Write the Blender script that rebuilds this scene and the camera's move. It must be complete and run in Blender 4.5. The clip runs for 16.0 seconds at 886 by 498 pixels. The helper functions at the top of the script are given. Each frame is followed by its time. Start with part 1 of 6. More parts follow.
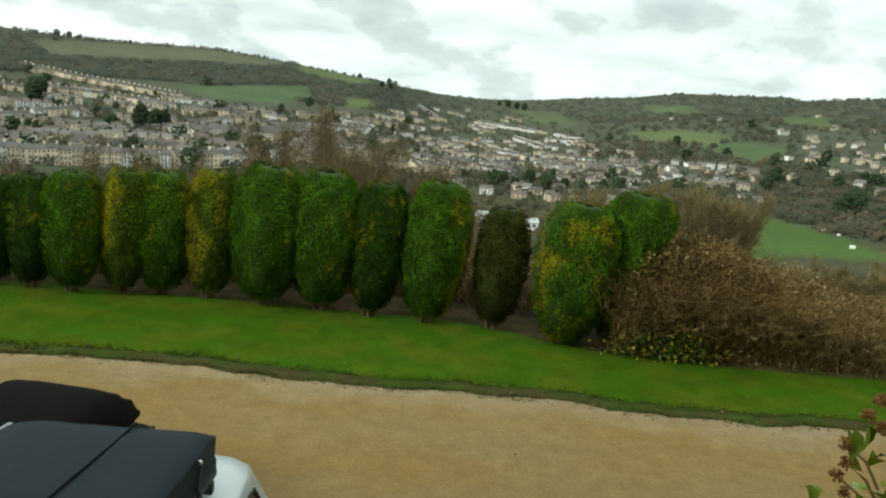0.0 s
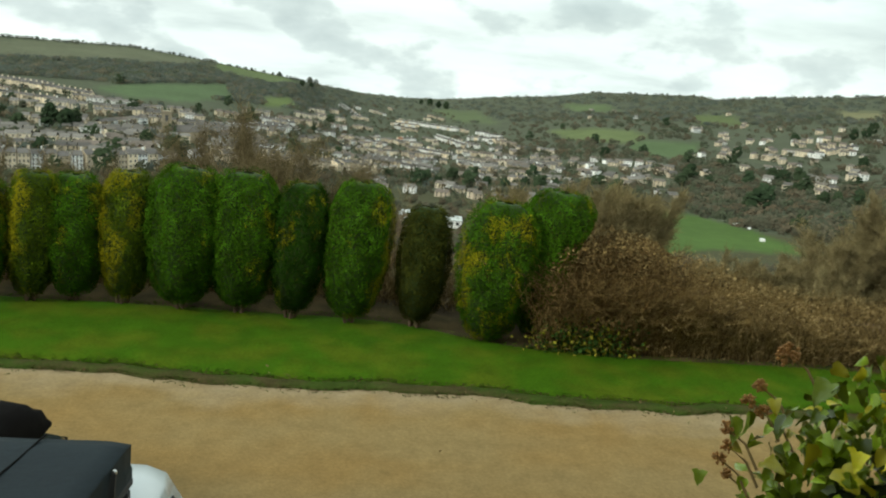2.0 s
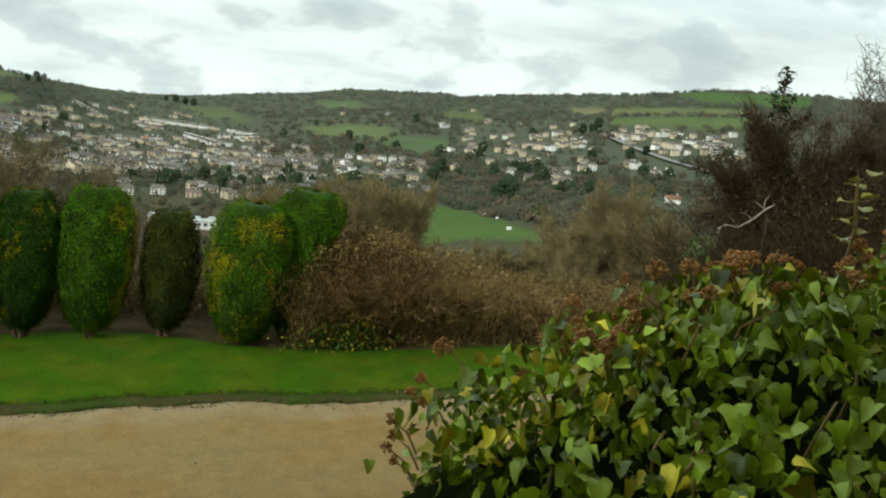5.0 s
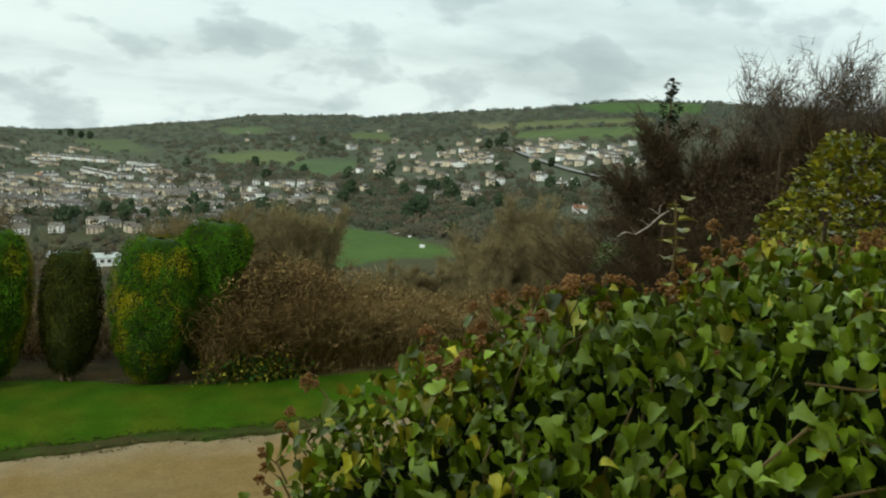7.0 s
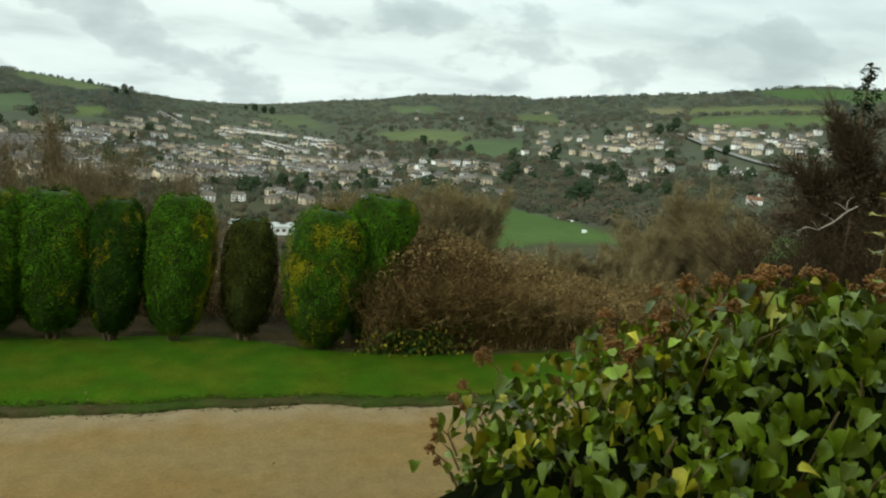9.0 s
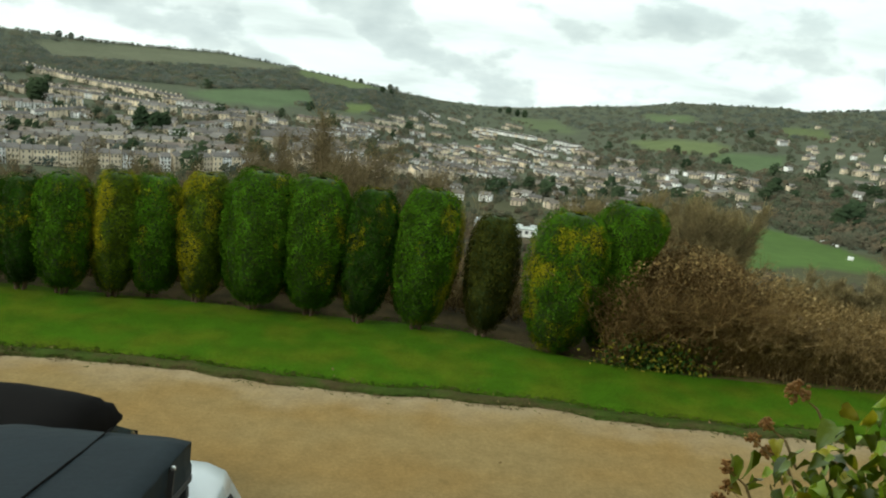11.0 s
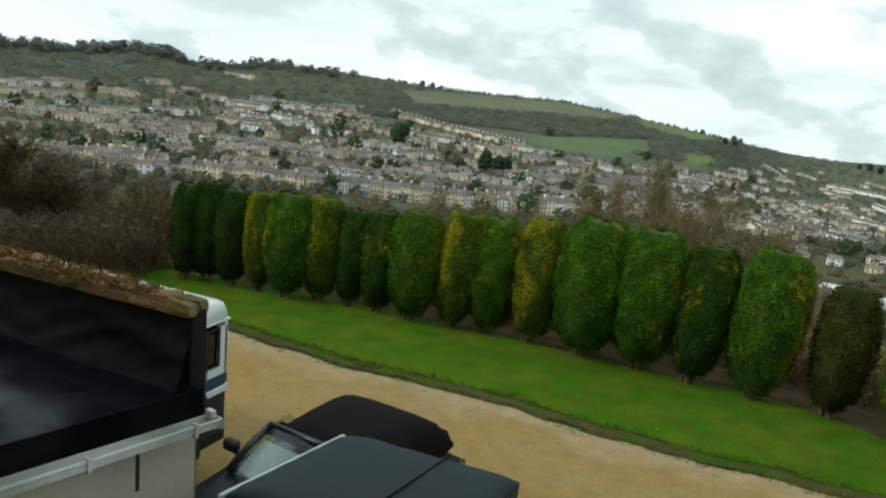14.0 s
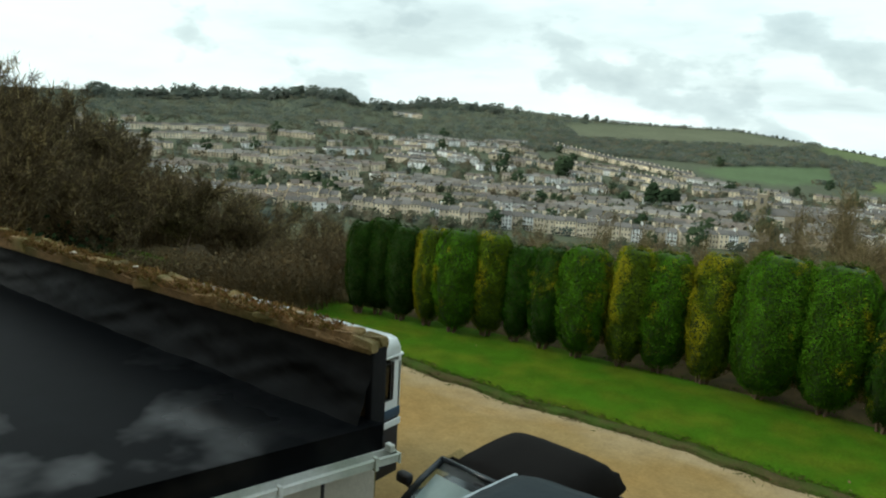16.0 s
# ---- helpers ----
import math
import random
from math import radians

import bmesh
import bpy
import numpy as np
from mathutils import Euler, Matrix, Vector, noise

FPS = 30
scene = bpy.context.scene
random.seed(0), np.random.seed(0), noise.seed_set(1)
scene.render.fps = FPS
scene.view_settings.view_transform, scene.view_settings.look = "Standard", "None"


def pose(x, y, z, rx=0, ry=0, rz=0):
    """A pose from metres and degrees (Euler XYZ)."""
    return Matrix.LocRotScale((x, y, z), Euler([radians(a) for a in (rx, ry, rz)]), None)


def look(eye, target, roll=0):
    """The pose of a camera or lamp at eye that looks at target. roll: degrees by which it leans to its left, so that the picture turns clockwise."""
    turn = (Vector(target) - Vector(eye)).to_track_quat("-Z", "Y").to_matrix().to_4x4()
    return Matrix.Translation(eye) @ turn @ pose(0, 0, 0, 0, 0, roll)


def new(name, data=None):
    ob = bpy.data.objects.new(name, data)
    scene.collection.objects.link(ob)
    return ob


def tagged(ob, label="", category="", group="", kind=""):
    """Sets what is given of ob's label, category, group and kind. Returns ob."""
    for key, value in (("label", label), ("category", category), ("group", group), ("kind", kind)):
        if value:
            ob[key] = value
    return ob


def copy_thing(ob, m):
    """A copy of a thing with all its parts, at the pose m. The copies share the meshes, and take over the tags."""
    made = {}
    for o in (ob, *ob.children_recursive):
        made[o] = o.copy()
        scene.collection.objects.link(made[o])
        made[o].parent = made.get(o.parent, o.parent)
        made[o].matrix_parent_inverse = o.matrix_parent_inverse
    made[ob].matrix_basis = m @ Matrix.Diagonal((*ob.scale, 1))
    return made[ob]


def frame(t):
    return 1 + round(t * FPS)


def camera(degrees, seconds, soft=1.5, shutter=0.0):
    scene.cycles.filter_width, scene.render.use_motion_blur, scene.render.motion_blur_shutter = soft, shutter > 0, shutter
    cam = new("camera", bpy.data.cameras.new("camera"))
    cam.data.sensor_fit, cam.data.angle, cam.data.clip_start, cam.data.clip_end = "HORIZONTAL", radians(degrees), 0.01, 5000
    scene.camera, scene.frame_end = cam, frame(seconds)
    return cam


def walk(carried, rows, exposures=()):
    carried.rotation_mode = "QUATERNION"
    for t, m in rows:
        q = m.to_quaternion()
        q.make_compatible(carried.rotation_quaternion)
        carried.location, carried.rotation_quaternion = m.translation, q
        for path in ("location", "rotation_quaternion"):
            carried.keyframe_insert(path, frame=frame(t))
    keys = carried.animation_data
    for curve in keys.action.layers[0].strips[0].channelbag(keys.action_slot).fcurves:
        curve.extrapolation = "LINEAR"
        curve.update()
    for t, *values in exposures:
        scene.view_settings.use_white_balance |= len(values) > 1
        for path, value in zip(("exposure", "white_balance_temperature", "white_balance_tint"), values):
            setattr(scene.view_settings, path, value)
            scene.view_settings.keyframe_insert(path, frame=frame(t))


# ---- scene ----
cam = camera(55.83, 16.0, 2.1)
PATH = [
    (0.0, pose(0.067, 0.242, 4.647, 75.60, -4.68, 1.57)),
    (0.5, pose(0.073, 0.240, 4.647, 75.89, -4.79, 0.50)),
    (1.0, pose(0.075, 0.233, 4.651, 76.18, -5.38, -1.05)),
    (1.5, pose(0.082, 0.234, 4.653, 75.59, -5.97, -2.22)),
    (2.0, pose(0.099, 0.228, 4.654, 75.96, -5.03, -3.71)),
    (2.5, pose(0.102, 0.225, 4.665, 76.21, -6.41, -5.22)),
    (3.0, pose(0.122, 0.225, 4.664, 76.10, -6.27, -7.41)),
    (3.5, pose(0.141, 0.191, 4.680, 75.87, -6.39, -10.72)),
    (4.0, pose(0.165, 0.168, 4.691, 76.76, -6.27, -13.99)),
    (4.5, pose(0.182, 0.157, 4.696, 76.80, -5.77, -17.42)),
    (5.0, pose(0.196, 0.147, 4.702, 77.35, -6.06, -20.33)),
    (5.2, pose(0.197, 0.148, 4.702, 77.01, -5.91, -20.29)),
    (7.3, pose(0.234, 0.018, 4.762, 79.71, -3.62, -27.12)),
    (7.5, pose(0.232, 0.023, 4.761, 79.82, -2.71, -26.03)),
    (8.0, pose(0.228, 0.022, 4.759, 79.27, -3.46, -24.17)),
    (8.5, pose(0.219, 0.040, 4.752, 78.24, -3.44, -19.91)),
    (8.7, pose(0.217, 0.046, 4.748, 77.52, -3.88, -18.07)),
    (10.8, pose(0.194, 0.231, 4.682, 76.06, -5.88, -0.16)),
    (11.0, pose(0.196, 0.250, 4.672, 76.01, -5.43, 1.67)),
    (11.5, pose(0.182, 0.228, 4.674, 75.30, -5.84, 7.11)),
    (12.0, pose(0.158, 0.247, 4.690, 76.26, -5.60, 11.35)),
    (12.5, pose(0.123, 0.265, 4.686, 76.91, -6.00, 15.26)),
    (13.0, pose(0.092, 0.275, 4.684, 76.97, -6.03, 19.66)),
    (13.5, pose(0.092, 0.265, 4.682, 77.29, -5.17, 22.29)),
    (14.0, pose(0.063, 0.265, 4.684, 77.13, -5.18, 24.38)),
    (14.5, pose(0.048, 0.264, 4.691, 77.31, -4.69, 26.50)),
    (15.0, pose(0.047, 0.254, 4.693, 77.60, -4.37, 29.22)),
    (15.5, pose(0.023, 0.228, 4.704, 77.63, -4.39, 31.65)),
    (16.0, pose(0.021, 0.203, 4.721, 78.71, -2.89, 35.33)),
]
EXPOSURE = [(0, 0.05, 6500, -2), (4, 0.05, 6500, -2), (5, -0.02, 6500, -2), (7.3, -0.24, 6350, -3), (8.7, -0.17, 6400, -3), (11, 0.07, 6480, -2), (14, 0.04, 6250, -2), (16, 0.08, 6200, -3)]
walk(cam, PATH, EXPOSURE)

# ---------- light ----------
SUN_AZ, SUN_EL = -122.0, 32.0
world = bpy.data.worlds.new("sky")
scene.world = world
world.use_nodes = True
wn, wl = world.node_tree.nodes, world.node_tree.links
wn.clear()
w_out = wn.new("ShaderNodeOutputWorld")
w_bg = wn.new("ShaderNodeBackground")
w_sky = wn.new("ShaderNodeTexSky")
w_sky.sky_type = "NISHITA"
w_sky.sun_disc = False
w_sky.sun_elevation, w_sky.sun_rotation = radians(SUN_EL), radians(SUN_AZ)
w_dim = wn.new("ShaderNodeVectorMath")
w_dim.operation = "SCALE"
w_dim.inputs["Scale"].default_value = 0.10
wl.new(w_sky.outputs[0], w_dim.inputs[0])
w_co = wn.new("ShaderNodeTexCoord")
w_sep = wn.new("ShaderNodeSeparateXYZ")
wl.new(w_co.outputs["Generated"], w_sep.inputs[0])


def w_math(op, a, b=None):
    n = wn.new("ShaderNodeMath")
    n.operation = op
    for i, v in enumerate((a, b)):
        if v is None:
            continue
        if isinstance(v, (int, float)):
            n.inputs[i].default_value = v
        else:
            wl.new(v, n.inputs[i])
    return n.outputs[0]


def w_ramp(fac, stops):
    n = wn.new("ShaderNodeValToRGB")
    e = n.color_ramp.elements
    e[0].position, e[0].color = stops[0][0], (*stops[0][1], 1)
    e[1].position, e[1].color = stops[-1][0], (*stops[-1][1], 1)
    for p, c in stops[1:-1]:
        e.new(p).color = (*c, 1)
    wl.new(fac, n.inputs[0])
    return n.outputs[0]


def w_noise(vec, scale, detail, rough):
    n = wn.new("ShaderNodeTexNoise")
    n.inputs["Scale"].default_value, n.inputs["Detail"].default_value = scale, detail
    n.inputs["Roughness"].default_value = rough
    wl.new(vec, n.inputs["Vector"])
    return n.outputs["Fac"]


def w_mix(fac, a, b):
    n = wn.new("ShaderNodeMix")
    n.data_type = "RGBA"
    for s, v in ((n.inputs["Factor"], fac), (n.inputs["A"], a), (n.inputs["B"], b)):
        if isinstance(v, tuple):
            s.default_value = (*v, 1)
        elif isinstance(v, float):
            s.default_value = v
        else:
            wl.new(v, s)
    return n.outputs["Result"]


up = w_math("MAXIMUM", w_sep.outputs[2], -0.12)
flat = w_math("ADD", up, 0.22)
w_xyz = wn.new("ShaderNodeCombineXYZ")
wl.new(w_math("DIVIDE", w_sep.outputs[0], flat), w_xyz.inputs[0])
wl.new(w_math("DIVIDE", w_sep.outputs[1], flat), w_xyz.inputs[1])
# a high bright layer, with broad soft grey banks and small low cumulus under it
high = w_ramp(w_noise(w_xyz.outputs[0], 0.5, 6, 0.55), [(0.36, (0.76, 0.83, 0.86)), (0.47, (1.03, 1.10, 1.12)), (0.62, (1.15, 1.2, 1.2))])
w_low = wn.new("ShaderNodeCombineXYZ")
wl.new(w_sep.outputs[0], w_low.inputs[0])
wl.new(w_sep.outputs[1], w_low.inputs[1])
wl.new(w_math("MULTIPLY", w_sep.outputs[2], 1.9), w_low.inputs[2])
low_mask = w_ramp(w_noise(w_low.outputs[0], 7.0, 7, 0.5), [(0.53, (0, 0, 0)), (0.58, (0.6, 0.6, 0.6)), (0.68, (1, 1, 1))])
clouds = w_mix(w_math("MULTIPLY", low_mask, 0.75), high, (0.52, 0.595, 0.64))
w_all = w_mix(0.10, clouds, w_dim.outputs[0])
wl.new(w_all, w_bg.inputs["Color"])
w_bg.inputs["Strength"].default_value = 1.0
wl.new(w_bg.outputs[0], w_out.inputs[0])

sun = new("sun", bpy.data.lights.new("sun", "SUN"))
sun.data.energy, sun.data.angle, sun.data.color = 1.7, radians(12), (1.0, 0.94, 0.84)
s_dir = Vector((math.sin(radians(SUN_AZ)) * math.cos(radians(SUN_EL)), math.cos(radians(SUN_AZ)) * math.cos(radians(SUN_EL)), math.sin(radians(SUN_EL))))
sun.matrix_world = look(s_dir * 60, (0, 0, 0))


# ---------- materials ----------
def material(name, colour, rough=0.7, spread=0.25, scales=(3.0, 40.0), bump=0.0, bump_scale=60.0, metal=0.0, tint="", island=0.0, each=0.0, spec=0.5, second=None, trans=0.0):
    """A surface whose colour varies by noise at two scales; tint: a colour attribute to take the place of colour;
    island and each: how far pieces of a joined mesh, or single objects, differ; second: another colour in broad patches."""
    m = bpy.data.materials.new(name)
    m.use_nodes = True
    nt = m.node_tree
    nn, ll = nt.nodes, nt.links
    b = nn["Principled BSDF"]
    b.inputs["Roughness"].default_value, b.inputs["Metallic"].default_value = rough, metal
    b.inputs["Specular IOR Level"].default_value = spec
    co = nn.new("ShaderNodeTexCoord")
    geo = nn.new("ShaderNodeNewGeometry")

    def noise_of(scale, detail=5):
        n = nn.new("ShaderNodeTexNoise")
        n.inputs["Scale"].default_value, n.inputs["Detail"].default_value = scale, detail
        ll.new(geo.outputs["Position"] if not each else co.outputs["Object"], n.inputs["Vector"])
        return n.outputs["Fac"]

    def mapped(value, lo, hi):
        n = nn.new("ShaderNodeMapRange")
        n.inputs["To Min"].default_value, n.inputs["To Max"].default_value = lo, hi
        ll.new(value, n.inputs["Value"])
        return n.outputs[0]

    def times(a, c):
        n = nn.new("ShaderNodeVectorMath")
        n.operation = "SCALE"
        ll.new(a, n.inputs[0])
        ll.new(c, n.inputs["Scale"])
        return n.outputs[0]

    if tint:
        a = nn.new("ShaderNodeAttribute")
        a.attribute_name = tint
        col = a.outputs["Color"]
    else:
        a = nn.new("ShaderNodeRGB")
        a.outputs[0].default_value = (*colour, 1)
        col = a.outputs[0]
    if second:
        r = nn.new("ShaderNodeMapRange")
        r.inputs["From Min"].default_value, r.inputs["From Max"].default_value = 0.42, 0.62
        ll.new(noise_of(scales[0] * 0.6, 6), r.inputs["Value"])
        mx = nn.new("ShaderNodeMix")
        mx.data_type = "RGBA"
        ll.new(r.outputs[0], mx.inputs["Factor"])
        ll.new(col, mx.inputs["A"])
        mx.inputs["B"].default_value = (*second, 1)
        col = mx.outputs["Result"]
    for k, s in enumerate(scales):
        col = times(col, mapped(noise_of(s), 1 - spread * 1.6, 1 + spread * 1.6))
    if island:
        col = times(col, mapped(geo.outputs["Random Per Island"], 1 - island, 1 + island))
    if each:
        oi = nn.new("ShaderNodeObjectInfo")
        col = times(col, mapped(oi.outputs["Random"], 1 - each, 1 + each))
    ll.new(col, b.inputs["Base Color"])
    if trans:
        b.inputs["Subsurface Weight"].default_value = trans
        b.inputs["Subsurface Radius"].default_value = (0.01, 0.012, 0.004)
    if bump:
        bp = nn.new("ShaderNodeBump")
        bp.inputs["Strength"].default_value, bp.inputs["Distance"].default_value = bump, 0.01
        ll.new(noise_of(bump_scale, 6), bp.inputs["Height"])
        ll.new(bp.outputs[0], b.inputs["Normal"])
    return m


def glass(name, colour=(0.6, 0.68, 0.7), alpha=0.75):
    m = bpy.data.materials.new(name)
    m.use_nodes = True
    nn, ll = m.node_tree.nodes, m.node_tree.links
    nn.clear()
    o = nn.new("ShaderNodeOutputMaterial")
    mix, t, g = nn.new("ShaderNodeMixShader"), nn.new("ShaderNodeBsdfTransparent"), nn.new("ShaderNodeBsdfGlossy")
    fr = nn.new("ShaderNodeFresnel")
    fr.inputs["IOR"].default_value = 1.6
    t.inputs["Color"].default_value = (*[c * alpha for c in colour], 1)
    g.inputs["Roughness"].default_value = 0.03
    ll.new(fr.outputs[0], mix.inputs[0])
    ll.new(t.outputs[0], mix.inputs[1])
    ll.new(g.outputs[0], mix.inputs[2])
    ll.new(mix.outputs[0], o.inputs[0])
    return m


M_GRAVEL = material("gravel", (0.33, 0.215, 0.088), 0.95, 0.17, (4.0, 22.0), 1.0, 42.0, tint="cover", spec=0.06)
M_LAWN = material("lawn", (0.052, 0.118, 0.006), 0.9, 0.24, (2.2, 25.0), 0.6, 160.0, spec=0.04, second=(0.082, 0.122, 0.008))
M_BLADE = material("grass_blade", (0.064, 0.138, 0.007), 0.9, 0.2, (1.1, 4.0), island=0.3, spec=0.08, second=(0.094, 0.138, 0.010))
M_VERGE = material("verge_turf", (0.048, 0.074, 0.014), 0.95, 0.3, (3.0, 30.0), 0.9, 60.0, second=(0.072, 0.062, 0.025), spec=0.05)
M_SOIL = material("soil", (0.108, 0.080, 0.038), 1.0, 0.25, (2.5, 40.0), 0.8, 60.0, second=(0.06, 0.05, 0.026), spec=0.03)
M_LAND = material("land", (0.1, 0.1, 0.05), 1.0, 0.16, (0.012, 0.12), tint="cover", spec=0.1)
M_NEEDLE = material("needles", (0.03, 0.08, 0.015), 0.85, 0.18, (2.2, 14.0), tint="cover", island=0.14, spec=0.0)
M_CORE = material("hedge_shade_core", (0.022, 0.045, 0.005), 0.9, 0.25, (4.0, 30.0), 0.8, 40.0)
M_BARK = material("bark", (0.13, 0.085, 0.055), 0.9, 0.25, (6.0, 60.0), 0.7, 70.0)
M_TWIG = material("twigs", (0.16, 0.11, 0.075), 0.95, 0.2, (0.8, 8.0), tint="cover", island=0.35, spec=0.02)
M_FARTREE = material("far_crowns", (0.1, 0.08, 0.05), 1.0, 0.1, (0.02, 0.3), tint="cover", island=0.08, spec=0.0)
M_STONE = material("bath_stone", (0.73, 0.615, 0.45), 0.9, 0.1, (0.2, 2.0), each=0.3)
M_CHURCH = material("weathered_stone", (0.34, 0.285, 0.2), 0.9, 0.15, (0.2, 2.0))
M_STONE_J = material("town_walls", (0.46, 0.37, 0.25), 0.9, 0.08, (0.05, 0.6), tint="cover")
M_WHITEWALL = material("white_render", (0.84, 0.83, 0.80), 0.85, 0.08, (0.2, 2.0), each=0.15)
M_ROOF = material("slate_roof", (0.115, 0.105, 0.095), 0.8, 0.15, (0.3, 3.0), each=0.3)
M_ROOFRED = material("clay_roof", (0.30, 0.15, 0.09), 0.85, 0.15, (0.3, 3.0), each=0.2)
M_WINDOW = material("dark_panes", (0.10, 0.10, 0.10), 0.15, 0.1, (0.5, 2.0))
M_ROAD = material("asphalt", (0.27, 0.26, 0.24), 0.9, 0.1, (0.05, 0.5))
M_RIVER = material("river_water", (0.10, 0.12, 0.12), 0.08, 0.1, (0.05, 0.5))
M_MEMBRANE = material("roof_membrane", (0.0035, 0.004, 0.005), 0.5, 0.3, (0.8, 6.0), 0.1, 3.0, spec=0.06)
# puddles on the covering
nn, ll = M_MEMBRANE.node_tree.nodes, M_MEMBRANE.node_tree.links
b = nn["Principled BSDF"]
tn = nn.new("ShaderNodeTexNoise")
tn.inputs["Scale"].default_value, tn.inputs["Detail"].default_value = 0.9, 4
gp = nn.new("ShaderNodeNewGeometry")
ll.new(gp.outputs["Position"], tn.inputs["Vector"])
for socket, dry, wet in (("Roughness", 0.45, 0.16), ("Specular IOR Level", 0.035, 0.45)):
    mr = nn.new("ShaderNodeMapRange")
    mr.inputs["From Min"].default_value, mr.inputs["From Max"].default_value = 0.535, 0.68
    mr.inputs["To Min"].default_value, mr.inputs["To Max"].default_value = dry, wet
    ll.new(tn.outputs["Fac"], mr.inputs["Value"])
    ll.new(mr.outputs[0], b.inputs[socket])
M_UPSTAND = material("membrane_upstand", (0.0115, 0.012, 0.0135), 0.6, 0.3, (1.5, 9.0), 0.5, 8.0, spec=0.09)
M_COPING = material("mossy_coping", (0.30, 0.19, 0.09), 0.95, 0.3, (5.0, 45.0), 0.9, 45.0, each=0.3, second=(0.16, 0.13, 0.045))
M_LICHEN = material("pale_lichen", (0.42, 0.36, 0.27), 0.95, 0.2, (12.0, 60.0), 0.6, 60.0)
M_CREAM = material("cream_render", (0.52, 0.49, 0.41), 0.85, 0.1, (1.2, 25.0), 0.3, 60.0, second=(0.44, 0.41, 0.33))
M_GUTTER = material("white_plastic", (0.62, 0.64, 0.62), 0.4, 0.12, (4.0, 40.0), second=(0.42, 0.46, 0.40))
M_WHITE = material("white_car_paint", (0.72, 0.76, 0.76), 0.22, 0.03, (1.0, 8.0), spec=0.6)
M_BLUE = material("dark_blue_paint", (0.008, 0.016, 0.032), 0.3, 0.1, (1.0, 10.0), spec=0.5)
M_STRIPE = material("blue_stripe", (0.02, 0.06, 0.11), 0.35, 0.1, (2.0, 10.0))
M_GREYCAR = material("grey_car_paint", (0.035, 0.042, 0.048), 0.25, 0.05, (1.0, 9.0), metal=0.4)
M_SOFTTOP = material("black_canvas", (0.0045, 0.0035, 0.003), 0.95, 0.2, (5.0, 120.0), 0.4, 260.0, spec=0.15)
M_TENT = material("tent_cover", (0.014, 0.023, 0.028), 0.62, 0.18, (2.5, 40.0), 0.3, 14.0, spec=0.14)
M_TRIM = material("black_rubber", (0.012, 0.012, 0.012), 0.6, 0.1, (5.0, 60.0))
M_CHROME = material("metal_bits", (0.6, 0.6, 0.58), 0.3, 0.08, (6.0, 50.0), metal=0.9)
M_ALU = material("pale_aluminium", (0.42, 0.47, 0.5), 0.45, 0.06, (4.0, 40.0), metal=0.3)
M_SEAT = material("beige_trim", (0.36, 0.27, 0.17), 0.8, 0.15, (4.0, 30.0))
M_TAIL = material("red_lens", (0.35, 0.02, 0.015), 0.25, 0.05, (4.0, 30.0))
M_GLASS = glass("car_glass", (0.8, 0.86, 0.86), 0.95)
M_GLASS_D = glass("tinted_glass", (0.35, 0.4, 0.4), 0.6)
M_IVY = material("ivy_leaf", (0.05, 0.115, 0.026), 0.29, 0.22, (9.0, 60.0), 0.2, 70.0, tint="cover", island=0.35, spec=0.4)
M_IVY_EACH = material("ivy_leaf_single", (0.215, 0.30, 0.018), 0.35, 0.22, (9.0, 60.0), 0.15, 90.0, each=0.6, spec=0.4)
M_IVY_OLD = material("ivy_leaf_yellowing", (0.38, 0.36, 0.03), 0.4, 0.2, (9.0, 60.0), 0.15, 90.0, each=0.35)
M_UMBEL = material("dry_flower", (0.42, 0.22, 0.075), 0.9, 0.2, (20.0, 120.0), island=0.35)
M_STALK = material("stalk", (0.26, 0.18, 0.07), 0.8, 0.2, (15.0, 90.0))
M_HOUSE = material("house_wall", (0.46, 0.38, 0.27), 0.9, 0.12, (0.8, 12.0), 0.4, 30.0)
M_REFLECTION = material("pale_reflection", (0.72, 0.78, 0.76), 0.5, 0.06, (3.0, 20.0))
M_IVYSHADE = material("ivy_shade", (0.010, 0.014, 0.004), 1.0, 0.25, (4.0, 30.0), 0.8, 40.0, spec=0.02)
M_DEADWOOD = material("bleached_wood", (0.36, 0.32, 0.26), 0.9, 0.15, (5.0, 50.0))
M_LAMPWHITE = material("white_board", (0.85, 0.85, 0.83), 0.6, 0.05, (2.0, 9.0))


# ---------- mesh helpers ----------
def mesh_from(name, verts, faces, mat, cover=None, smooth=False):
    """A mesh from arrays; faces all of one size; cover: one colour a face."""
    v = np.asarray(verts, dtype=np.float32).reshape(-1, 3)
    f = np.asarray(faces, dtype=np.int32)
    n, k = f.shape
    me = bpy.data.meshes.new(name)
    me.vertices.add(len(v))
    me.vertices.foreach_set("co", v.ravel())
    me.loops.add(n * k)
    me.loops.foreach_set("vertex_index", f.ravel())
    me.polygons.add(n)
    me.polygons.foreach_set("loop_start", np.arange(0, n * k, k, dtype=np.int32))
    me.polygons.foreach_set("use_smooth", np.full(n, smooth))
    if cover is not None:
        at = me.attributes.new("cover", "FLOAT_COLOR", "FACE")
        c = np.ones((n, 4), dtype=np.float32)
        c[:, :3] = cover
        at.data.foreach_set("color", c.ravel())
    me.materials.append(mat)
    me.update(calc_edges=True)
    me.validate()
    return me


def point_cover(me, colours):
    """One colour a vertex, blended across the faces."""
    at = me.attributes.new("cover", "FLOAT_COLOR", "POINT")
    c = np.ones((len(me.vertices), 4), dtype=np.float32)
    c[:, :3] = colours
    at.data.foreach_set("color", c.ravel())


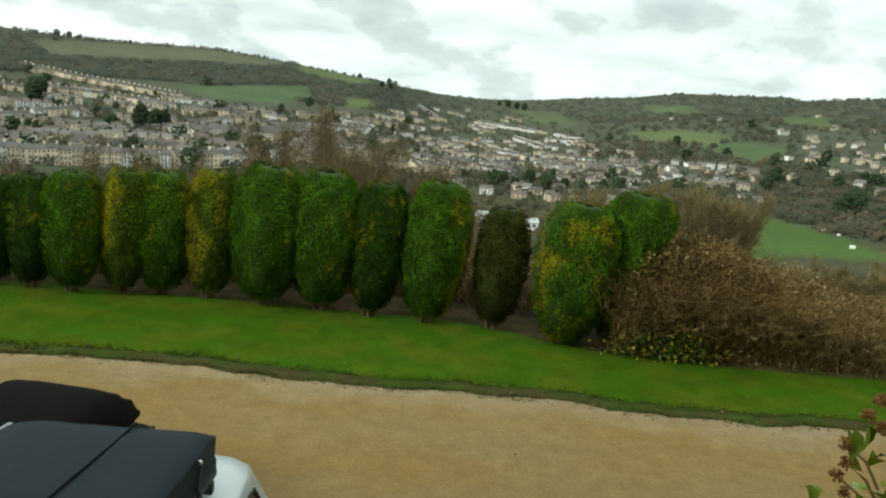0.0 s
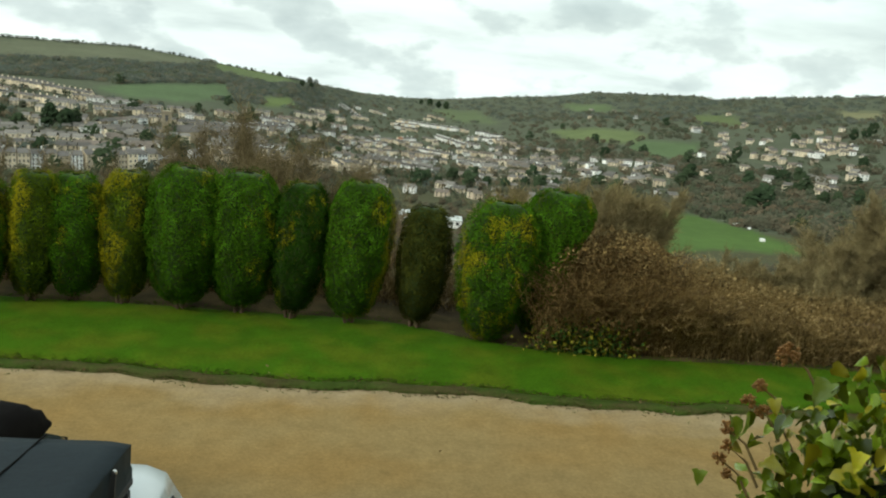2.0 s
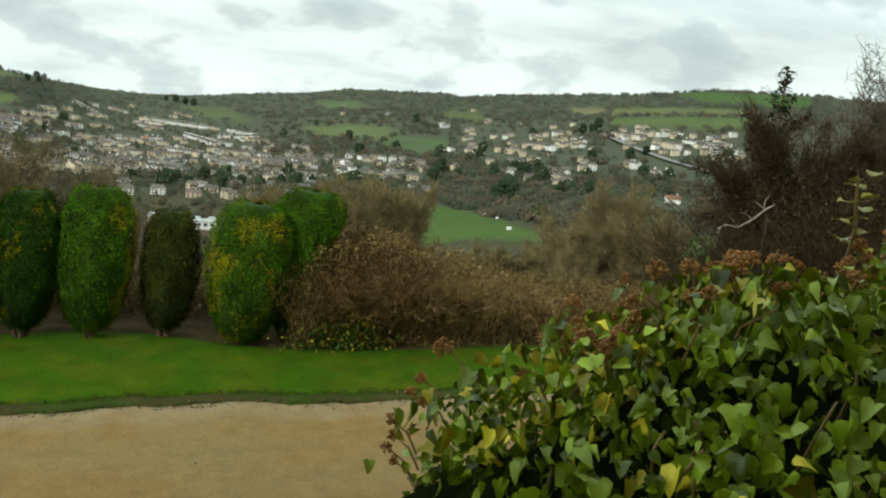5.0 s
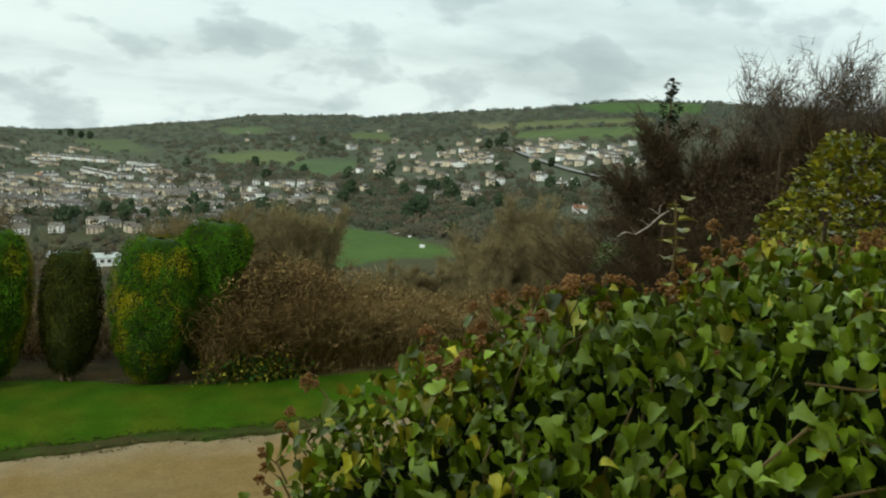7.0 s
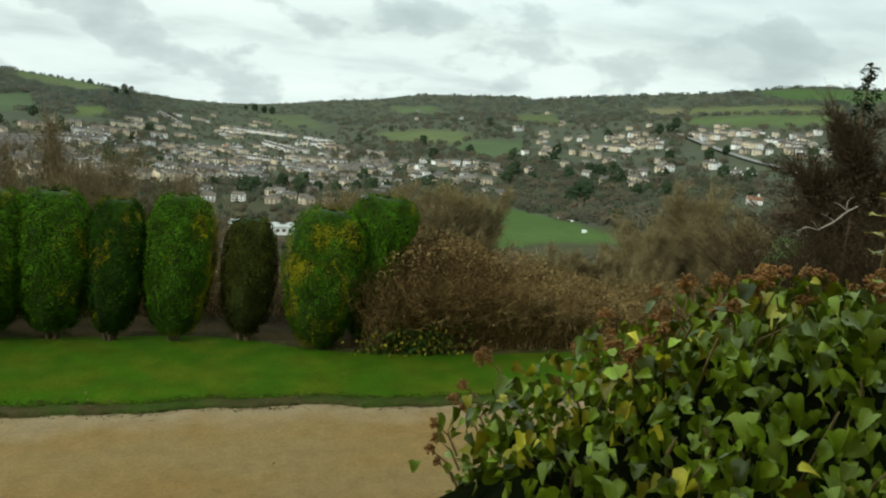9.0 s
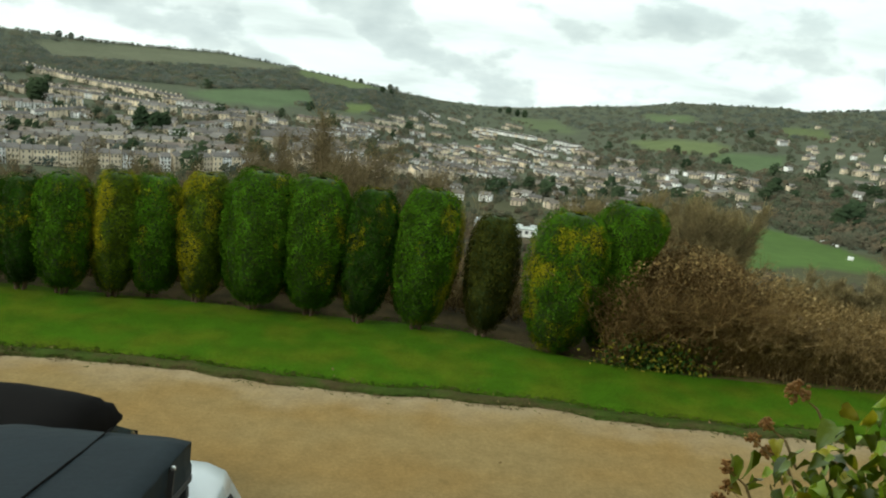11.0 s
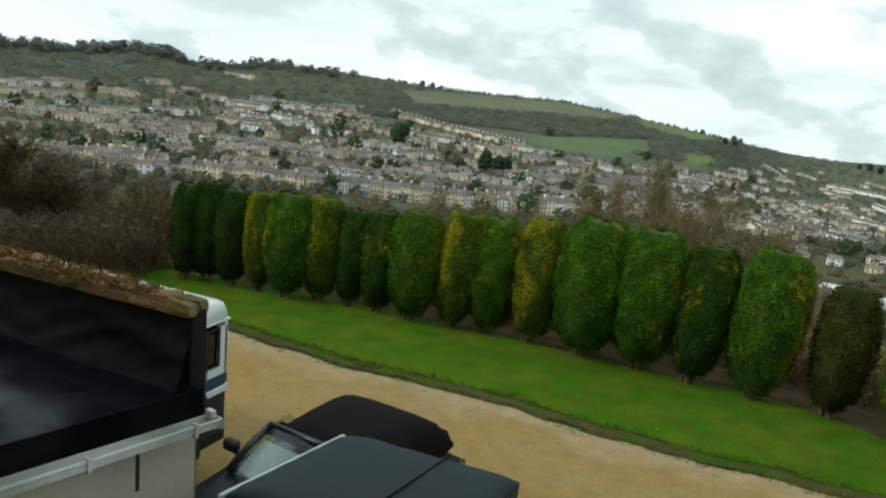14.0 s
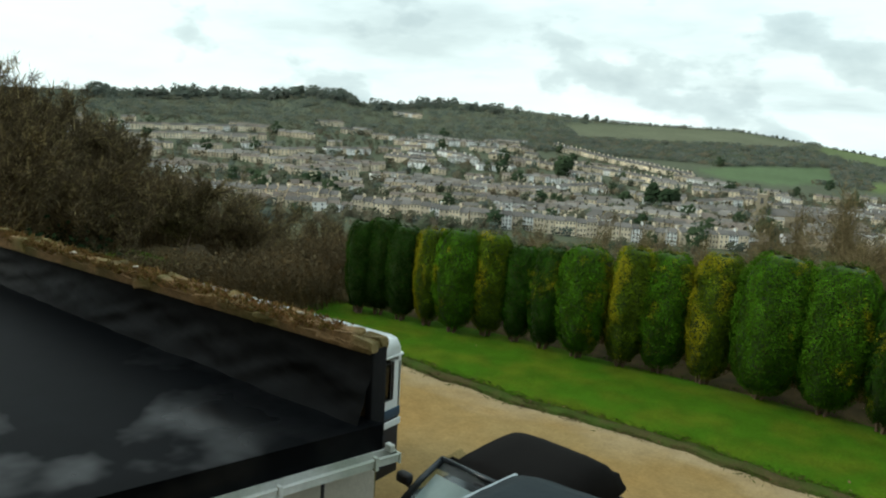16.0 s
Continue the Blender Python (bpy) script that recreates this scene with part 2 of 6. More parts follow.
def set_mesh(name, bm, mat, smooth=False):
    me = bpy.data.meshes.new(name)
    bmesh.ops.recalc_face_normals(bm, faces=bm.faces)
    bm.to_mesh(me)
    bm.free()
    me.materials.append(mat)
    if smooth:
        me.shade_smooth()
    return me


def part(name, bm, mat, parent, label="", smooth=False):
    ob = new(name, bm if isinstance(bm, bpy.types.Mesh) else set_mesh(name, bm, mat, smooth))
    ob.parent = parent
    if label:
        ob["label"] = label
    return ob


def thing(name, m, label, category, group="", kind=""):
    ob = new(name)
    ob.empty_display_size = 0.2
    ob.matrix_world = m
    return tagged(ob, label, category, group, kind)


def box(bm, lo, hi, bevel=0.0, turn=None):
    r = bmesh.ops.create_cube(bm, size=1)
    c, s = (Vector(lo) + Vector(hi)) / 2, Vector(hi) - Vector(lo)
    m = Matrix.Translation(c) @ Matrix.Diagonal((*s, 1))
    bmesh.ops.transform(bm, matrix=(turn @ m) if turn else m, verts=r["verts"])
    if bevel:
        es = {e for v in r["verts"] for e in v.link_edges}
        bmesh.ops.bevel(bm, geom=list(es), offset=bevel, segments=2, affect="EDGES", profile=0.6)
    return bm


def boxes(*lohi, bevel=0.0):
    bm = bmesh.new()
    for lo, hi in lohi:
        box(bm, lo, hi, bevel)
    return bm


def loft(rings, closed_ends=True):
    """A skin over rings of the same number of points."""
    bm = bmesh.new()
    vs = [[bm.verts.new(p) for p in ring] for ring in rings]
    k = len(rings[0])
    for a, b in zip(vs, vs[1:]):
        for i in range(k):
            bm.faces.new((a[i], a[(i + 1) % k], b[(i + 1) % k], b[i]))
    if closed_ends:
        bm.faces.new(vs[0][::-1])
        bm.faces.new(vs[-1])
    return bm


def tube(bm, pts, radii, sides=6):
    pts = [Vector(p) for p in pts]
    rings = []
    for i, p in enumerate(pts):
        d = (pts[min(i + 1, len(pts) - 1)] - pts[max(i - 1, 0)]).normalized()
        a = d.orthogonal().normalized()
        b = d.cross(a)
        r = radii[i] if isinstance(radii, (list, tuple)) else radii
        rings.append([bm.verts.new(p + (a * math.cos(t) + b * math.sin(t)) * r) for t in [2 * math.pi * j / sides for j in range(sides)]])
    for a, b in zip(rings, rings[1:]):
        for i in range(sides):
            bm.faces.new((a[i], a[(i + 1) % sides], b[(i + 1) % sides], b[i]))
    bm.faces.new(rings[0][::-1])
    bm.faces.new(rings[-1])
    return bm


def disc_wheel(r, w):
    """A tyre's ring of sections about the y axis."""
    bm = bmesh.new()
    prof = [(r * 0.62, -w / 2), (r * 0.93, -w / 2), (r, -w * 0.36), (r, w * 0.36), (r * 0.93, w / 2), (r * 0.62, w / 2)]
    n = 24
    vs = [[bm.verts.new((p * math.cos(2 * math.pi * i / n), y, p * math.sin(2 * math.pi * i / n))) for p, y in prof] for i in range(n)]
    for i in range(n):
        a, b = vs[i], vs[(i + 1) % n]
        for j in range(len(prof)):
            k = (j + 1) % len(prof)
            bm.faces.new((a[j], a[k], b[k], b[j]))
    return bm


def rim_disc(r, w, spokes=5):
    bm = bmesh.new()
    bmesh.ops.create_cone(bm, cap_ends=True, segments=20, radius1=r * 0.62, radius2=r * 0.62, depth=w * 0.5, matrix=Matrix.Rotation(radians(90), 4, "X"))
    for i in range(spokes):
        box(bm, (-0.035, -w * 0.42, 0.03), (0.035, w * 0.42, r * 0.6), 0.008, Matrix.Rotation(2 * math.pi * i / spokes, 4, "Y"))
    return bm


def wheel(x, y, r, w, parent):
    tyre = part("wheel", disc_wheel(r, w), M_TRIM, parent, "black rubber wheel", True)
    tyre.location = (x, y, r)
    part("rim", rim_disc(r, w), M_CHROME, tyre, "grey metal rim")


def blades(rng, centres, sizes, dirs=None, flat=1.0):
    """Small random leaf quads at the centres, each of two triangles; returns vertices and faces."""
    n = len(centres)
    a = rng.normal(size=(n, 3))
    if dirs is not None:
        a = dirs + 0.55 * a
    a /= np.linalg.norm(a, axis=1)[:, None]
    b = np.cross(a, rng.normal(size=(n, 3)))
    b /= np.linalg.norm(b, axis=1)[:, None]
    s = np.asarray(sizes)[:, None]
    p0, p1, p2, p3 = centres - a * s, centres + b * s * 0.5 * flat, centres + a * s, centres - b * s * 0.5 * flat
    v = np.stack([p0, p1, p2, p3], 1).reshape(-1, 3)
    f = np.arange(4 * n).reshape(n, 4)
    return v, f


def slivers(p0, p1, width, rng):
    """Thin three-sided twigs from p0 to p1, as two crossed slender triangles."""
    n = len(p0)
    d = p1 - p0
    a = np.cross(d, rng.normal(size=(n, 3)))
    a /= np.linalg.norm(a, axis=1)[:, None] + 1e-9
    b = np.cross(d, a)
    b /= np.linalg.norm(b, axis=1)[:, None] + 1e-9
    w = np.asarray(width).reshape(-1, 1)
    v = np.stack([p0 - a * w, p0 + a * w, p1, p0 - b * w, p0 + b * w, p1], 1).reshape(-1, 3)
    f = np.arange(6 * n).reshape(-1, 3)
    return v, f


# ---------- land: a terrace before the house, a valley, a town and hills beyond ----------
EYE_Z = 4.8
SKY_AZ = np.array([-180, -66, -60, -51.5, -47, -44, -42, -40.6, -38.5, -35, -31.2, -27.4, -24.2, -19.8, -16, -12.6, -6.7, -5.2, -1.4, 1.2, 3.7, 5.6, 8.9, 10.8, 14.4, 17.4, 20.7, 21.8, 24.5, 27.8, 32.8, 34.3, 37.9, 41.5, 45, 60, 180.0])
SKY_EL = np.array([-1.5, -1.6, -1.6, -1.45, -1.35, -1.0, -1.2, -1.65, -1.65, -1.35, -1.5, -1.8, -2.05, -2.1, -2.1, -2.5, -3.25, -3.5, -3.9, -4.0, -3.88, -3.7, -3.25, -3.1, -2.45, -2.3, -2.05, -2.2, -1.8, -1.4, -0.85, -0.65, 0.0, 0.22, 0.35, 0.3, -1.5])
FAR_AZ = np.array([-180, -60, -40, -20, -6, 0, 8, 15, 25, 35, 45, 60, 180.0])
FAR_R = np.array([1600, 1500, 1700, 1900, 1900, 3000, 3000, 2500, 2300, 1900, 1800, 1700, 1600.0])
LOW, R0 = -16.0, 280.0


def sky_el(az):
    return np.interp(az, SKY_AZ, SKY_EL)


def land(az, el):
    """The point of the far land seen at this bearing and height from the terrace, in degrees."""
    az, el = np.asarray(az, float), np.asarray(el, float)
    u = np.clip((el - LOW) / (sky_el(az) - LOW), 0, 1)
    r = R0 * (np.interp(az, FAR_AZ, FAR_R) / R0) ** (u ** 1.3)
    a = np.radians(az)
    return np.stack([r * np.sin(a), r * np.cos(a), EYE_Z + r * np.tan(np.radians(el))], -1)


def near_z(x, y):
    """The terrace and the slope that falls from it."""
    r, az = np.hypot(x, y), np.arctan2(x, y)
    r0 = np.minimum(15.2 / np.maximum(np.cos(az), 0.05), 45)
    f = np.clip((r - r0) / (R0 - r0), 0, 1)
    return -0.06 + (EYE_Z + R0 * math.tan(radians(LOW)) + 0.06) * f ** 0.82


def inside(px, py, poly):
    """Which points lie in a polygon."""
    hit = np.zeros(px.shape, bool)
    for (x0, y0), (x1, y1) in zip(poly, poly[1:] + poly[:1]):
        hit ^= ((y0 > py) != (y1 > py)) & (px < (x1 - x0) * (py - y0) / (y1 - y0 + 1e-12) + x0)
    return hit


# bearing and height of field corners, and their cover
FIELDS = [
    ([(-27, -2.3), (-22, -2.2), (-15.5, -2.25), (-11.5, -2.6), (-13, -3.0), (-18, -3.1), (-26, -3.3)], (0.128, 0.140, 0.078)),
    ([(-11, -2.6), (-7, -3.1), (-5.5, -3.6), (-7.5, -3.8), (-11, -3.2)], (0.12, 0.155, 0.06)),
    ([(-18.3, -4.8), (-15.7, -4.36), (-10.1, -4.02), (-9.9, -4.9), (-12.5, -5.35), (-16.4, -5.25)], (0.10, 0.145, 0.062)),
    ([(-8, -4.7), (-6, -4.6), (-5.6, -5.2), (-7.8, -5.3)], (0.12, 0.16, 0.05)),
    ([(29, -2.2), (31.6, -1.8), (31.4, -2.3), (29.4, -2.55)], (0.19, 0.19, 0.09)),
    ([(31.8, -1.9), (36, -1.35), (40.8, -0.9), (41, -1.3), (36, -1.75), (32, -2.35)], (0.14, 0.165, 0.06)),
    ([(31.9, -2.5), (36, -1.9), (41, -1.45), (41.2, -2.1), (36, -2.6), (32, -3.0)], (0.11, 0.155, 0.05)),
    ([(35, -0.5), (38, -0.1), (44, 0.3), (44, -0.5), (38, -0.9)], (0.075, 0.13, 0.035)),
    ([(11.5, -5.3), (15, -4.75), (18, -4.8), (17, -5.6), (12.5, -5.75)], (0.13, 0.165, 0.06)),
    ([(17.8, -5.2), (21.5, -5.0), (21.0, -6.2), (18.2, -6.3), (16.6, -5.9)], (0.095, 0.14, 0.055)),
    ([(19.0, -9.6), (21.5, -9.7), (25.5, -10.2), (28, -10.7), (29, -11.2), (25.5, -11.5), (22.5, -11.9), (20.5, -12.9), (18.6, -11.5)], (0.075, 0.125, 0.03)),
    ([(36, -10.7), (38.6, -9.4), (40, -9.3), (40, -10.2), (37, -11.6)], (0.09, 0.16, 0.04)),
    ([(31, -12.2), (36, -11.6), (37, -12.2), (31.5, -13.0)], (0.20, 0.165, 0.10)),
    ([(3, -4.6), (6.5, -4.5), (8, -5.2), (5, -5.3)], (0.11, 0.14, 0.06)),
    ([(12, -3.5), (15, -3.2), (16, -3.6), (13, -3.9)], (0.11, 0.15, 0.06)),
    ([(20.5, -3.3), (23, -3.1), (24, -3.6), (21, -3.8)], (0.11, 0.14, 0.05)),
]

az_f = np.concatenate([np.arange(-180, -68, 6.0), np.arange(-68, 62, 0.34), np.arange(62, 180, 6.0)])
u_f = np.linspace(0, 1, 95)
near_r = np.array([1.0, 5, 9, 12, 14, 15, 16, 17.5, 20, 24, 30, 40, 55, 75, 100, 130, 165, 205, 245])
back_r = np.array([1.03, 1.12, 1.3, 1.6])
rows_xyz, rows_col = [], []
ar = np.radians(az_f)
for r in near_r:
    x, y = r * np.sin(ar), r * np.cos(ar)
    rows_xyz.append(np.stack([x, y, near_z(x, y)], 1))
    rows_col.append(np.tile((0.075, 0.058, 0.034), (len(az_f), 1)))
for u in u_f:
    el = LOW + u * (sky_el(az_f) - LOW)
    rows_xyz.append(land(az_f, el))
    # hill ground cooled in its base colour, painting in distance haze
    col = np.tile((0.088, 0.098, 0.062), (len(az_f), 1))
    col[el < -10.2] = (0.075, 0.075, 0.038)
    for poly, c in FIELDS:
        # high fields shifted towards blue: haze put into their cover
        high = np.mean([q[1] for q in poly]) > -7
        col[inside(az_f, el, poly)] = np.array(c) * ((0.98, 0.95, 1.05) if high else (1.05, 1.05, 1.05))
    rows_col.append(col)
for k in back_r:
    r = np.interp(az_f, FAR_AZ, FAR_R) * k
    el = sky_el(az_f) - 2.2 * (k - 1)
    rows_xyz.append(np.stack([r * np.sin(ar), r * np.cos(ar), EYE_Z + r * np.tan(np.radians(el))], 1))
    rows_col.append(np.tile((0.085, 0.08, 0.045), (len(az_f), 1)))
gv, gc = np.array(rows_xyz), np.array(rows_col)
nr, na = gv.shape[:2]
ii, jj = np.meshgrid(np.arange(nr - 1), np.arange(na), indexing="ij")
j2 = (jj + 1) % na
gf = np.stack([ii * na + jj, ii * na + j2, (ii + 1) * na + j2, (ii + 1) * na + jj], -1).reshape(-1, 4)
fc = (gc[ii, jj] + gc[ii, j2] + gc[ii + 1, j2] + gc[ii + 1, jj]).reshape(-1, 3) / 4
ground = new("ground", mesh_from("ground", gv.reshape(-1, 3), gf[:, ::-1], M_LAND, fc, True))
tagged(ground, "wooded valley floor and hillsides with green fields", "ground", kind="structure")
bm = bmesh.new()
bmesh.ops.create_circle(bm, cap_ends=True, radius=1.2, segments=24, matrix=Matrix.Translation((0, 0, -0.06)))
part("ground_middle", bm, M_LAND, ground)


# ---------- drive and lawn ----------
def edge_y(x):
    """Where the gravel meets the grass."""
    return 10.72 - 0.025 * x + 0.07 * math.sin(x * 1.3) + 0.04 * math.sin(x * 3.7 + 1) + 0.03 * noise.noise((x * 2, 0, 0))


def sheet(name, xs, rows, mat, height):
    """A strip of ground: rows of y for each x, with its own height."""
    vs, fs = [], []
    k = len(rows(xs[0]))
    for x in xs:
        for j, y in enumerate(rows(x)):
            vs.append((x, y, height(x, y, j)))
    for i in range(len(xs) - 1):
        for j in range(k - 1):
            a = i * k + j
            fs.append((a, a + k, a + k + 1, a + 1))
    return mesh_from(name, vs, fs, mat, None, True)


xs = [-26 + 0.2 * i for i in range(231)]
GRAVEL, ORANGE, PALE = np.array((0.282, 0.202, 0.088)), np.array((0.285, 0.186, 0.070)), np.array((0.35, 0.275, 0.165))
steps = [1 - (1 - t / 55) ** 1.7 for t in range(56)]
drive_me = sheet("drive", xs, lambda x: [-3 + (edge_y(x) + 3.1) * t for t in steps], M_GRAVEL, lambda x, y, j: 0.015 * noise.noise((x * 0.7, y * 0.7, 0)) - 0.01)
tone = []
for q in drive_me.vertices:
    x, y = q.co.x, q.co.y
    # bare stony margin by the grass, and damp ochre patches where the wheels run
    margin = min(1.0, max(0.0, 1.0 - (edge_y(x) - y - 0.12) / (0.55 + 0.5 * noise.noise((x * 0.9, 3, 0))) + 0.5 * noise.noise((x * 2.6, y * 4, 2))))
    damp = min(1.0, max(0.0, 0.5 + 1.1 * noise.noise((x * 0.5, y * 1.1, 6)) + 0.5 * noise.noise((x * 2.3, y * 2.8, 1))))
    tone.append((GRAVEL + (ORANGE - GRAVEL) * damp) * (1 - 0.85 * margin) + PALE * 0.85 * margin)
point_cover(drive_me, np.array(tone))
gravel = new("drive", drive_me)
tagged(gravel, "buff gravel drive in front of the house", "drive", kind="structure")
verge = new("verge", sheet("verge", xs, lambda x: [edge_y(x) - 0.05 - 0.09 * noise.noise((x * 1.9, 7, 0)) - 0.05 * noise.noise((x * 7, 2, 0)) + 0.31 * t / 6 for t in range(7)], M_VERGE, lambda x, y, j: 0.012 + 0.04 * math.sin(j / 6 * math.pi) * (0.6 + 0.8 * noise.noise((x * 3, y * 6, 1))) - (0.03 if j in (0, 6) else 0)))
tagged(verge, "muddy uneven verge with dead leaves along the lawn", "verge", kind="structure")


def back_y(x):
    """The far edge of the lawn, nearer before the clipped conifers at its end."""
    return 13.76 - 0.95 * (1 / (1 + math.exp(-(x - 1.2) * 2.2))) - 0.28 / (1 + math.exp(-(x - 2.8) * 2.0)) - 0.5 / (1 + math.exp((x + 9.5) * 1.2))


def lawn_z(x, y):
    return 0.035 + 0.035 * noise.noise((x * 0.35, y * 0.6, 5)) + 0.012 * noise.noise((x * 2, y * 2, 9))


lawn = new("lawn", sheet("lawn", xs, lambda x: [edge_y(x) + 0.24 + (back_y(x) - edge_y(x) - 0.24) * t / 14 for t in range(15)], M_LAWN, lambda x, y, j: lawn_z(x, y) - (0.06 if j in (0, 14) else 0)))
tagged(lawn, "mown green lawn strip beside the gravel", "lawn", kind="structure")
bed = new("hedge_bed", sheet("hedge_bed", xs, lambda x: [back_y(x) - 0.25 + 2.2 * t / 8 for t in range(9)], M_SOIL, lambda x, y, j: 0.01 + 0.03 * noise.noise((x * 2, y * 2, 0)) - 0.12 * max(0, j - 4) - (0.04 if j == 0 else 0)))
tagged(bed, "bare brown soil under the row of conifers", "soil bed", kind="structure")

rng = np.random.default_rng(11)
n = 26000
gx = rng.uniform(-13, 9.5, n)
ey = np.array([edge_y(x) for x in gx])
by = np.array([back_y(x) for x in gx])
gy = ey + 0.1 + (by - ey - 0.05) * rng.uniform(0, 1, n) ** 1.0
gz = np.array([lawn_z(x, y) for x, y in zip(gx, gy)]) - 0.008
base = np.stack([gx, gy, gz], 1)
tip = base + np.stack([rng.normal(0, 0.018, n), rng.normal(0, 0.018, n), rng.uniform(0.006, 0.018, n)], 1)
v, f = slivers(base, tip, rng.uniform(0.004, 0.008, n), rng)
grass = new("grass", mesh_from("grass", v, f, M_BLADE))
tagged(grass, "short green grass blades on the lawn", "grass", kind="stuff")
n = 11000
gx = rng.uniform(-13, 9.5, n)
gy = np.array([edge_y(x) for x in gx]) + rng.normal(0.13, 0.12, n)
base = np.stack([gx, gy, np.full(n, 0.01)], 1)
tip = base + np.stack([rng.normal(0, 0.05, n), rng.normal(-0.02, 0.05, n), rng.uniform(0.012, 0.035, n)], 1)
v, f = slivers(base, tip, rng.uniform(0.004, 0.009, n), rng)
c = np.where(rng.uniform(size=(2 * n, 1)) < 0.6, np.array([[0.055, 0.092, 0.014]]), np.array([[0.105, 0.08, 0.038]]))
tufts = new("verge_tufts", mesh_from("verge_tufts", v, f, M_TWIG, c))
tagged(tufts, "ragged grass tufts and dead stems on the verge", "grass", kind="stuff")
n = 110
gx = rng.uniform(-12, 9, n)
gy = np.where(rng.uniform(size=n) < 0.75, np.array([edge_y(x) for x in gx]) + rng.normal(0.05, 0.22, n), rng.uniform(5.5, 13.0, n))
v, f = blades(rng, np.stack([gx, gy, np.where(gy > 11.2, 0.07, 0.035)], 1), rng.uniform(0.012, 0.03, n))
c = rng.uniform(0.7, 1.5, (n, 1)) * np.array([[0.2, 0.14, 0.07]])
litter = new("dead_leaves", mesh_from("dead_leaves", v, f, M_TWIG, c))
tagged(litter, "scattered brown dead leaves on grass and gravel", "leaf litter", kind="stuff")

# ---------- garage with its flat roof ----------
GX, GY = -2.82, 3.83            # the corner where gutter and parapet meet
SKEW = math.tan(radians(15.5))  # the gutter side is not square to the parapet


def roof_z(x, y):
    return 2.74 + 0.03 * (GX - x)


def side_x(y):
    return GX - (GY - y) * SKEW


garage = thing("garage", pose(0, 0, 0), "low cream-rendered garage with a black flat roof", "garage")
bm = bmesh.new()
ring = [(side_x(GY) - 0.08, GY + 0.06), (side_x(-0.1) - 0.08, -0.1), (-14, -0.1), (-14, GY + 0.06)]
lo = [bm.verts.new((x - 0.06, y, -0.1)) for x, y in ring]
hi = [bm.verts.new((x - 0.06, y, 2.55)) for x, y in ring]
for i in range(4):
    bm.faces.new((lo[i], lo[(i + 1) % 4], hi[(i + 1) % 4], hi[i]))
bm.faces.new(hi)
part("wall", bm, M_CREAM, garage, "cream rendered wall, streaked below the gutter")
vs, fs = [], []
NX, NY = 46, 18
for i in range(NX + 1):
    for j in range(NY + 1):
        y = -0.1 + (GY - 0.02 + 0.1) * j / NY
        x = side_x(y) - 0.02 - (11.2 * i / NX)
        vs.append((x, y, roof_z(x, y) + 0.008 * noise.noise((x * 0.9, y * 0.9, 2))))
for i in range(NX):
    for j in range(NY):
        a = i * (NY + 1) + j
        fs.append((a, a + 1, a + NY + 2, a + NY + 1))
part("roof_membrane", mesh_from("roof_membrane", vs, fs, M_MEMBRANE, None, True), M_MEMBRANE, garage, "wet black rubber roof covering")
# the covering turned up against the parapet, with slack folds
vs, fs = [], []
NX, NZ = 300, 14
for i in range(NX + 1):
    for j in range(NZ + 1):
        x = GX - 0.11 - 11 * i / NX
        t = j / NZ
        z0, z1 = roof_z(x, GY) - 0.02, 3.16 + 0.004 * (GX - x)
        fold = 0.035 * noise.noise((x * 1.8 + t * 2.2, t * 1.5, 4)) + 0.03 * noise.noise((x * 5 - t * 5, t * 2.5, 8)) + 0.015 * noise.noise((x * 13 + t * 9, t * 5, 2))
        vs.append((x, GY - 0.14 * (1 - t) ** 2.2 - 0.03 + fold * math.sin(math.pi * min(1, t + 0.12)), z0 + (z1 - z0) * t))
for i in range(NX):
    for j in range(NZ):
        a = i * (NZ + 1) + j
        fs.append((a, a + 1, a + NZ + 2, a + NZ + 1))
part("upstand", mesh_from("upstand", vs, fs, M_UPSTAND, None, True), M_UPSTAND, garage, "slack black membrane turned up the parapet")
parapet = thing("parapet", pose(0, 0, 0), "rubble stone parapet with mossy brown coping stones", "parapet wall")
part("wall", boxes(((-14, GY - 0.005, -0.1), (GX - 0.16, GY + 0.10, 3.16))), M_COPING, parapet)
part("end_flap", boxes(((GX - 0.16, GY - 0.03, 2.6), (GX - 0.11, GY + 0.105, 3.17)), bevel=0.012), M_UPSTAND, parapet, "black membrane folded round the wall end")
bed_rings = []
for i in range(160):
    x = GX - 0.12 - 0.05 * i
    top, out = 3.20 + 0.004 * (GX - x) + 0.012 * noise.noise((i * 0.4, 0, 0)), 0.006 * noise.noise((i * 0.9, 5, 0))
    bed_rings.append([(x, GY - 0.045 + out, 3.15), (x, GY + 0.12 - out, 3.15), (x, GY + 0.12 + out, top), (x, GY + 0.03, top + 0.012), (x, GY - 0.045 - out, top - 0.006)])
bm = loft(bed_rings)
part("mortar_bed", bm, M_COPING, parapet, "crumbling brown mortar under the stones")
random.seed(4)
x = GX - 0.10
